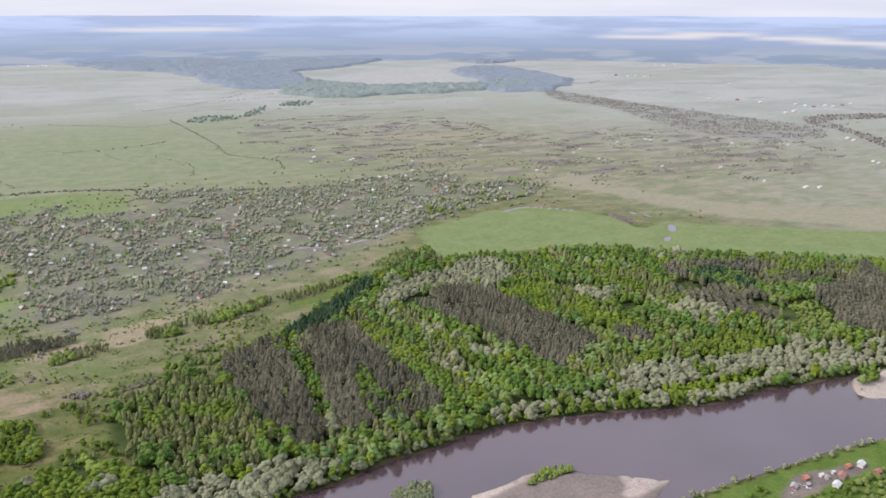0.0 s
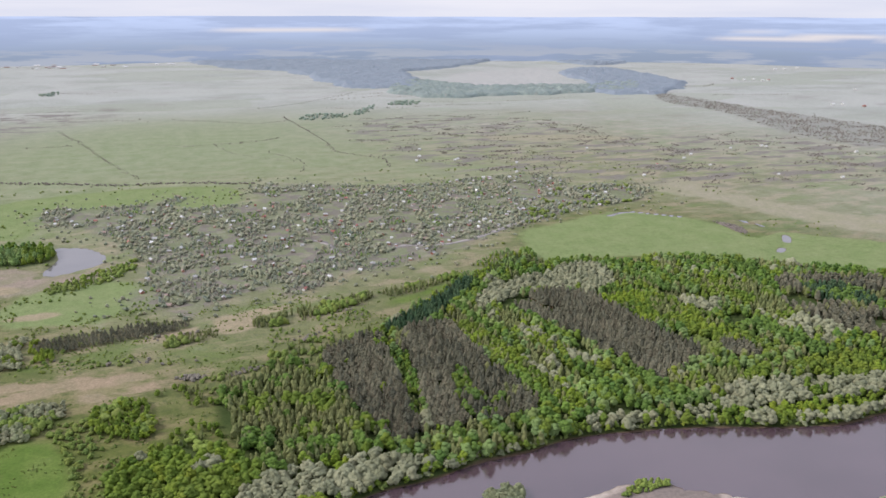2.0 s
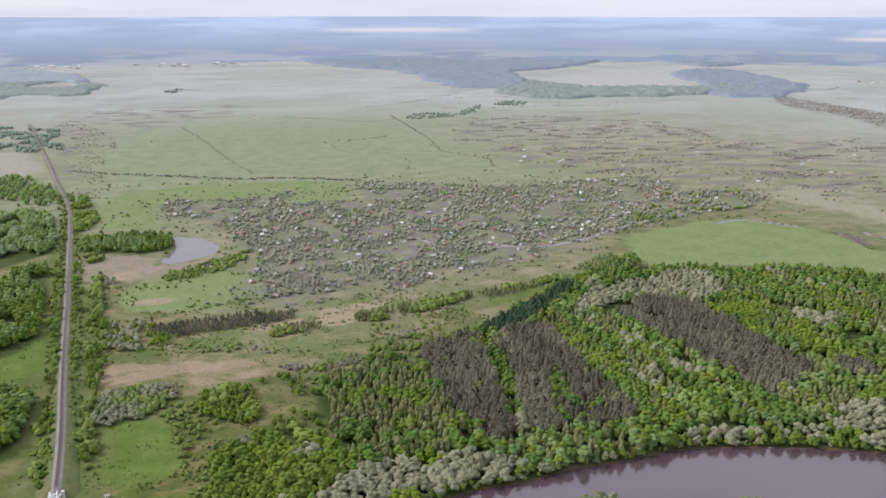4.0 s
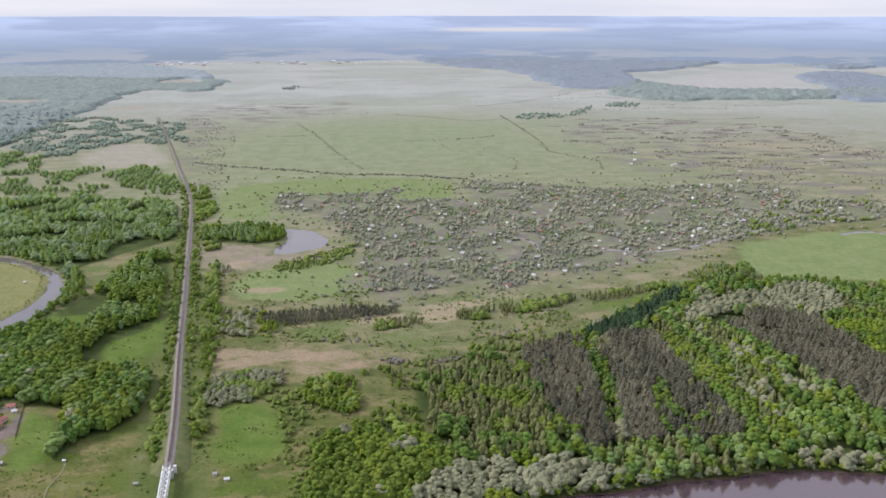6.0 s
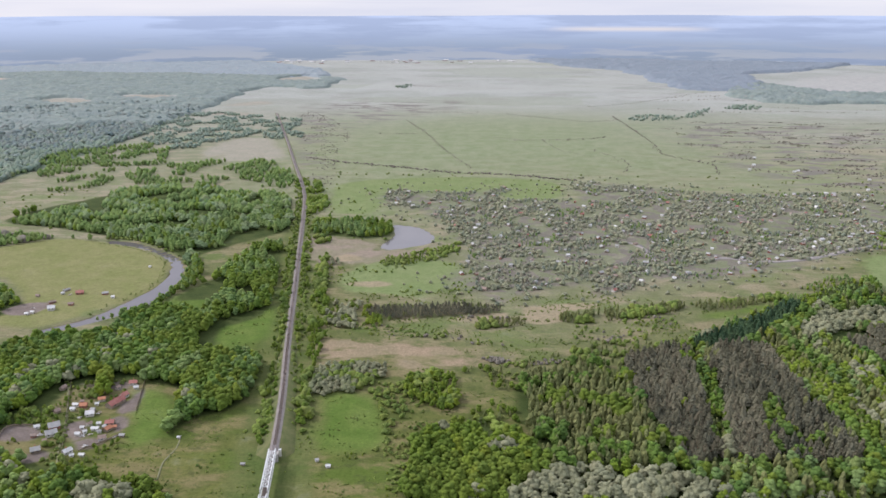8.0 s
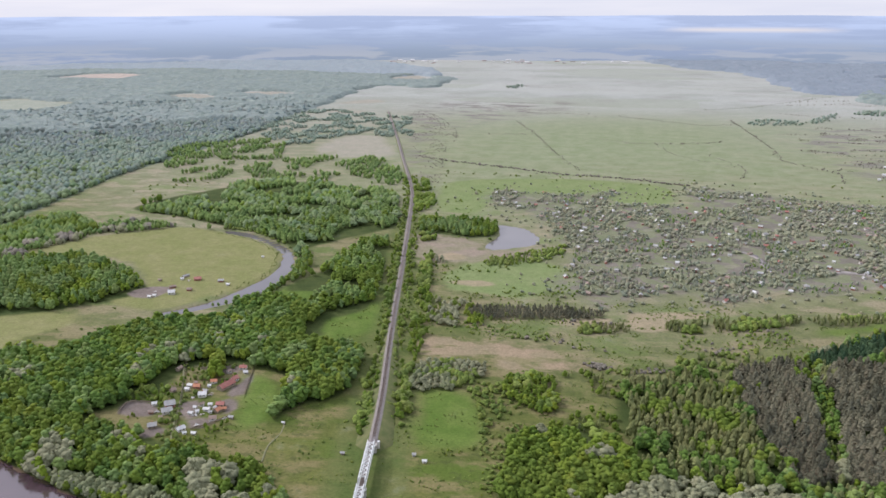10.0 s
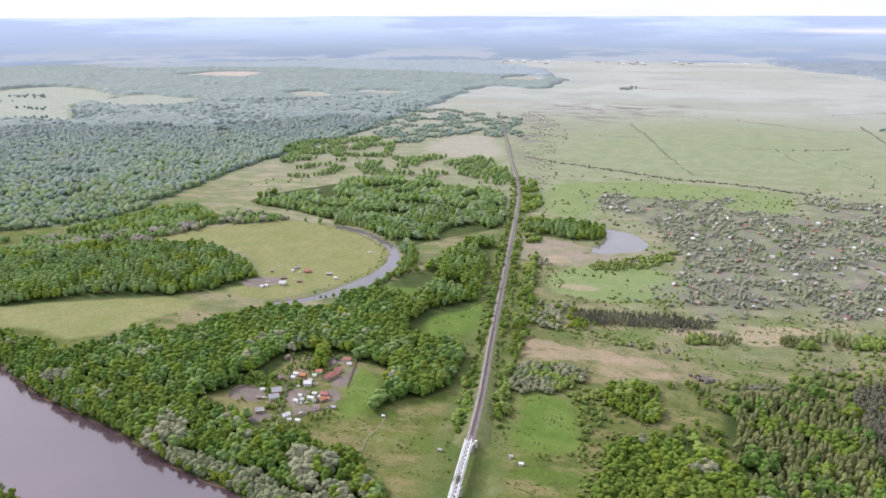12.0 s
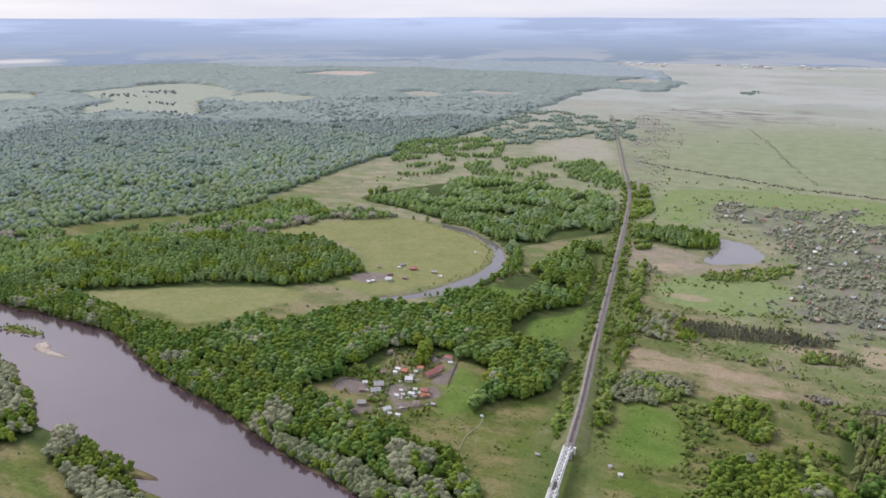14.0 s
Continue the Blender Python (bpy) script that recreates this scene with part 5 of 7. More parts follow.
# wood, kinds with their shares, spacing, heights, share kept, openness, row direction
STANDS = [
    (PINE_GAP, {"west": 0.4, "broad": 0.3, "birch": 0.3}, 4.6, (5, 9), 0.9, 0.1, None),
    (PINE_MIXED, {"pine": 0.5, "west": 0.2, "broad": 0.2, "birch": 0.1}, 4.4, (7, 11), 1.0, 0.0, None),
    (PINE_WEST, {"pine": 0.97, "broad": 0.03}, 3.05, (8, 12.5), 0.96, 0.14, 99),
    (PINE_EAST, {"pine": 0.95, "birch": 0.05}, 3.05, (8, 12.5), 0.96, 0.14, 99),
    (PINE_LONG, {"pine": 1.0}, 3.05, (8, 12.5), 0.96, 0.05, 95),
    (LIME_STAND, {"lime": 0.4, "broad": 0.35, "birch": 0.25}, 5.0, (7, 10), 1.0, 0.0, None),
    (OLIVE_STAND, {"birch": 0.6, "broad": 0.4}, 4.8, (7, 11), 1.0, 0.0, None),
    (LIME_BANK, {"lime": 0.35, "broad": 0.65}, 5.0, (6, 9), 1.0, 0.0, None),
    (SPRUCE_EAST, {"spruce": 0.6, "west": 0.4}, 4.8, (7, 11), 1.0, 0.0, None),
    (GLADE_SMALL, {"bush": 1.0}, 5.0, (1, 2.5), 0.5, 0.3, None),
    (SILVER_DRIFT, {"willow": 1.0}, 6.4, (8, 11), 1.0, 0.0, None),
    (BIRCH_ROW, {"birch": 0.7, "broad": 0.3}, 4.4, (7, 10), 1.0, 0.0, None),
    (LIME_SHORE, {"lime": 0.7, "broad": 0.3}, 5.0, (4, 8), 1.0, 0.0, None),
    (CORNER_COPSE, {"midoak": 0.5, "broad": 0.25, "lime": 0.25}, 4.8, (2.5, 5), 0.9, 0.3, None),
    (PINE_FAR, {"pine": 1.0}, 3.6, (10, 13), 1.0, 0.0, 130),
    (PINE_MID, {"pine": 0.85, "birch": 0.15}, 3.6, (9, 12), 1.0, 0.1, 60),
    (PINE_STRIP, {"pine": 1.0}, 3.6, (8, 11), 1.0, 0.0, None),
    (YOUNG_GLADE, {"birch": 0.7, "bush": 0.3}, 4.6, (4, 7), 1.0, 0.05, None),
    (VIVID_GLADE, {"bush": 1.0}, 3.4, (3, 5), 1.0, 0.0, None),
    (CLEARING_EAST, {"bush": 1.0}, 4.0, (1.5, 4), 0.8, 0.35, None),
    (BANK_SILVER, {"osier": 0.92, "lime": 0.08}, 3.4, (3.4, 6), 1.0, 0.0, None),
    (WILLOW_END, {"willow": 0.62, "broad": 0.38}, 7.0, (7, 11), 1.0, 0.0, None),
    (TREES_CREEK, {"midoak": 0.6, "broad": 0.4}, 6.5, (8, 12), 1.0, 0.05, None),
    (POPLARS, {"lime": 1.0}, 4.0, (7, 11), 1.0, 0.0, None),
    (HAMLET_COPSE, {"broad": 0.6, "bush": 0.4}, 4.0, (2.5, 5), 1.0, 0.1, None),
    (BUSHES_EAST, {"bush": 1.0}, 4.4, (2, 4.5), 0.8, 0.3, None),
    (PINE_EDGE, {"pine": 0.5, "birch": 0.3, "broad": 0.2}, 4.6, (8, 12), 1.0, 0.05, None),
    (PINE_ROW, {"pine": 0.94, "birch": 0.06}, 3.1, (3.2, 6.6), 0.95, 0.12, None),
    (SPRUCE_BELT, {"spruce": 1.0}, 4.5, (8, 11), 1.0, 0.0, None),
    (GREEN_STRIPE, {"lime": 0.3, "birch": 0.4, "broad": 0.3}, 4.4, (7, 10), 1.0, 0.0, None),
    (SILVER_STRIPE, {"birch": 0.4, "lime": 0.35, "willow": 0.25}, 4.4, (7, 10), 1.0, 0.0, None),
    (WILLOW_KNOLL, {"willow": 1.0}, 6.0, (6, 9), 1.0, 0.0, None),
    (WILLOW_BANK, {"willow": 0.9, "broad": 0.1}, 6.0, (6, 9), 1.0, 0.0, None),
    (WILLOW_BANK_NEAR, {"willow": 0.6, "broad": 0.4}, 6.0, (6, 9), 1.0, 0.0, None),
    (WILLOW_FOOT, {"willow": 0.9, "lime": 0.1}, 6.0, (6, 9), 1.0, 0.0, None),
    (WILLOW_CLUMP, {"willow": 0.42, "osier": 0.28, "bush": 0.3}, 4.4, (3.5, 5.5), 1.0, 0.0, None),
    (WILLOW_GLADE, {"willow": 1.0}, 6.0, (8, 11), 1.0, 0.0, None),
    (WILLOW_GLADE_EAST, {"willow": 1.0}, 6.5, (8, 11), 1.0, 0.0, None),
    (GROVE_LINK, {"broad": 0.4, "birch": 0.4, "bush": 0.2}, 4.6, (2.5, 7), 0.7, 0.48, None),
    (BUSH_MASS, {"broad": 0.5, "lime": 0.3, "bush": 0.2}, 4.4, (4, 7), 1.0, 0.1, None),
    (BUSH_BAND, {"bush": 0.8, "lime": 0.2}, 4.0, (2, 4), 0.8, 0.3, None),
    (BUSH_LOW, {"bush": 1.0}, 3.8, (1.2, 3), 0.8, 0.35, None),
    (BUSH_FOOT, {"bush": 0.85, "lime": 0.15}, 3.4, (0.8, 2.6), 0.8, 0.35, None),
    (MARSH_CLUMP, {"willow": 0.6, "broad": 0.4}, 5.0, (4, 7), 0.9, 0.1, None),
    (MARSH_COPSE, {"lime": 0.7, "broad": 0.3}, 4.4, (5, 7), 1.0, 0.0, None),
    (STREAM_SCRUB, {"scrub": 0.5, "bush": 0.5}, 3.2, (1, 3.2), 0.9, 0.1, None),
    (GROVE_NEAR, {"broad": 0.82, "lime": 0.15, "willow": 0.03}, 4.8, (7, 11), 1.0, 0.0, None),
    (BIRCH, {"west": 0.14, "birch": 0.72, "broad": 0.14}, 4.3, (6, 12), 0.86, 0.24, None),
    (WOOD_BEND, {"west": 0.31, "broad": 0.20, "midoak": 0.18, "birch": 0.25, "lime": 0.03, "willow": 0.03}, 5.4, (6, 12), 1.0, 0.08, None),
    (WOOD_VILLAGE, {"broad": 0.36, "west": 0.38, "midoak": 0.17, "lime": 0.07, "willow": 0.02}, 5.1, (8, 13), 1.0, 0.0, None),
    (WOOD_BANK, {"west": 0.18, "broad": 0.47, "midoak": 0.15, "lime": 0.12, "willow": 0.08}, 4.9, (6, 11), 1.0, 0.05, None),
    (WOOD_GROVE, {"midoak": 0.66, "broad": 0.22, "lime": 0.12}, 6.0, (6.5, 12), 1.0, 0.0, None),
    (WOOD_RAIL, {"midoak": 0.7, "broad": 0.12, "oakmid": 0.18}, 5.8, (5, 12), 1.0, 0.3, None),
    (WOOD_RAIL_NEAR, {"midoak": 0.45, "broad": 0.55}, 6.0, (7, 12), 1.0, 0.12, None),
    (WOOD_POND, {"midoak": 0.6, "broad": 0.4}, 6.0, (6, 10), 1.0, 0.05, None),
    (WOOD_SOUTH, {"willow": 0.62, "lime": 0.13, "broad": 0.25}, 5.5, (6, 10), 1.0, 0.08, None),
    (CREEK_WOODS, {"scrub": 0.12, "willow": 0.13, "midoak": 0.75}, 6.0, (5, 9), 1.0, 0.12, None),
    (RAIL_HEDGE_EAST, {"broad": 0.5, "bush": 0.5}, 4.6, (3, 8), 0.8, 0.3, None),
    (RAIL_HEDGE_WEST, {"broad": 0.3, "bush": 0.7}, 4.6, (2, 6), 0.8, 0.3, None),
    (TREE_ROW, {"bush": 0.3, "birch": 0.7}, 3.4, (4, 7.5), 0.9, 0.1, None),
    (TREE_ROW_EAST, {"bush": 0.3, "birch": 0.7}, 3.6, (4, 7), 0.9, 0.1, None),
    (TREE_ROW_WEST, {"bush": 0.3, "birch": 0.7}, 3.6, (3.5, 6), 0.9, 0.1, None),
    (SCRUB_SLOPE, {"birch": 0.5, "bush": 0.5}, 5.0, (2.5, 6), 0.75, 0.25, None),
    (SCRUB_MEADOW, {"bush": 0.72, "scrub": 0.2, "broad": 0.08}, 4.6, (0.8, 3.4), 0.6, 0.50, None),
    (SCRUB_MARSH, {"bush": 1.0}, 5.5, (1.0, 3), 0.55, 0.5, None),
    (SOUTH_GARDENS, {"broad": 0.6, "bush": 0.4}, 4.4, (2, 5), 0.8, 0.15, None),
    (POND_THICKET, {"bush": 0.7, "broad": 0.3}, 5.0, (2.5, 5), 0.9, 0.1, None),
    (BAR_WEST_A, {"bush": 1.0}, 4.0, (1.0, 2.0), 0.8, 0.2, None),
    (MARSH_WILLOWS, {"willow": 0.7, "broad": 0.3}, 6.0, (4, 7), 0.9, 0.25, None),
    (CLUMP_PLAIN, {"oakfar": 1.0}, 12.0, (5, 8), 0.7, 0.1, None),
    (CLUMP_SMALL, {"oakfar": 1.0}, 12.0, (5, 8), 0.7, 0.1, None),
    (CLUMP_LONE, {"oakfar": 1.0}, 12.0, (5, 8), 0.7, 0.1, None),
    (GROVES_RAIL, {"midoak": 1.0}, 8.5, (6, 10), 0.9, 0.52, None),
    (GROVES_FAR, {"oakfar": 1.0}, 8.5, (4, 8), 0.95, 0.55, None),
    (SEDGE_SCRUB, {"scrub": 1.0}, 7.0, (1.0, 2.6), 0.35, 0.3, None),
    (SCRUB_BELT, {"scrub": 0.8, "hazy": 0.2}, 7.5, (1.2, 3.2), 0.85, 0.36, None),
    (SCRUB_LOOP, {"scrub": 1.0}, 10.0, (2.5, 5), 0.9, 0.2, None),
    (REED_BANK, {"scrub": 1.0}, 4.0, (1, 2.5), 0.9, 0.2, None),
    (ISLET_WEST, {"osier": 1.0}, 3.0, (2.5, 4.5), 1.0, 0.0, None),
    (ISLET, {"bush": 1.0}, 2.6, (2.0, 3.5), 1.0, 0.0, None),
    (FARM_YARD, {"bush": 0.6, "broad": 0.4}, 7.0, (1.5, 5), 0.4, 0.0, None),
    (VILLAGE, {"bush": 0.5, "lime": 0.2, "broad": 0.3}, 4.0, (1.2, 4.4), 0.75, 0.28, None),
    (DACHAS, {"orchard": 0.60, "hazy": 0.32, "midoak": 0.08}, 4.6, (1.4, 5.0), 0.66, 0.34, None),
    (DACHAS_EAST, {"orchard": 0.40, "hazy": 0.4, "bush": 0.2}, 5.2, (1.6, 6.0), 0.7, 0.25, None),
    (SCRUB_GLADE, {"bush": 0.9, "broad": 0.1}, 4.2, (0.6, 2.8), 0.55, 0.50, None),
]
NO_TREES = [smooth(p) for p in (PLOT_A, PLOT_B, PLOT_C, PLOT_D, PLOT_E, PLOT_F, PLOT_G, PLOT_H, PLOT_FARM, LAWN, LAWN_VILLAGE, LAWN_WEST, LAWN_SLOPE, FIELD_RAIL, FIELD_CREEK, FIELD_LOOP, FIELD_BANK)]
spots = {k: [] for k in KINDS}
taken = []
HOUSE_SPOTS = np.array([(h[0], h[1]) for h in VILLAGE_HOUSES + FARM_HOUSES + SOUTH_HOUSES])
for outline, shares, gap_m, (h0, h1), keep, openness, row_way in STANDS:
    xs, ys = scatter(outline, gap_m, keep, openness, row_way)
    if not any(outline is o for o in (VILLAGE, FARM_YARD, POPLARS, HAMLET_COPSE)):
        clear = np.maximum(inside(smooth(VILLAGE), xs, ys, 10.0), inside(smooth(FARM_YARD), xs, ys, 10.0)) < 0
        xs, ys = xs[clear], ys[clear]
    ok = ((water_depth(xs, ys) < -3.0) | (outline is ISLET) | (outline is ISLET_WEST) | (outline is BAR_WEST_A)) & (union(NO_TREES, xs, ys, 10.0) < 0.5) & (beside(TRACK, xs, ys, 30.0) > 4.5)
    for p in taken:
        ok &= inside(p, xs, ys, 10.0) < 0.0
    ok &= np.min(np.hypot(xs[:, None] - HOUSE_SPOTS[:, 0], ys[:, None] - HOUSE_SPOTS[:, 1]), axis=1) > 5.5
    xs, ys = xs[ok], ys[ok]
    taken.append(smooth(outline))
    hs = rng.uniform(h0, h1, xs.shape)
    names, probs = list(shares), np.array(list(shares.values()))
    # kinds keep together in drifts, along the planted rows in the river bend
    if outline is WOOD_BEND:
        drift = np.array([noise.noise(((x + 0.13 * y) / 11.0, y / 90.0, 1.7)) for x, y in zip(xs, ys)])
    else:
        drift = np.array([noise.noise((x / 24.0, y / 24.0, 1.7)) for x, y in zip(xs, ys)])
    rank = np.argsort(np.argsort(drift + rng.normal(0, 0.06 if outline is WOOD_BEND else 0.16, len(xs)))) / max(1, len(xs))
    kinds = np.searchsorted(np.cumsum(probs / probs.sum())[:-1], rank)
    for i, nm in enumerate(names):
        spots[nm].append(np.stack([xs, ys, hs], -1)[kinds == i])
# the oak forest: nearer crowns fresh green, farther ones bluer with painted haze
xs, ys = scatter(WOOD_WEST, 8.0, 0.95, 0.06)
ok = np.ones(len(xs), bool)
for p in taken:
    ok &= inside(p, xs, ys, 10.0) < 0.0
xs, ys = xs[ok], ys[ok]
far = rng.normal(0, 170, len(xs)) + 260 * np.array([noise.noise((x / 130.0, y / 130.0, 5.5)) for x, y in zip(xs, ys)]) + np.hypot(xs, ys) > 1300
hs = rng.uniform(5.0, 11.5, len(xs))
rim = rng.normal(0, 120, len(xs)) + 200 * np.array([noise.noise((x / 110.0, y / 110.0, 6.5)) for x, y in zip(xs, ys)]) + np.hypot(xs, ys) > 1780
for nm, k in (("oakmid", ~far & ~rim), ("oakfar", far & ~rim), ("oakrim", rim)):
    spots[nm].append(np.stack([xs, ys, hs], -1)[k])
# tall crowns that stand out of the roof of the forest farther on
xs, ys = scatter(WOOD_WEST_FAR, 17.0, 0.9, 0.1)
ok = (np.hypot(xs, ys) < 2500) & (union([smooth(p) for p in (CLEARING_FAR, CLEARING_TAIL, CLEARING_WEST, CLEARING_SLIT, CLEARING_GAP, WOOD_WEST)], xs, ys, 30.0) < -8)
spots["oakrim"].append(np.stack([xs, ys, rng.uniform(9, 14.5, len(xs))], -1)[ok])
# copses and hedges in the forest clearing
for cx, cy, wx, wy, n in CLEARING_COPSES:
    xs, ys = cx + rng.normal(0, wx / 2, n), cy + rng.normal(0, wy / 2, n)
    spots["oakrim"].append(np.stack([xs, ys, rng.uniform(5, 9, n)], -1))
# low hedges and ditches dashed over the far plain
for _ in range(36):
    hx0, hy0 = rng.uniform(-900, 1900), rng.uniform(1150, 2900)
    way_h, long_h = rng.normal(0.1, 0.35), rng.uniform(50, 260)
    n = int(long_h / 7)
    t = np.linspace(0, 1, n) * long_h
    xs = hx0 + t * math.cos(way_h) + rng.normal(0, 1.5, n)
    ys = hy0 + t * math.sin(way_h) + 8 * np.sin(t / 40 + hx0) + rng.normal(0, 2.5, n)
    ok = (union([smooth(WOOD_WEST), smooth(WOOD_WEST_FAR), smooth(DACHAS), smooth(FIELD_VIVID)], xs, ys, 10.0) < 0) & (rng.uniform(size=n) < 0.7) & (beside(TRACK, xs, ys, 30.0) > 9) & (xs > -0.30 * ys)
    spots["scrub"].append(np.stack([xs, ys, rng.uniform(1.2, 3.2, n)], -1)[ok])
# sallow thickets over the heath, drawn out sideways as dashes in the camera's view
for _ in range(420):
    hx0, hy0 = rng.uniform(380, 1420), rng.uniform(900, 1980)
    if inside(smooth(HEATH), np.array([hx0]), np.array([hy0]), 60.0)[0] < -35:
        continue
    n = int(rng.uniform(5, 30))
    xs = hx0 + rng.normal(0, 0.5, n) * rng.uniform(8, 34)
    ys = hy0 + rng.normal(0, 0.5, n) * rng.uniform(5, 20)
    spots["scrub" if rng.uniform() < 0.7 else "orchard"].append(np.stack([xs, ys, rng.uniform(0.8, 2.8, n)], -1))
# the fringe of bushes and low trees that hangs over the water
c = smooth(RIVER_NORTH, False, 4.0)
seg = np.linalg.norm(np.diff(c, axis=0), axis=1)
cum = np.append(0, np.cumsum(seg))
along = np.arange(0, cum[-1], 1.9)
xs = np.interp(along, cum, c[:, 0]) + rng.normal(0, 1.0, len(along))
ys = np.interp(along, cum, c[:, 1]) + 2.5 + 5.0 * rng.uniform(size=len(along)) ** 1.5
ok = ((xs < -150) | (xs > 15)) & (union(BARS, xs, ys, 10.0) < -2)
fringe = rng.uniform(size=len(xs)) + 0.25 * np.array([noise.noise((x / 18.0, y / 18.0, 2.2)) for x, y in zip(xs, ys)])
for nm, f0, f1, h0, h1 in (("bush", -1, 0.25, 1.4, 3.2), ("lime", 0.25, 0.5, 3, 6), ("broad", 0.5, 0.72, 3, 7), ("osier", 0.72, 0.9, 2, 4), ("willow", 0.9, 2, 4, 7)):
    k = ok & (fringe >= f0) & (fringe < f1)
    spots[nm].append(np.stack([xs, ys, rng.uniform(h0, h1, len(xs))], -1)[k])
# trees that crowd the outer bank of the creek
c = smooth(CREEK_OUT, False, 4.0)
c = c[c[:, 1] > 640]
out_way = c - np.array((-450.0, 740.0))
out_way /= np.linalg.norm(out_way, axis=1)[:, None]
for lo_o, hi_o, h0, h1, nm in ((3.5, 7.0, 1.5, 4.0, "bush"), (5.0, 15.0, 5.0, 9.0, "midoak"), (6.0, 20.0, 5.0, 9.0, "broad")):
    k = np.repeat(np.arange(len(c)), 2)
    p = c[k] + out_way[k] * rng.uniform(lo_o, hi_o, (len(k), 1)) + rng.normal(0, 1.5, (len(k), 2))
    p = p[(water_depth(p[:, 0], p[:, 1]) < -3) & (inside(smooth(WOOD_RAIL), p[:, 0], p[:, 1], 10.0) < 0) & (inside(smooth(FIELD_CREEK), p[:, 0], p[:, 1], 10.0) < -4)]
    spots[nm].append(np.column_stack([p, rng.uniform(h0, h1, len(p))]))
# lone bushes strewn over the meadows
xs, ys = rng.uniform(-250, 220, 15000), rng.uniform(370, 720, 15000)
g = np.array([noise.noise((x / 34.0, y / 15.0, 4.4)) + 0.5 * noise.noise((x / 11.0, y / 8.0, 1.4)) for x, y in zip(xs, ys)])
ok = (g > 0.12) & (water_depth(xs, ys) < -3) & (beside(TRACK, xs, ys, 30.0) > 8) & (union([smooth(p) for p in (SAND_LONG, LAWN_SLOPE, VILLAGE)], xs, ys, 10.0) < 0)
ok &= union([p for p, st in zip(taken, STANDS) if st[5] < 0.3], xs, ys, 10.0) < 0
spots["bush"].append(np.stack([xs, ys, rng.uniform(0.35, 1.25, len(xs)) * np.clip(ys / 520, 0.8, 1.3)], -1)[ok])
xs, ys = rng.uniform(-260, 760, 5000), rng.uniform(640, 1330, 5000)
near_plots = union([smooth(DACHAS), smooth(DACHAS_EAST)], xs, ys, 90.0)
ok = (near_plots < 0) & (near_plots > -70 * rng.uniform(size=5000) ** 2.2) & (water_depth(xs, ys) < -4) & (inside(smooth(FIELD_VIVID), xs, ys, 10.0) < 0) & (beside(TRACK, xs, ys, 30.0) > 9)
spots["orchard"].append(np.stack([xs, ys, rng.uniform(1.2, 4.0, 5000)], -1)[ok])
xs, ys = rng.uniform(-700, 800, 9000), rng.uniform(260, 1300, 9000)
close = (rng.uniform(size=9000) < 0.4) | (ys < 560)
xs, ys = xs[close], ys[close]
g = np.array([noise.noise((x / 60.0, y / 60.0, 9.1)) for x, y in zip(xs, ys)])
ok = (g > 0.05) & (water_depth(xs, ys) < -3) & (beside(TRACK, xs, ys, 30.0) > 8) & (union(NO_TREES + [smooth(FIELD_VIVID), smooth(SAND_LONG)] + taken, xs, ys, 10.0) < 0)
spots["bush"].append(np.stack([xs, ys, rng.uniform(0.5, 2.4, len(xs)) * np.clip(ys / 600, 0.7, 1.4)], -1)[ok])

for line, height, gap_m, kind in ((HEDGE_PLAIN, 2.8, 1.9, "scrub"), (HEDGE_DIAGONAL, 1.8, 4.0, "scrub"), (HEDGE_STREAM, 2.2, 5.0, "scrub"), (HEDGE_BROOK, 2.0, 6.0, "scrub"), (HEDGE_FAR, 2.4, 8.0, "scrub"),
                                 (HEDGE_ROAD, 3.5, 8.0, "hazy"), (HEDGE_DITCH, 2.2, 11.0, "scrub"), (HEDGE_FIELD, 1.6, 10.0, "scrub"), (SOUTH_BANK, 3.6, 3.4, "willow"), (CREEK_EDGE, 4.4, 2.6, "midoak"), (CREEK_INNER, 1.1, 2.4, "bush"), (LANE_VILLAGE, 1.8, 2.0, "bush")):
    c = smooth(line, False, 5.0)
    seg = np.linalg.norm(np.diff(c, axis=0), axis=1)
    along = np.arange(0, seg.sum(), gap_m)
    cum = np.append(0, np.cumsum(seg))
    xs = np.interp(along, cum, c[:, 0]) + rng.normal(0, 2.2 if line is not LANE_VILLAGE else 1.4, len(along))
    ys = np.interp(along, cum, c[:, 1]) + rng.normal(0, 4.0 if line not in (SOUTH_BANK, CREEK_EDGE, CREEK_INNER, LANE_VILLAGE) else 1.2, len(along))
    ok = (rng.uniform(size=len(xs)) < 0.8) & (water_depth(xs, ys) < -1.5)
    spots[kind].append(np.stack([xs, ys, rng.uniform(0.6, 1.2, len(xs)) * height], -1)[ok])

for s in (-1, 1):
    c = TRACK[(TRACK[:, 1] > (440 if s < 0 else 455)) & (TRACK[:, 1] < 1250)]
    seg = np.linalg.norm(np.diff(c, axis=0), axis=1)
    cum = np.append(0, np.cumsum(seg))
    along = np.repeat(np.arange(0, seg.sum(), 3.6), 2)
    off = 4.6 + 9 * rng.uniform(size=len(along)) ** 1.6
    xs, ys = np.interp(along, cum, c[:, 0]) + s * off, np.interp(along, cum, c[:, 1]) + rng.uniform(-2, 2, len(along))
    ok = (rng.uniform(size=len(xs)) < 0.62) & (inside(smooth(FIELD_RAIL), xs, ys, 5.0) < 0)
    hs = rng.uniform(1.6, 4.6, len(xs))
    tall = rng.uniform(size=len(xs)) < 0.35
    spots["bush"].append(np.stack([xs, ys, hs], -1)[ok & ~tall])
    spots["broad"].append(np.stack([xs, ys, hs * 1.5], -1)[ok & tall])

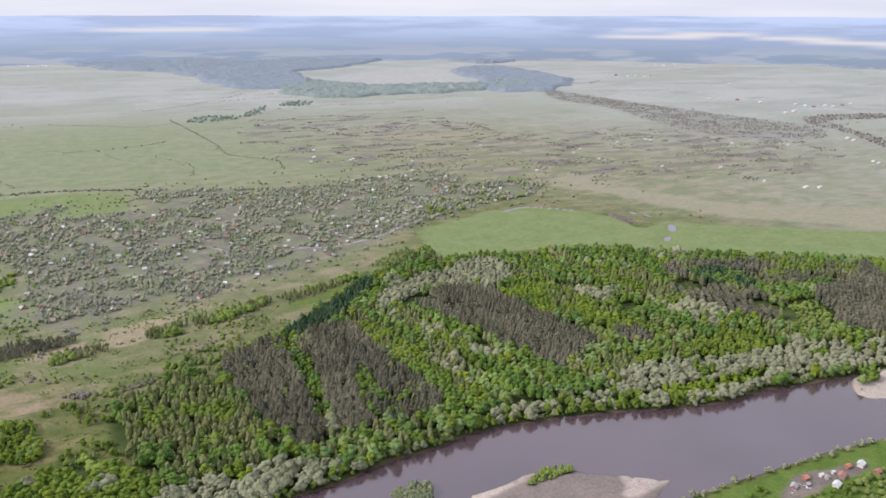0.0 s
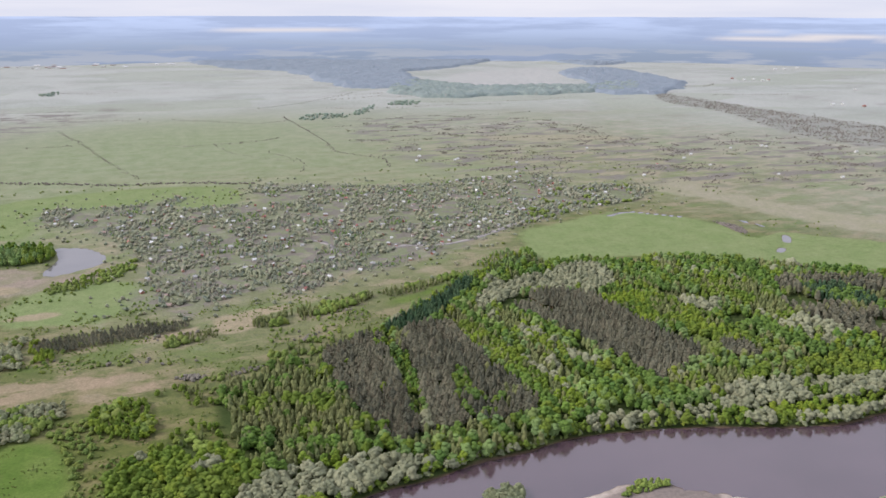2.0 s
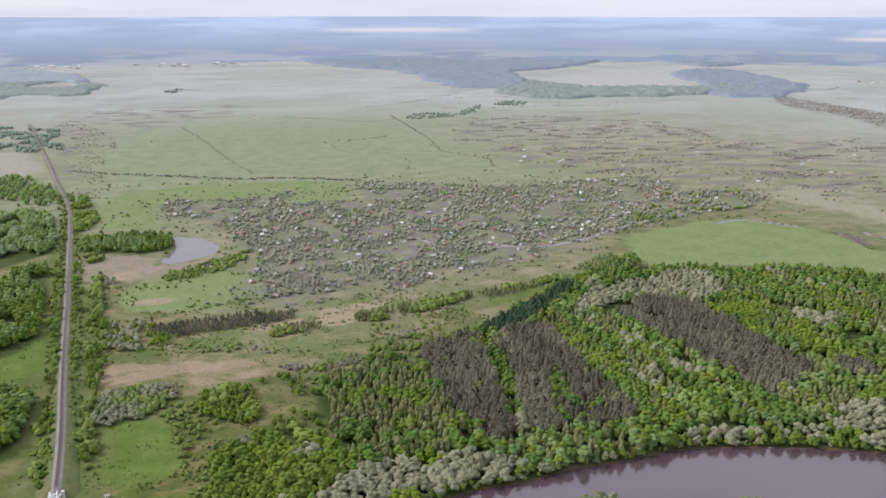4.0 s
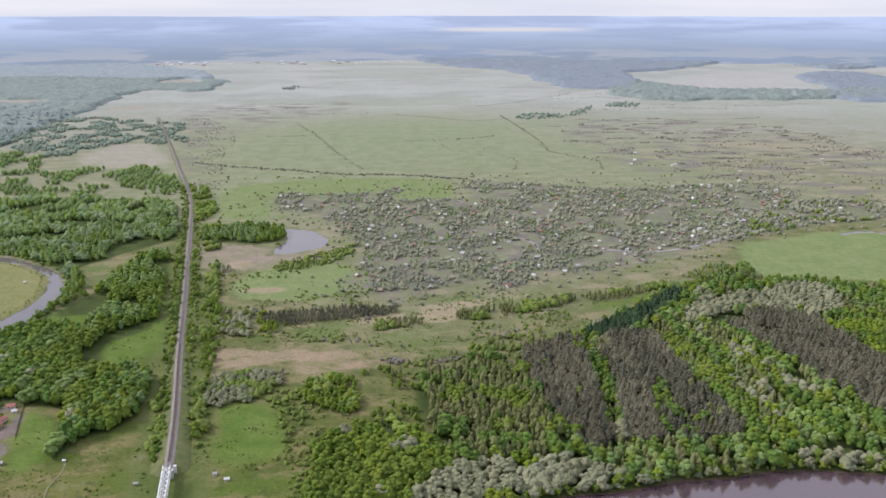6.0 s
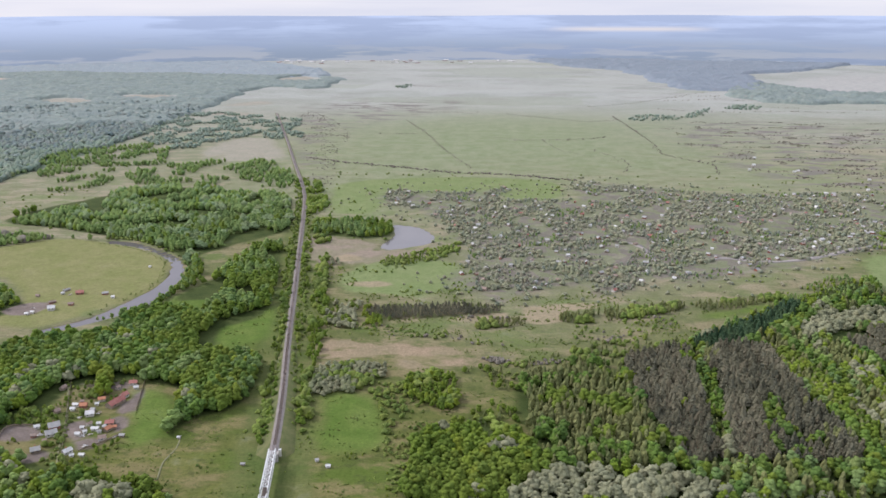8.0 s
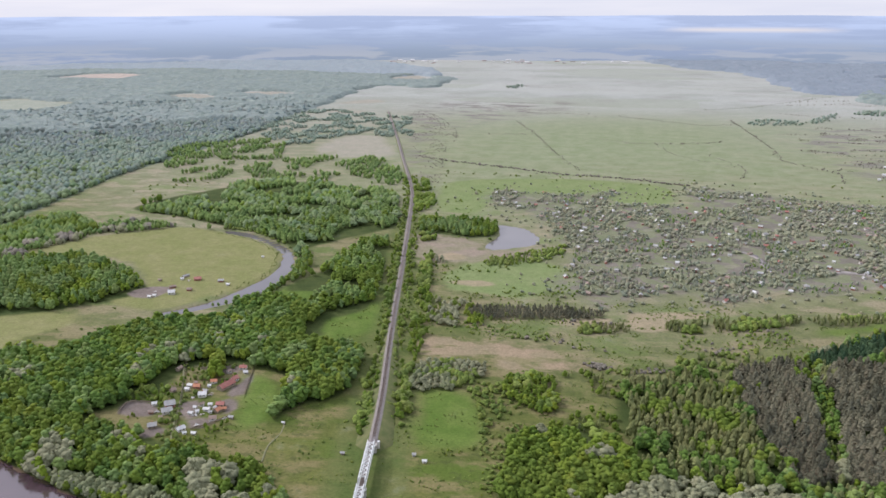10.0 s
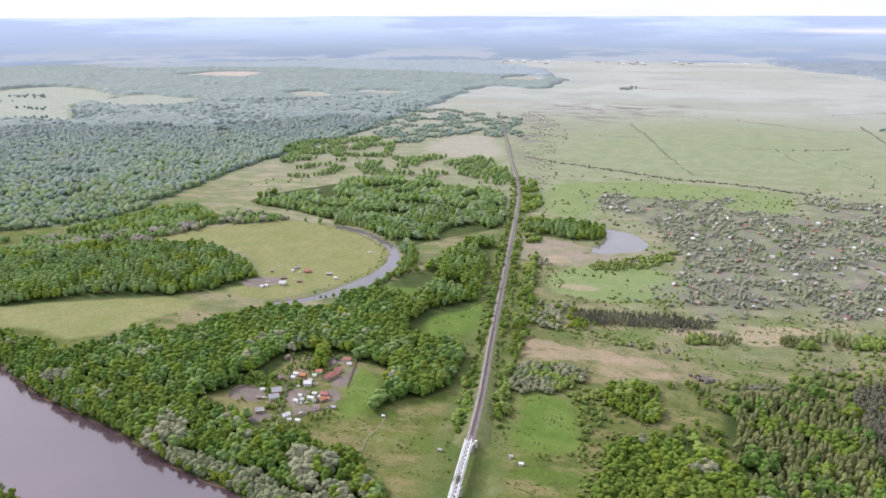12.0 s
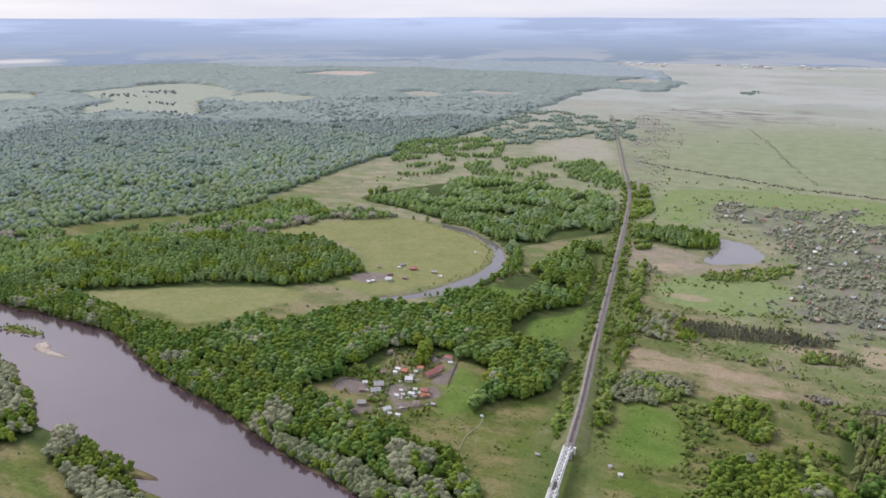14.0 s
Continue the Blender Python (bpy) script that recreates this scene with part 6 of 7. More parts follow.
WOOD_FOOT = np.array((0.0, 330.0))
for kind, lists in spots.items():
    p = np.concatenate(lists)
    leaf, bark, thing_name, label = KINDS[kind]
    form = FORM.get(kind, kind)
    dist = np.hypot(p[:, 0] - WOOD_FOOT[0], p[:, 1] - WOOD_FOOT[1])
    p = p[np.argsort(dist)]
    dist = np.sort(dist)
    single = min(len(p), 165 if kind not in ("orchard", "spruce", "scrub", "midoak", "hazy", "oakmid", "oakfar", "oakrim", "lime", "osier") else 50)
    # trees that can be told apart, each with trunk and crown
    models = []
    for _ in range(4):
        root = tagged(new(thing_name), label, "bush" if kind == "bush" else "tree", group=thing_name.replace("_", " ") + "s of the plain")
        tv, tf = trunk(form, 7)
        cv, cf = crown(form, *((8, 18) if form not in ("pine", "spruce") else (5, 8)))
        for part_name, v, f, m in (("trunk", tv, tf, bark), ("crown", cv, cf, leaf)):
            ob = new(part_name, mesh_from(part_name, v, f, m, part_name == "crown" and form in ("pine", "spruce", "birch")))
            ob.parent = root
        models.append(root)
    own = tints(p[:single, 0], p[:single, 1])
    for i in range(single):
        x, y, h = p[i]
        model = models[i % 4]
        m = pose(x, y, -0.15, 0, 0, rng.uniform(0, 360))
        if i < 4:
            model.matrix_basis = m
            ob = model
        else:
            ob = copy_thing(model, m)
        w = h * rng.uniform(0.9, 1.35)
        ob.scale = (w, w, h)
        for piece in ob.children:
            piece.color = (float(own[i]), 0, 0, 1)
    # the rest of the woods
    rest, rd = p[single:], dist[single:]
    for lo, hi, boughs, tufts in ((0, 230, 7, 7), (230, 480, 5, 2), (480, 760, 3, 0), (760, 9000, 1, 0)):
        k = (rd >= lo) & (rd < hi)
        if not k.any():
            continue
        if form == "bush":
            boughs, tufts = (4, 2) if lo < 230 else (2, 0) if lo < 480 else (1, 0)
        if form == "willow" and lo < 480:
            boughs, tufts = boughs + 2, tufts + 6
        if form in ("pine", "spruce"):
            boughs, tufts = (4, 2) if lo < 230 else (3, 0) if lo < 480 else (2, 0)
        protos = [crown(form, boughs, tufts) for _ in range(10)]
        v, f, own = merged(protos, rest[k, 0], rest[k, 1], rest[k, 2])
        wood_name = thing_name.replace("_tree", "").replace("_bush", "") + "_wood"
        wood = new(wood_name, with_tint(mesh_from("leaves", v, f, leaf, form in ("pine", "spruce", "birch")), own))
        wood.color = (0, 0, 0, 1)
        tagged(wood, label.split(" tree")[0].split(" bush")[0] + " woodland on the plain", "woodland", kind="stuff")
        if kind == "pine":
            tv, tf = tube([(0, 0, -0.03), (0, 0, 0.8)], [0.03, 0.012], 3)
            v, f, own = merged([(tv, tf)], rest[k, 0], rest[k, 1], rest[k, 2])
            tagged(new("pine_trunks", mesh_from("trunks", v, f, M_PINEBARK, False)), "reddish bare trunks of the planted pines", "trunks", kind="stuff")


def canopy(outline, cell, spread, height, material, name, label, holes=(), margin=30.0):
    """Distant woodland: one roof of rounded crowns, each with its own height and tint, that ends steeply at its edge."""
    p = smooth(outline, step=40)
    lo, hi = p.min(0), p.max(0)
    xs, ys = np.arange(lo[0] - 40, hi[0] + 40, cell), np.arange(lo[1] - 40, hi[1] + 40, cell)
    X, Y = [v.ravel() for v in np.meshgrid(xs, ys)]
    near = np.hypot(X, Y) < 4430 + 3 * cell
    d = np.full(X.shape, -200.0)
    d[near] = inside(p, X[near], Y[near], 200.0)
    for q in holes:
        d = np.minimum(d, -inside(smooth(q), X, Y, 200.0) - margin)
    d += 14 * np.sin(X / 47.0 + 1.3 * np.sin(Y / 61.0)) + 9 * np.sin(Y / 29.0 + 1.7 * np.sin(X / 23.0))
    # crown centres on a shaken grid; every vertex belongs to the nearest
    ci, cj = np.floor(X / spread).astype(int), np.floor(Y / spread).astype(int)
    best, pick = np.full(X.shape, 1e9), np.zeros(X.shape)
    for di in (-1, 0, 1):
        for dj in (-1, 0, 1):
            a, b = ci + di, cj + dj
            h1 = np.modf(np.abs(np.sin(a * 127.1 + b * 311.7) * 43758.5453))[0]
            h2 = np.modf(np.abs(np.sin(a * 269.5 + b * 183.3) * 24634.6345))[0]
            h3 = np.modf(np.abs(np.sin(a * 71.7 + b * 97.3) * 15731.743))[0]
            r = np.hypot(X - (a + 0.15 + 0.7 * h1) * spread, Y - (b + 0.15 + 0.7 * h2) * spread)
            m = r < best
            best, pick = np.where(m, r, best), np.where(m, h3, pick)
    dome = np.sqrt(np.clip(1 - (best / (spread * 0.72)) ** 2, 0.0, 1))
    swell = 1 + 0.16 * np.sin(X / 83.0 + 2 * np.sin(Y / 140.0)) + 0.12 * np.sin(Y / 57.0 + 1.5 * np.sin(X / 95.0))
    Z = np.where(d > 0, height * swell * (0.12 + 0.62 * dome + 0.45 * pick) * np.clip(0.45 + d / 25, 0, 1), -2.0)
    w = len(xs)
    a = (np.arange(len(ys) - 1)[:, None] * w + np.arange(w - 1)[None, :]).ravel()
    quads = np.stack([a, a + 1, a + w + 1, a + w], -1)
    live = (d[quads] > 0).any(1) & (np.hypot(X, Y)[quads].max(1) < 4430)
    ids, back = np.unique(quads[live], return_inverse=True)
    quads = back.reshape(-1, 4)
    me = mesh_from(name, np.stack([X, Y, Z], -1)[ids], quads, material, False)
    wood = tagged(new(name, with_tint(me, pick[ids])), label, "woodland", kind="stuff")
    wood.color = (0, 0, 0, 1)


# forest roofs with painted haze, paler and bluer farther out
canopy(WOOD_WEST_FAR, 9.0, 15.0, 10.0, M_WESTFAR, "far_wood", "wide forest beyond the oak wood, blue-green with painted haze", [CLEARING_FAR, CLEARING_TAIL, CLEARING_WEST, QUARRY, CLEARING_SLIT, CLEARING_GAP, FIELD_END], 10.0)
canopy(WOOD_HORIZON, 13.0, 22.0, 10.0, M_HORIZON, "far_wood", "far forest to the horizon, painted pale blue for haze", [QUARRY, FIELD_END], 10.0)
# these woods wear the blue-grey haze colour
canopy(GREY_WOOD, 16.0, 26.0, 13.0, M_HAZEWOOD, "grey_wood", "forest far across the plain with blue-grey haze painted in")
canopy(GREY_PATCH, 12.0, 22.0, 12.0, M_HAZEWOOD, "grey_wood", "wood far across the plain with blue-grey haze painted in")
canopy(GREY_PATCH_FAR, 14.0, 24.0, 12.0, M_HAZEWOOD, "grey_wood", "wood far across the plain with blue-grey haze painted in")
canopy(GREY_EAST, 14.0, 24.0, 12.0, M_HAZEWOOD, "grey_wood", "wood far across the plain with blue-grey haze painted in")
canopy(GREEN_BELT, 8.0, 16.0, 12.0, M_WESTFAR, "belt_wood", "long belt of green woodland on the plain, haze painted in")


# ---- built things ----
def part(name, bm, material, parent, label=""):
    me = bpy.data.meshes.new(name)
    bm.to_mesh(me)
    bm.free()
    me.materials.append(material)
    ob = new(name, me)
    ob.parent = parent
    return tagged(ob, label)


def box(bm, x0, x1, y0, y1, z0, z1):
    v = [bm.verts.new((x, y, z)) for z in (z0, z1) for x, y in ((x0, y0), (x1, y0), (x1, y1), (x0, y1))]
    for f in ((0, 3, 2, 1), (4, 5, 6, 7), (0, 1, 5, 4), (1, 2, 6, 5), (2, 3, 7, 6), (3, 0, 4, 7)):
        bm.faces.new([v[i] for i in f])
    return bm


def bar(bm, a, b, w, d=None):
    """A straight square member from a to b."""
    a, b = Vector(a), Vector(b)
    d = d or w
    t = (b - a).normalized()
    side = t.cross(Vector((0, 0, 1)))
    side = Vector((1, 0, 0)) if side.length < 0.01 else side.normalized()
    up = side.cross(t)
    v = [bm.verts.new(p + side * (sx * w / 2) + up * (sy * d / 2)) for p in (a, b) for sx, sy in ((-1, -1), (1, -1), (1, 1), (-1, 1))]
    for f in ((3, 2, 1, 0), (4, 5, 6, 7), (0, 1, 5, 4), (1, 2, 6, 5), (2, 3, 7, 6), (3, 0, 4, 7)):
        bm.faces.new([v[i] for i in f])
    return bm


def ribbon(name, line, wide, material, label, z=0.25, category="road", wobble=0.3):
    c = smooth(line, False, 6.0)
    t = np.gradient(c, axis=0)
    nrm = np.stack([-t[:, 1], t[:, 0]], -1) / np.linalg.norm(t, axis=1)[:, None]
    k = len(c)
    w = wide / 2 * (1 + wobble * rng.uniform(-1, 1, (k, 1)))
    top = np.concatenate([c + nrm * w, c - nrm * w])
    v = np.concatenate([np.column_stack([top, np.full(2 * k, z)]), np.column_stack([top, np.full(2 * k, -0.4)])])
    q = []
    for i in range(k - 1):
        q += [(i + 1, i, k + i, k + i + 1), (i, i + 1, 2 * k + i + 1, 2 * k + i), (k + i + 1, k + i, 3 * k + i, 3 * k + i + 1)]
    return tagged(new(name, mesh_from(name, v, q, material, False)), label, category, kind="structure")


ribbon("road", LANE_DACHAS, 7, M_ROAD, "worn grey lane curving through the garden plots")
ribbon("road", ROAD_DACHAS, 7, M_ROAD, "worn grey road along the edge of the plots")
ribbon("path", LANE_VILLAGE, 1.6, M_PATH, "narrow trodden lane through the hamlet", category="path")
ribbon("path", TRACK_FIELD, 0.9, M_PATH, "faint trodden path over the meadow", category="path")

WALLS = (M_WALL_PALE, M_WALL_WOOD, M_WALL_BRICK)


def house(x, y, length, width, turn, roof_key, detail=True):
    """A gabled house: walls, overhanging roof, and where it stands near enough door, windows and chimney."""
    tall = min(3.0, 1.3 + 0.2 * width)
    rise = width * 0.34
    root = new("house" if length > 4.5 else "shed")
    root.matrix_basis = pose(x, y, 0, 0, 0, turn)
    wall_i = int(rng.integers(0, 3)) if roof_key != "w" else 0
    wall_word = ("pale limewashed", "weathered board", "red brick")[wall_i]
    tagged(root, f"{'house' if length > 4.5 else 'small shed'} with {wall_word} walls and {ROOF_WORDS[roof_key]} roof", "house" if length > 4.5 else "shed", group="houses of the plain")
    bm = bmesh.new()
    a, b = length / 2, width / 2
    lo = [bm.verts.new((px, py, -0.3)) for px, py in ((-a, -b), (a, -b), (a, b), (-a, b))]
    hi = [bm.verts.new((px, py, tall)) for px, py in ((-a, -b), (a, -b), (a, b), (-a, b))]
    g0, g1 = bm.verts.new((-a, 0, tall + rise)), bm.verts.new((a, 0, tall + rise))
    for f in ((lo[0], lo[1], hi[1], hi[0]), (lo[2], lo[3], hi[3], hi[2]), (lo[1], lo[2], hi[2], g1, hi[1]), (lo[3], lo[0], hi[0], g0, hi[3])):
        bm.faces.new(f)
    part("wall", bm, WALLS[wall_i], root)
    bm = bmesh.new()
    o, e, th = 0.45, 0.4, 0.16
    drop = rise * o / b
    for s in (-1, 1):
        ring = [(-a - e, 0, tall + rise), (a + e, 0, tall + rise), (a + e, s * (b + o), tall - drop), (-a - e, s * (b + o), tall - drop)]
        top = [bm.verts.new((px, py, pz + th)) for px, py, pz in ring]
        low = [bm.verts.new((px, py, pz)) for px, py, pz in ring]
        bm.faces.new(top if s < 0 else top[::-1])
        bm.faces.new(low[::-1] if s < 0 else low)
        for i in range(4):
            bm.faces.new((top[i], top[(i + 1) % 4], low[(i + 1) % 4], low[i]))
    part("roof", bm, ROOFS[roof_key], root, ROOF_WORDS[roof_key] + " roof")
    if not detail:
        return root
    for s in (-1, 1):
        n = 2 if length > 4.5 else 1
        for i in range(n):
            wx = (i - (n - 1) / 2) * length * 0.5
            part("window", box(bmesh.new(), wx - 0.45, wx + 0.45, s * b - 0.04, s * b + 0.04, tall * 0.4, tall * 0.8), M_GLASS, root)
    part("door", box(bmesh.new(), a - 0.04, a + 0.04, -0.45, 0.45, 0, min(2.0, tall - 0.2)), M_DOOR, root)
    if length > 5.0:
        part("chimney", box(bmesh.new(), -0.3, 0.3, 0.5, 1.1, tall + rise * 0.4, tall + rise + 0.7), M_WALL_BRICK, root, "brick chimney")
    return root


def fence(line):
    """Boards on posts along a boundary."""
    root = tagged(new("fence"), "weathered grey board fence along a garden plot", "fence", group="garden fences")
    c = smooth(line, False, 4.0)
    cum_f = np.append(0, np.cumsum(np.linalg.norm(np.diff(c, axis=0), axis=1)))
    last = None
    for d in np.arange(0, cum_f[-1], 2.8):
        p = Vector((float(np.interp(d, cum_f, c[:, 0])), float(np.interp(d, cum_f, c[:, 1])), 0))
        part("post", bar(bmesh.new(), p + Vector((0, 0, -0.3)), p + Vector((0, 0, 1.5)), 0.16), M_WALL_WOOD, root)
        if last is not None:
            part("panel", bar(bmesh.new(), last + Vector((0, 0, 0.8)), p + Vector((0, 0, 0.8)), 0.06, 1.15), M_WALL_WOOD, root)
        last = p


for line in (FENCE_EAST, FENCE_LANE, FENCE_PLOT, FENCE_SOUTH):
    fence(line)
for h in VILLAGE_HOUSES + FARM_HOUSES + SOUTH_HOUSES:
    house(*h)
for h in HAMLET_HOUSES:
    house(*h, detail=False)
# the garden plots: many small huts
hx, hy = [np.concatenate(v) for v in zip(scatter(DACHAS, 24.0, 0.70, 0.1), scatter(DACHAS_EAST, 24.0, 0.6, 0.1))]
ok = water_depth(hx, hy) < -6
for x, y in zip(hx[ok], hy[ok]):
    big = rng.uniform()
    house(float(x), float(y), 2.6 + 2.8 * big, 2.2 + 1.6 * big, float(rng.uniform(0, 180)), "wggggbbr"[int(rng.integers(0, 8))], detail=False)
# the far town at the foot of the backdrop ring
for i in range(70):
    az = radians(rng.choice([rng.normal(-21, 3.5), rng.normal(-8.5, 4.5)]))
    r = rng.uniform(4150, 4425)
    house(math.sin(az) * r, math.cos(az) * r, rng.uniform(12, 26), rng.uniform(8, 12), rng.uniform(-20, 20), "wwggg"[int(rng.integers(0, 5))], detail=False)


def plank_pile(x, y, turn, count):
    """A loose heap of boards and sheet metal."""
    root = tagged(new("plank_pile"), "loose heap of weathered boards and pale sheet metal in a yard", "pile", group="heaps in the yards")
    root.matrix_basis = pose(x, y, 0.08, 0, 0, turn)
    for i in range(count):
        a, r = rng.uniform(0, 6.28), rng.uniform(0, 1.6)
        long_b, wide_b = rng.uniform(1.4, 3.4), rng.uniform(0.35, 1.1)
        tilt = rng.uniform(-0.9, 0.9)
        z = 0.02 + 0.14 * i
        way_b = Vector((math.cos(tilt), math.sin(tilt), rng.uniform(-0.05, 0.05))) * long_b / 2
        mid_b = Vector((r * math.cos(a), r * math.sin(a), z))
        part("board", bar(bmesh.new(), mid_b - way_b, mid_b + way_b, wide_b, 0.09), (M_WALL_WOOD, ROOFS["w"], ROOFS["g"])[int(rng.integers(0, 3))], root)


for x, y, turn, count in ((357, 259, 20, 8), (352, 256, 70, 7), (365, 257, 10, 6), (362, 261, 40, 6), (385, 259, 30, 6), (-259, 436, 15, 7), (-254, 438, 60, 6), (-263, 466, 0, 5),
                          (-272, 459, 30, 5), (-251, 424, 80, 5), (-287, 436, 10, 5), (-238, 437, 25, 5), (-401, 690, 30, 6), (-418, 655, 0, 5)):
    plank_pile(x, y, turn, count)


# ---- railway ----
def rail_height(y):
    return float(np.interp(y, (430, 600, 740, 900), (6.0, 2.6, 1.6, 1.4)))


line = smooth(RAIL, False, 14.0)
ABUTMENT = np.array(RAIL[1], float)
line = line[line[:, 1] > ABUTMENT[1] + 1.0]
t_way = np.gradient(line, axis=0)
t_way /= np.linalg.norm(t_way, axis=1)[:, None]
side_way = np.stack([t_way[:, 1], -t_way[:, 0]], -1)
tops = np.array([rail_height(y) for y in line[:, 1]])
# the bank ends in a cone round the abutment
line = np.concatenate([line[:1] - t_way[:1] * 9.0, line])
t_way, side_way, tops = np.concatenate([t_way[:1], t_way]), np.concatenate([side_way[:1], side_way]), np.append(0.4, tops)


def swept(name, profile, material, label, category):
    """A cross-section of (across, height over the track bed; None: the ground) drawn along the line."""
    k = len(profile)
    v, q = [], []
    for p, s, z in zip(line, side_way, tops):
        if z < 1:
            z = z if profile[0][1] is None else tops[1] - 0.5
        for across, up in profile:
            w = across if up is not None else math.copysign(abs(across) + 1.5 * z, across)
            v.append((p[0] + s[0] * w, p[1] + s[1] * w, -0.3 if up is None else z + up))
    for i in range(len(line) - 1):
        q += [(i * k + j, i * k + j + 1, (i + 1) * k + j + 1, (i + 1) * k + j) for j in range(k - 1)]
    return tagged(new(name, mesh_from(name, v, q, material, False)), label, category, kind="structure")


M_BANK = plain_mat("grassy_bank", (0.070, 0.102, 0.028), (0.165, 0.165, 0.070), 0.16)
swept("embankment", [(-3.0, None), (-3.0, -0.75), (3.0, -0.75), (3.0, None)], M_BANK, "grassy railway embankment running straight across the plain", "embankment")
swept("ballast_shoulder", [(-2.95, -0.95), (-2.7, -0.62), (2.7, -0.62), (2.95, -0.95)], M_GRAVEL, "pale gravel shoulder of the railway line", "ballast")
swept("ballast", [(-1.95, -0.66), (-1.4, -0.3), (1.4, -0.3), (1.95, -0.66)], M_BALLAST, "grey stone ballast of a single track", "ballast")
for s in (-0.72, 0.72):
    swept("rail", [(s - 0.06, -0.25), (s - 0.05, -0.02), (s + 0.05, -0.02), (s + 0.06, -0.25)], M_STEEL, "rusty steel rail of the single track", "rail")
cum = np.append(0, np.cumsum(np.linalg.norm(np.diff(line, axis=0), axis=1)))
bed = tagged(new("sleepers"), "row of weathered timber sleepers under the rails", "sleepers", kind="structure")
sleeper_mesh = bpy.data.meshes.new("sleeper")
bm = box(bmesh.new(), -1.1, 1.1, -0.13, 0.13, -0.32, -0.16)
bm.to_mesh(sleeper_mesh)
bm.free()
sleeper_mesh.materials.append(M_TIMBER)
for i in range(300):
    d = 10.0 + i * 0.62
    px, py = np.interp(d, cum, line[:, 0]), np.interp(d, cum, line[:, 1])
    tx, ty = np.interp(d, cum, t_way[:, 0]), np.interp(d, cum, t_way[:, 1])
    ob = new("sleeper", sleeper_mesh)
    ob.parent = bed
    ob.matrix_basis = pose(px, py, rail_height(py), 0, 0, math.degrees(math.atan2(-tx, ty)))
v, f = [], []
for d in np.arange(10.0 + 300 * 0.62, cum[-1], 0.62):
    p = np.array([np.interp(d, cum, line[:, 0]), np.interp(d, cum, line[:, 1])])
    tx, ty = np.interp(d, cum, t_way[:, 0]), np.interp(d, cum, t_way[:, 1])
    z = rail_height(p[1])
    n = len(v)
    for a, b in ((-1.1, -0.13), (1.1, -0.13), (1.1, 0.13), (-1.1, 0.13)):
        v.append((p[0] + ty * a + tx * b, p[1] - tx * a + ty * b, z - 0.16))
    f.append((n, n + 1, n + 2, n + 3))
far_row = new("sleeper_row", mesh_from("sleeper_row", v, f, M_TIMBER))
far_row.parent = bed
tagged(far_row, kind="stuff")

# ---- the railway bridge: riveted through trusses on piers ----
way = Vector((RAIL[0][0] - RAIL[1][0], RAIL[0][1] - RAIL[1][1], 0)).normalized()
BRIDGE = Matrix.Translation((ABUTMENT[0], ABUTMENT[1], 0)) @ Matrix(((way.y, way.x, 0, 0), (-way.x, way.y, 0, 0), (0, 0, 1, 0), (0, 0, 0, 1)))
DECK, HEAD, HALF, SPAN, BAYS = 5.5, 10.0, 1.95, 46.0, 10


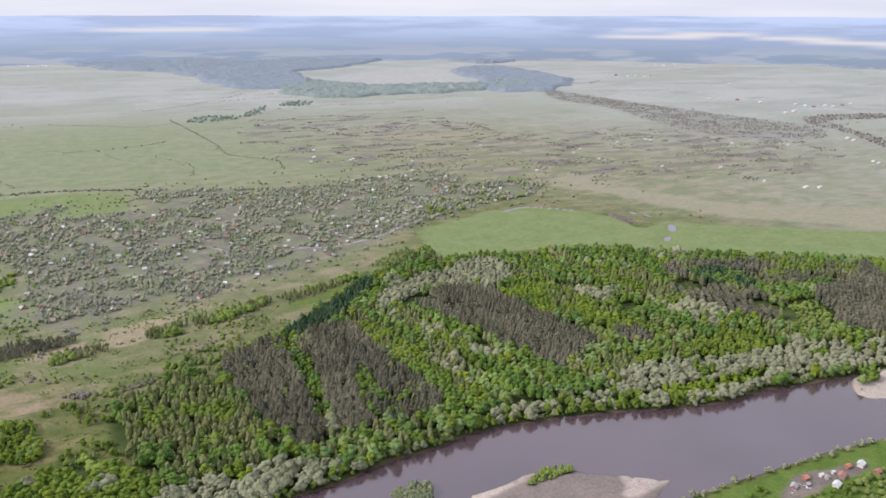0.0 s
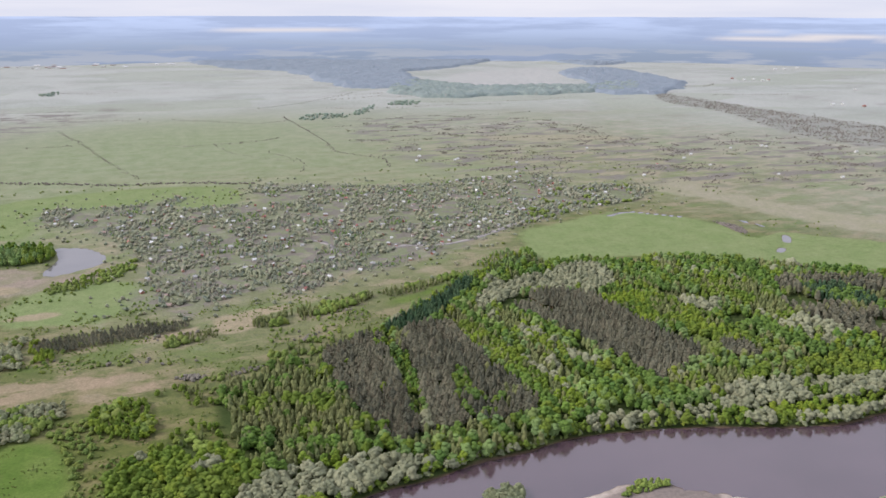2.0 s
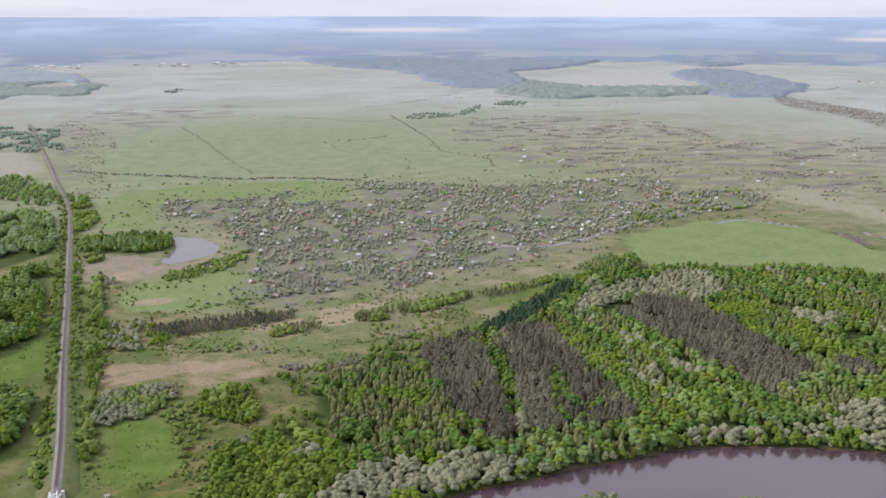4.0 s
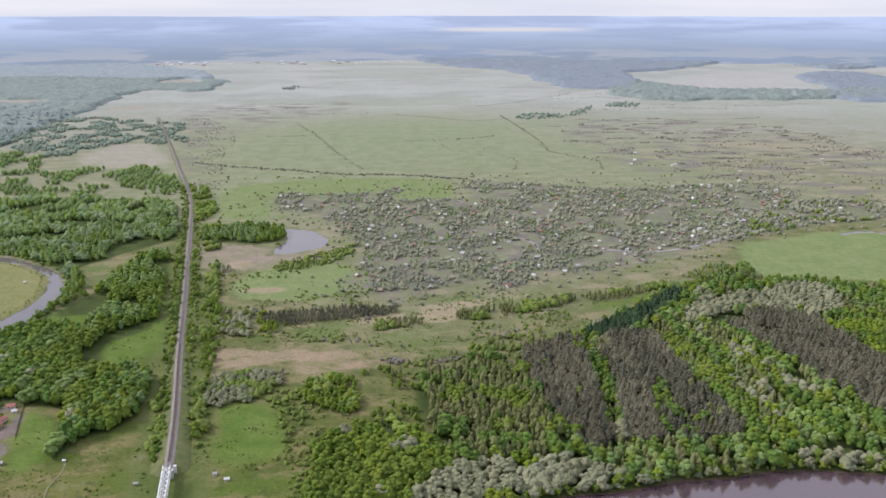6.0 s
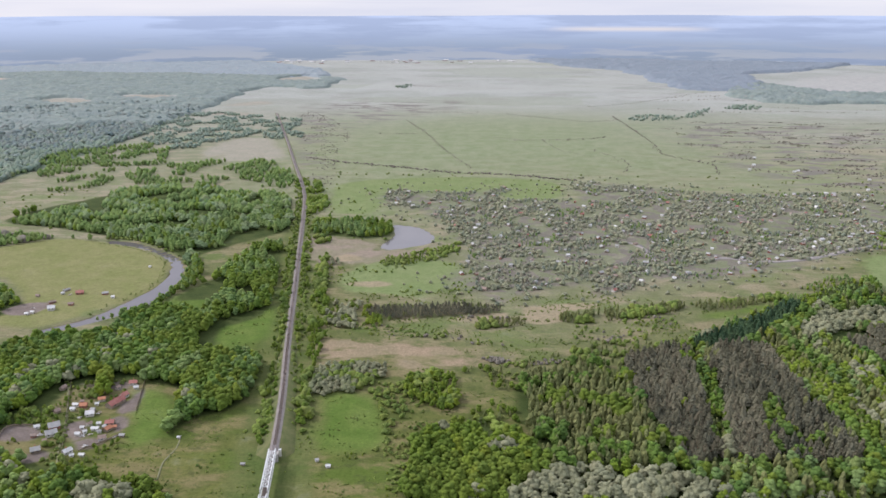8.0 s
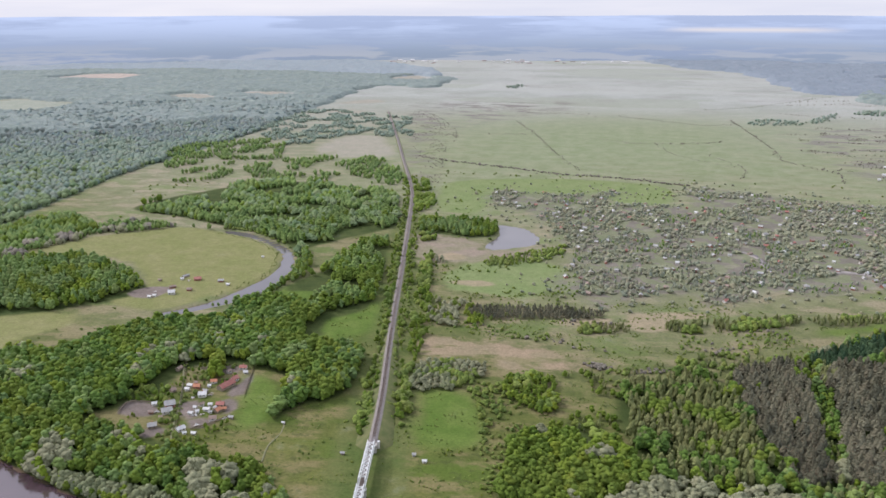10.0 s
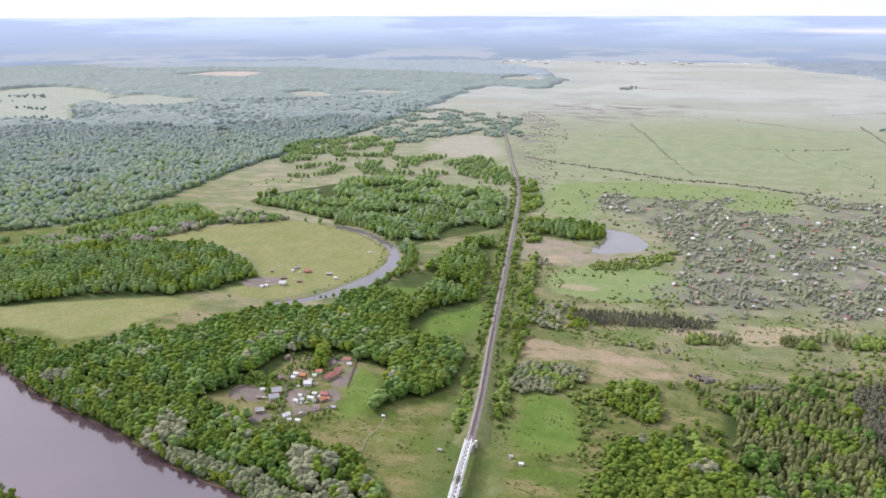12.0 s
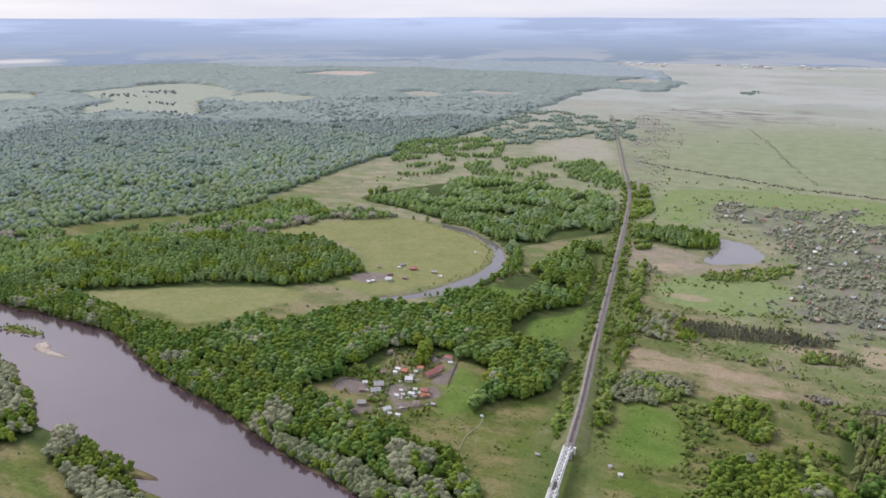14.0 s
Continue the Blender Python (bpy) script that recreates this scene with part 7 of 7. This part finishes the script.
def truss_span(k):
    root = tagged(new("truss_span"), "white-painted riveted steel truss span of a railway bridge", "bridge", group="spans of the railway bridge")
    root.matrix_basis = BRIDGE
    y0 = k * (SPAN + 0.6)
    step = SPAN / BAYS
    for s in (-HALF, HALF):
        part("bottom_chord", bar(bmesh.new(), (s, y0, DECK), (s, y0 + SPAN, DECK), 0.42, 0.6), M_PAINT, root)
        part("top_chord", bar(bmesh.new(), (s, y0 + 0.4 * step, HEAD), (s, y0 + SPAN - 0.4 * step, HEAD), 0.45, 0.5), M_PAINT, root)
        part("end_post", bar(bmesh.new(), (s, y0, DECK), (s, y0 + 0.4 * step, HEAD), 0.36), M_PAINT, root)
        part("end_post", bar(bmesh.new(), (s, y0 + SPAN, DECK), (s, y0 + SPAN - 0.4 * step, HEAD), 0.36), M_PAINT, root)
        for i in range(1, BAYS):
            part("post", bar(bmesh.new(), (s, y0 + i * step, DECK), (s, y0 + i * step, HEAD), 0.3), M_PAINT, root)
        for i in range(1, BAYS - 1):
            up = i < BAYS / 2
            part("diagonal", bar(bmesh.new(), (s, y0 + i * step, HEAD if up else DECK), (s, y0 + (i + 1) * step, DECK if up else HEAD), 0.34), M_PAINT, root)
    for i in range(1, BAYS):
        part("top_strut", bar(bmesh.new(), (-HALF, y0 + i * step, HEAD), (HALF, y0 + i * step, HEAD), 0.36), M_PAINT, root)
        if i < BAYS - 1:
            for s in (-1, 1):
                part("top_brace", bar(bmesh.new(), (-HALF * s, y0 + i * step, HEAD), (HALF * s, y0 + (i + 1) * step, HEAD), 0.28), M_PAINT, root)
    for i in range(BAYS + 1):
        part("cross_beam", bar(bmesh.new(), (-HALF, y0 + i * step, DECK - 0.3), (HALF, y0 + i * step, DECK - 0.3), 0.3, 0.6), M_PAINT, root)
    part("walkway", box(bmesh.new(), -1.45, 1.45, y0, y0 + SPAN, DECK + 0.05, DECK + 0.2), M_TIMBER, root, "dark timber deck")
    for s in (-0.72, 0.72):
        part("rail", bar(bmesh.new(), (s, y0, DECK + 0.42), (s, y0 + SPAN, DECK + 0.42), 0.1, 0.16), M_STEEL, root)
    for i in range(60):
        y = y0 + (i + 0.5) * SPAN / 60
        part("sleeper", box(bmesh.new(), -1.1, 1.1, y - 0.12, y + 0.12, DECK + 0.2, DECK + 0.34), M_TIMBER, root)


def pier(y, first=False):
    root = tagged(new("bridge_abutment" if first else "bridge_pier"), "weathered concrete abutment at the bridge end" if first else "weathered concrete pier under the railway bridge", "pier")
    root.matrix_basis = BRIDGE
    part("shaft", box(bmesh.new(), -2.7, 2.7, y - (2.5 if first else 1.3), y + (0.9 if first else 1.3), -5, DECK - 1.0), M_CONCRETE, root)
    part("cap", box(bmesh.new(), -3.0, 3.0, y - (2.7 if first else 1.6), y + (1.1 if first else 1.6), DECK - 1.0, DECK - 0.4), M_CONCRETE, root)


for k in range(4):
    truss_span(k)
    pier((k + 1) * (SPAN + 0.6) - 0.3)
pier(-0.6, True)
cabin = tagged(new("signal_cabin"), "small white flat-roofed cabin beside the track", "cabin")
cabin.matrix_basis = BRIDGE
part("wall", box(bmesh.new(), -4.6, -3.2, -3.6, -2.1, 2.0, 6.4), M_WALL_PALE, cabin)
part("roof", box(bmesh.new(), -4.75, -3.05, -3.75, -1.95, 6.4, 6.6), ROOFS["w"], cabin, "flat white roof")
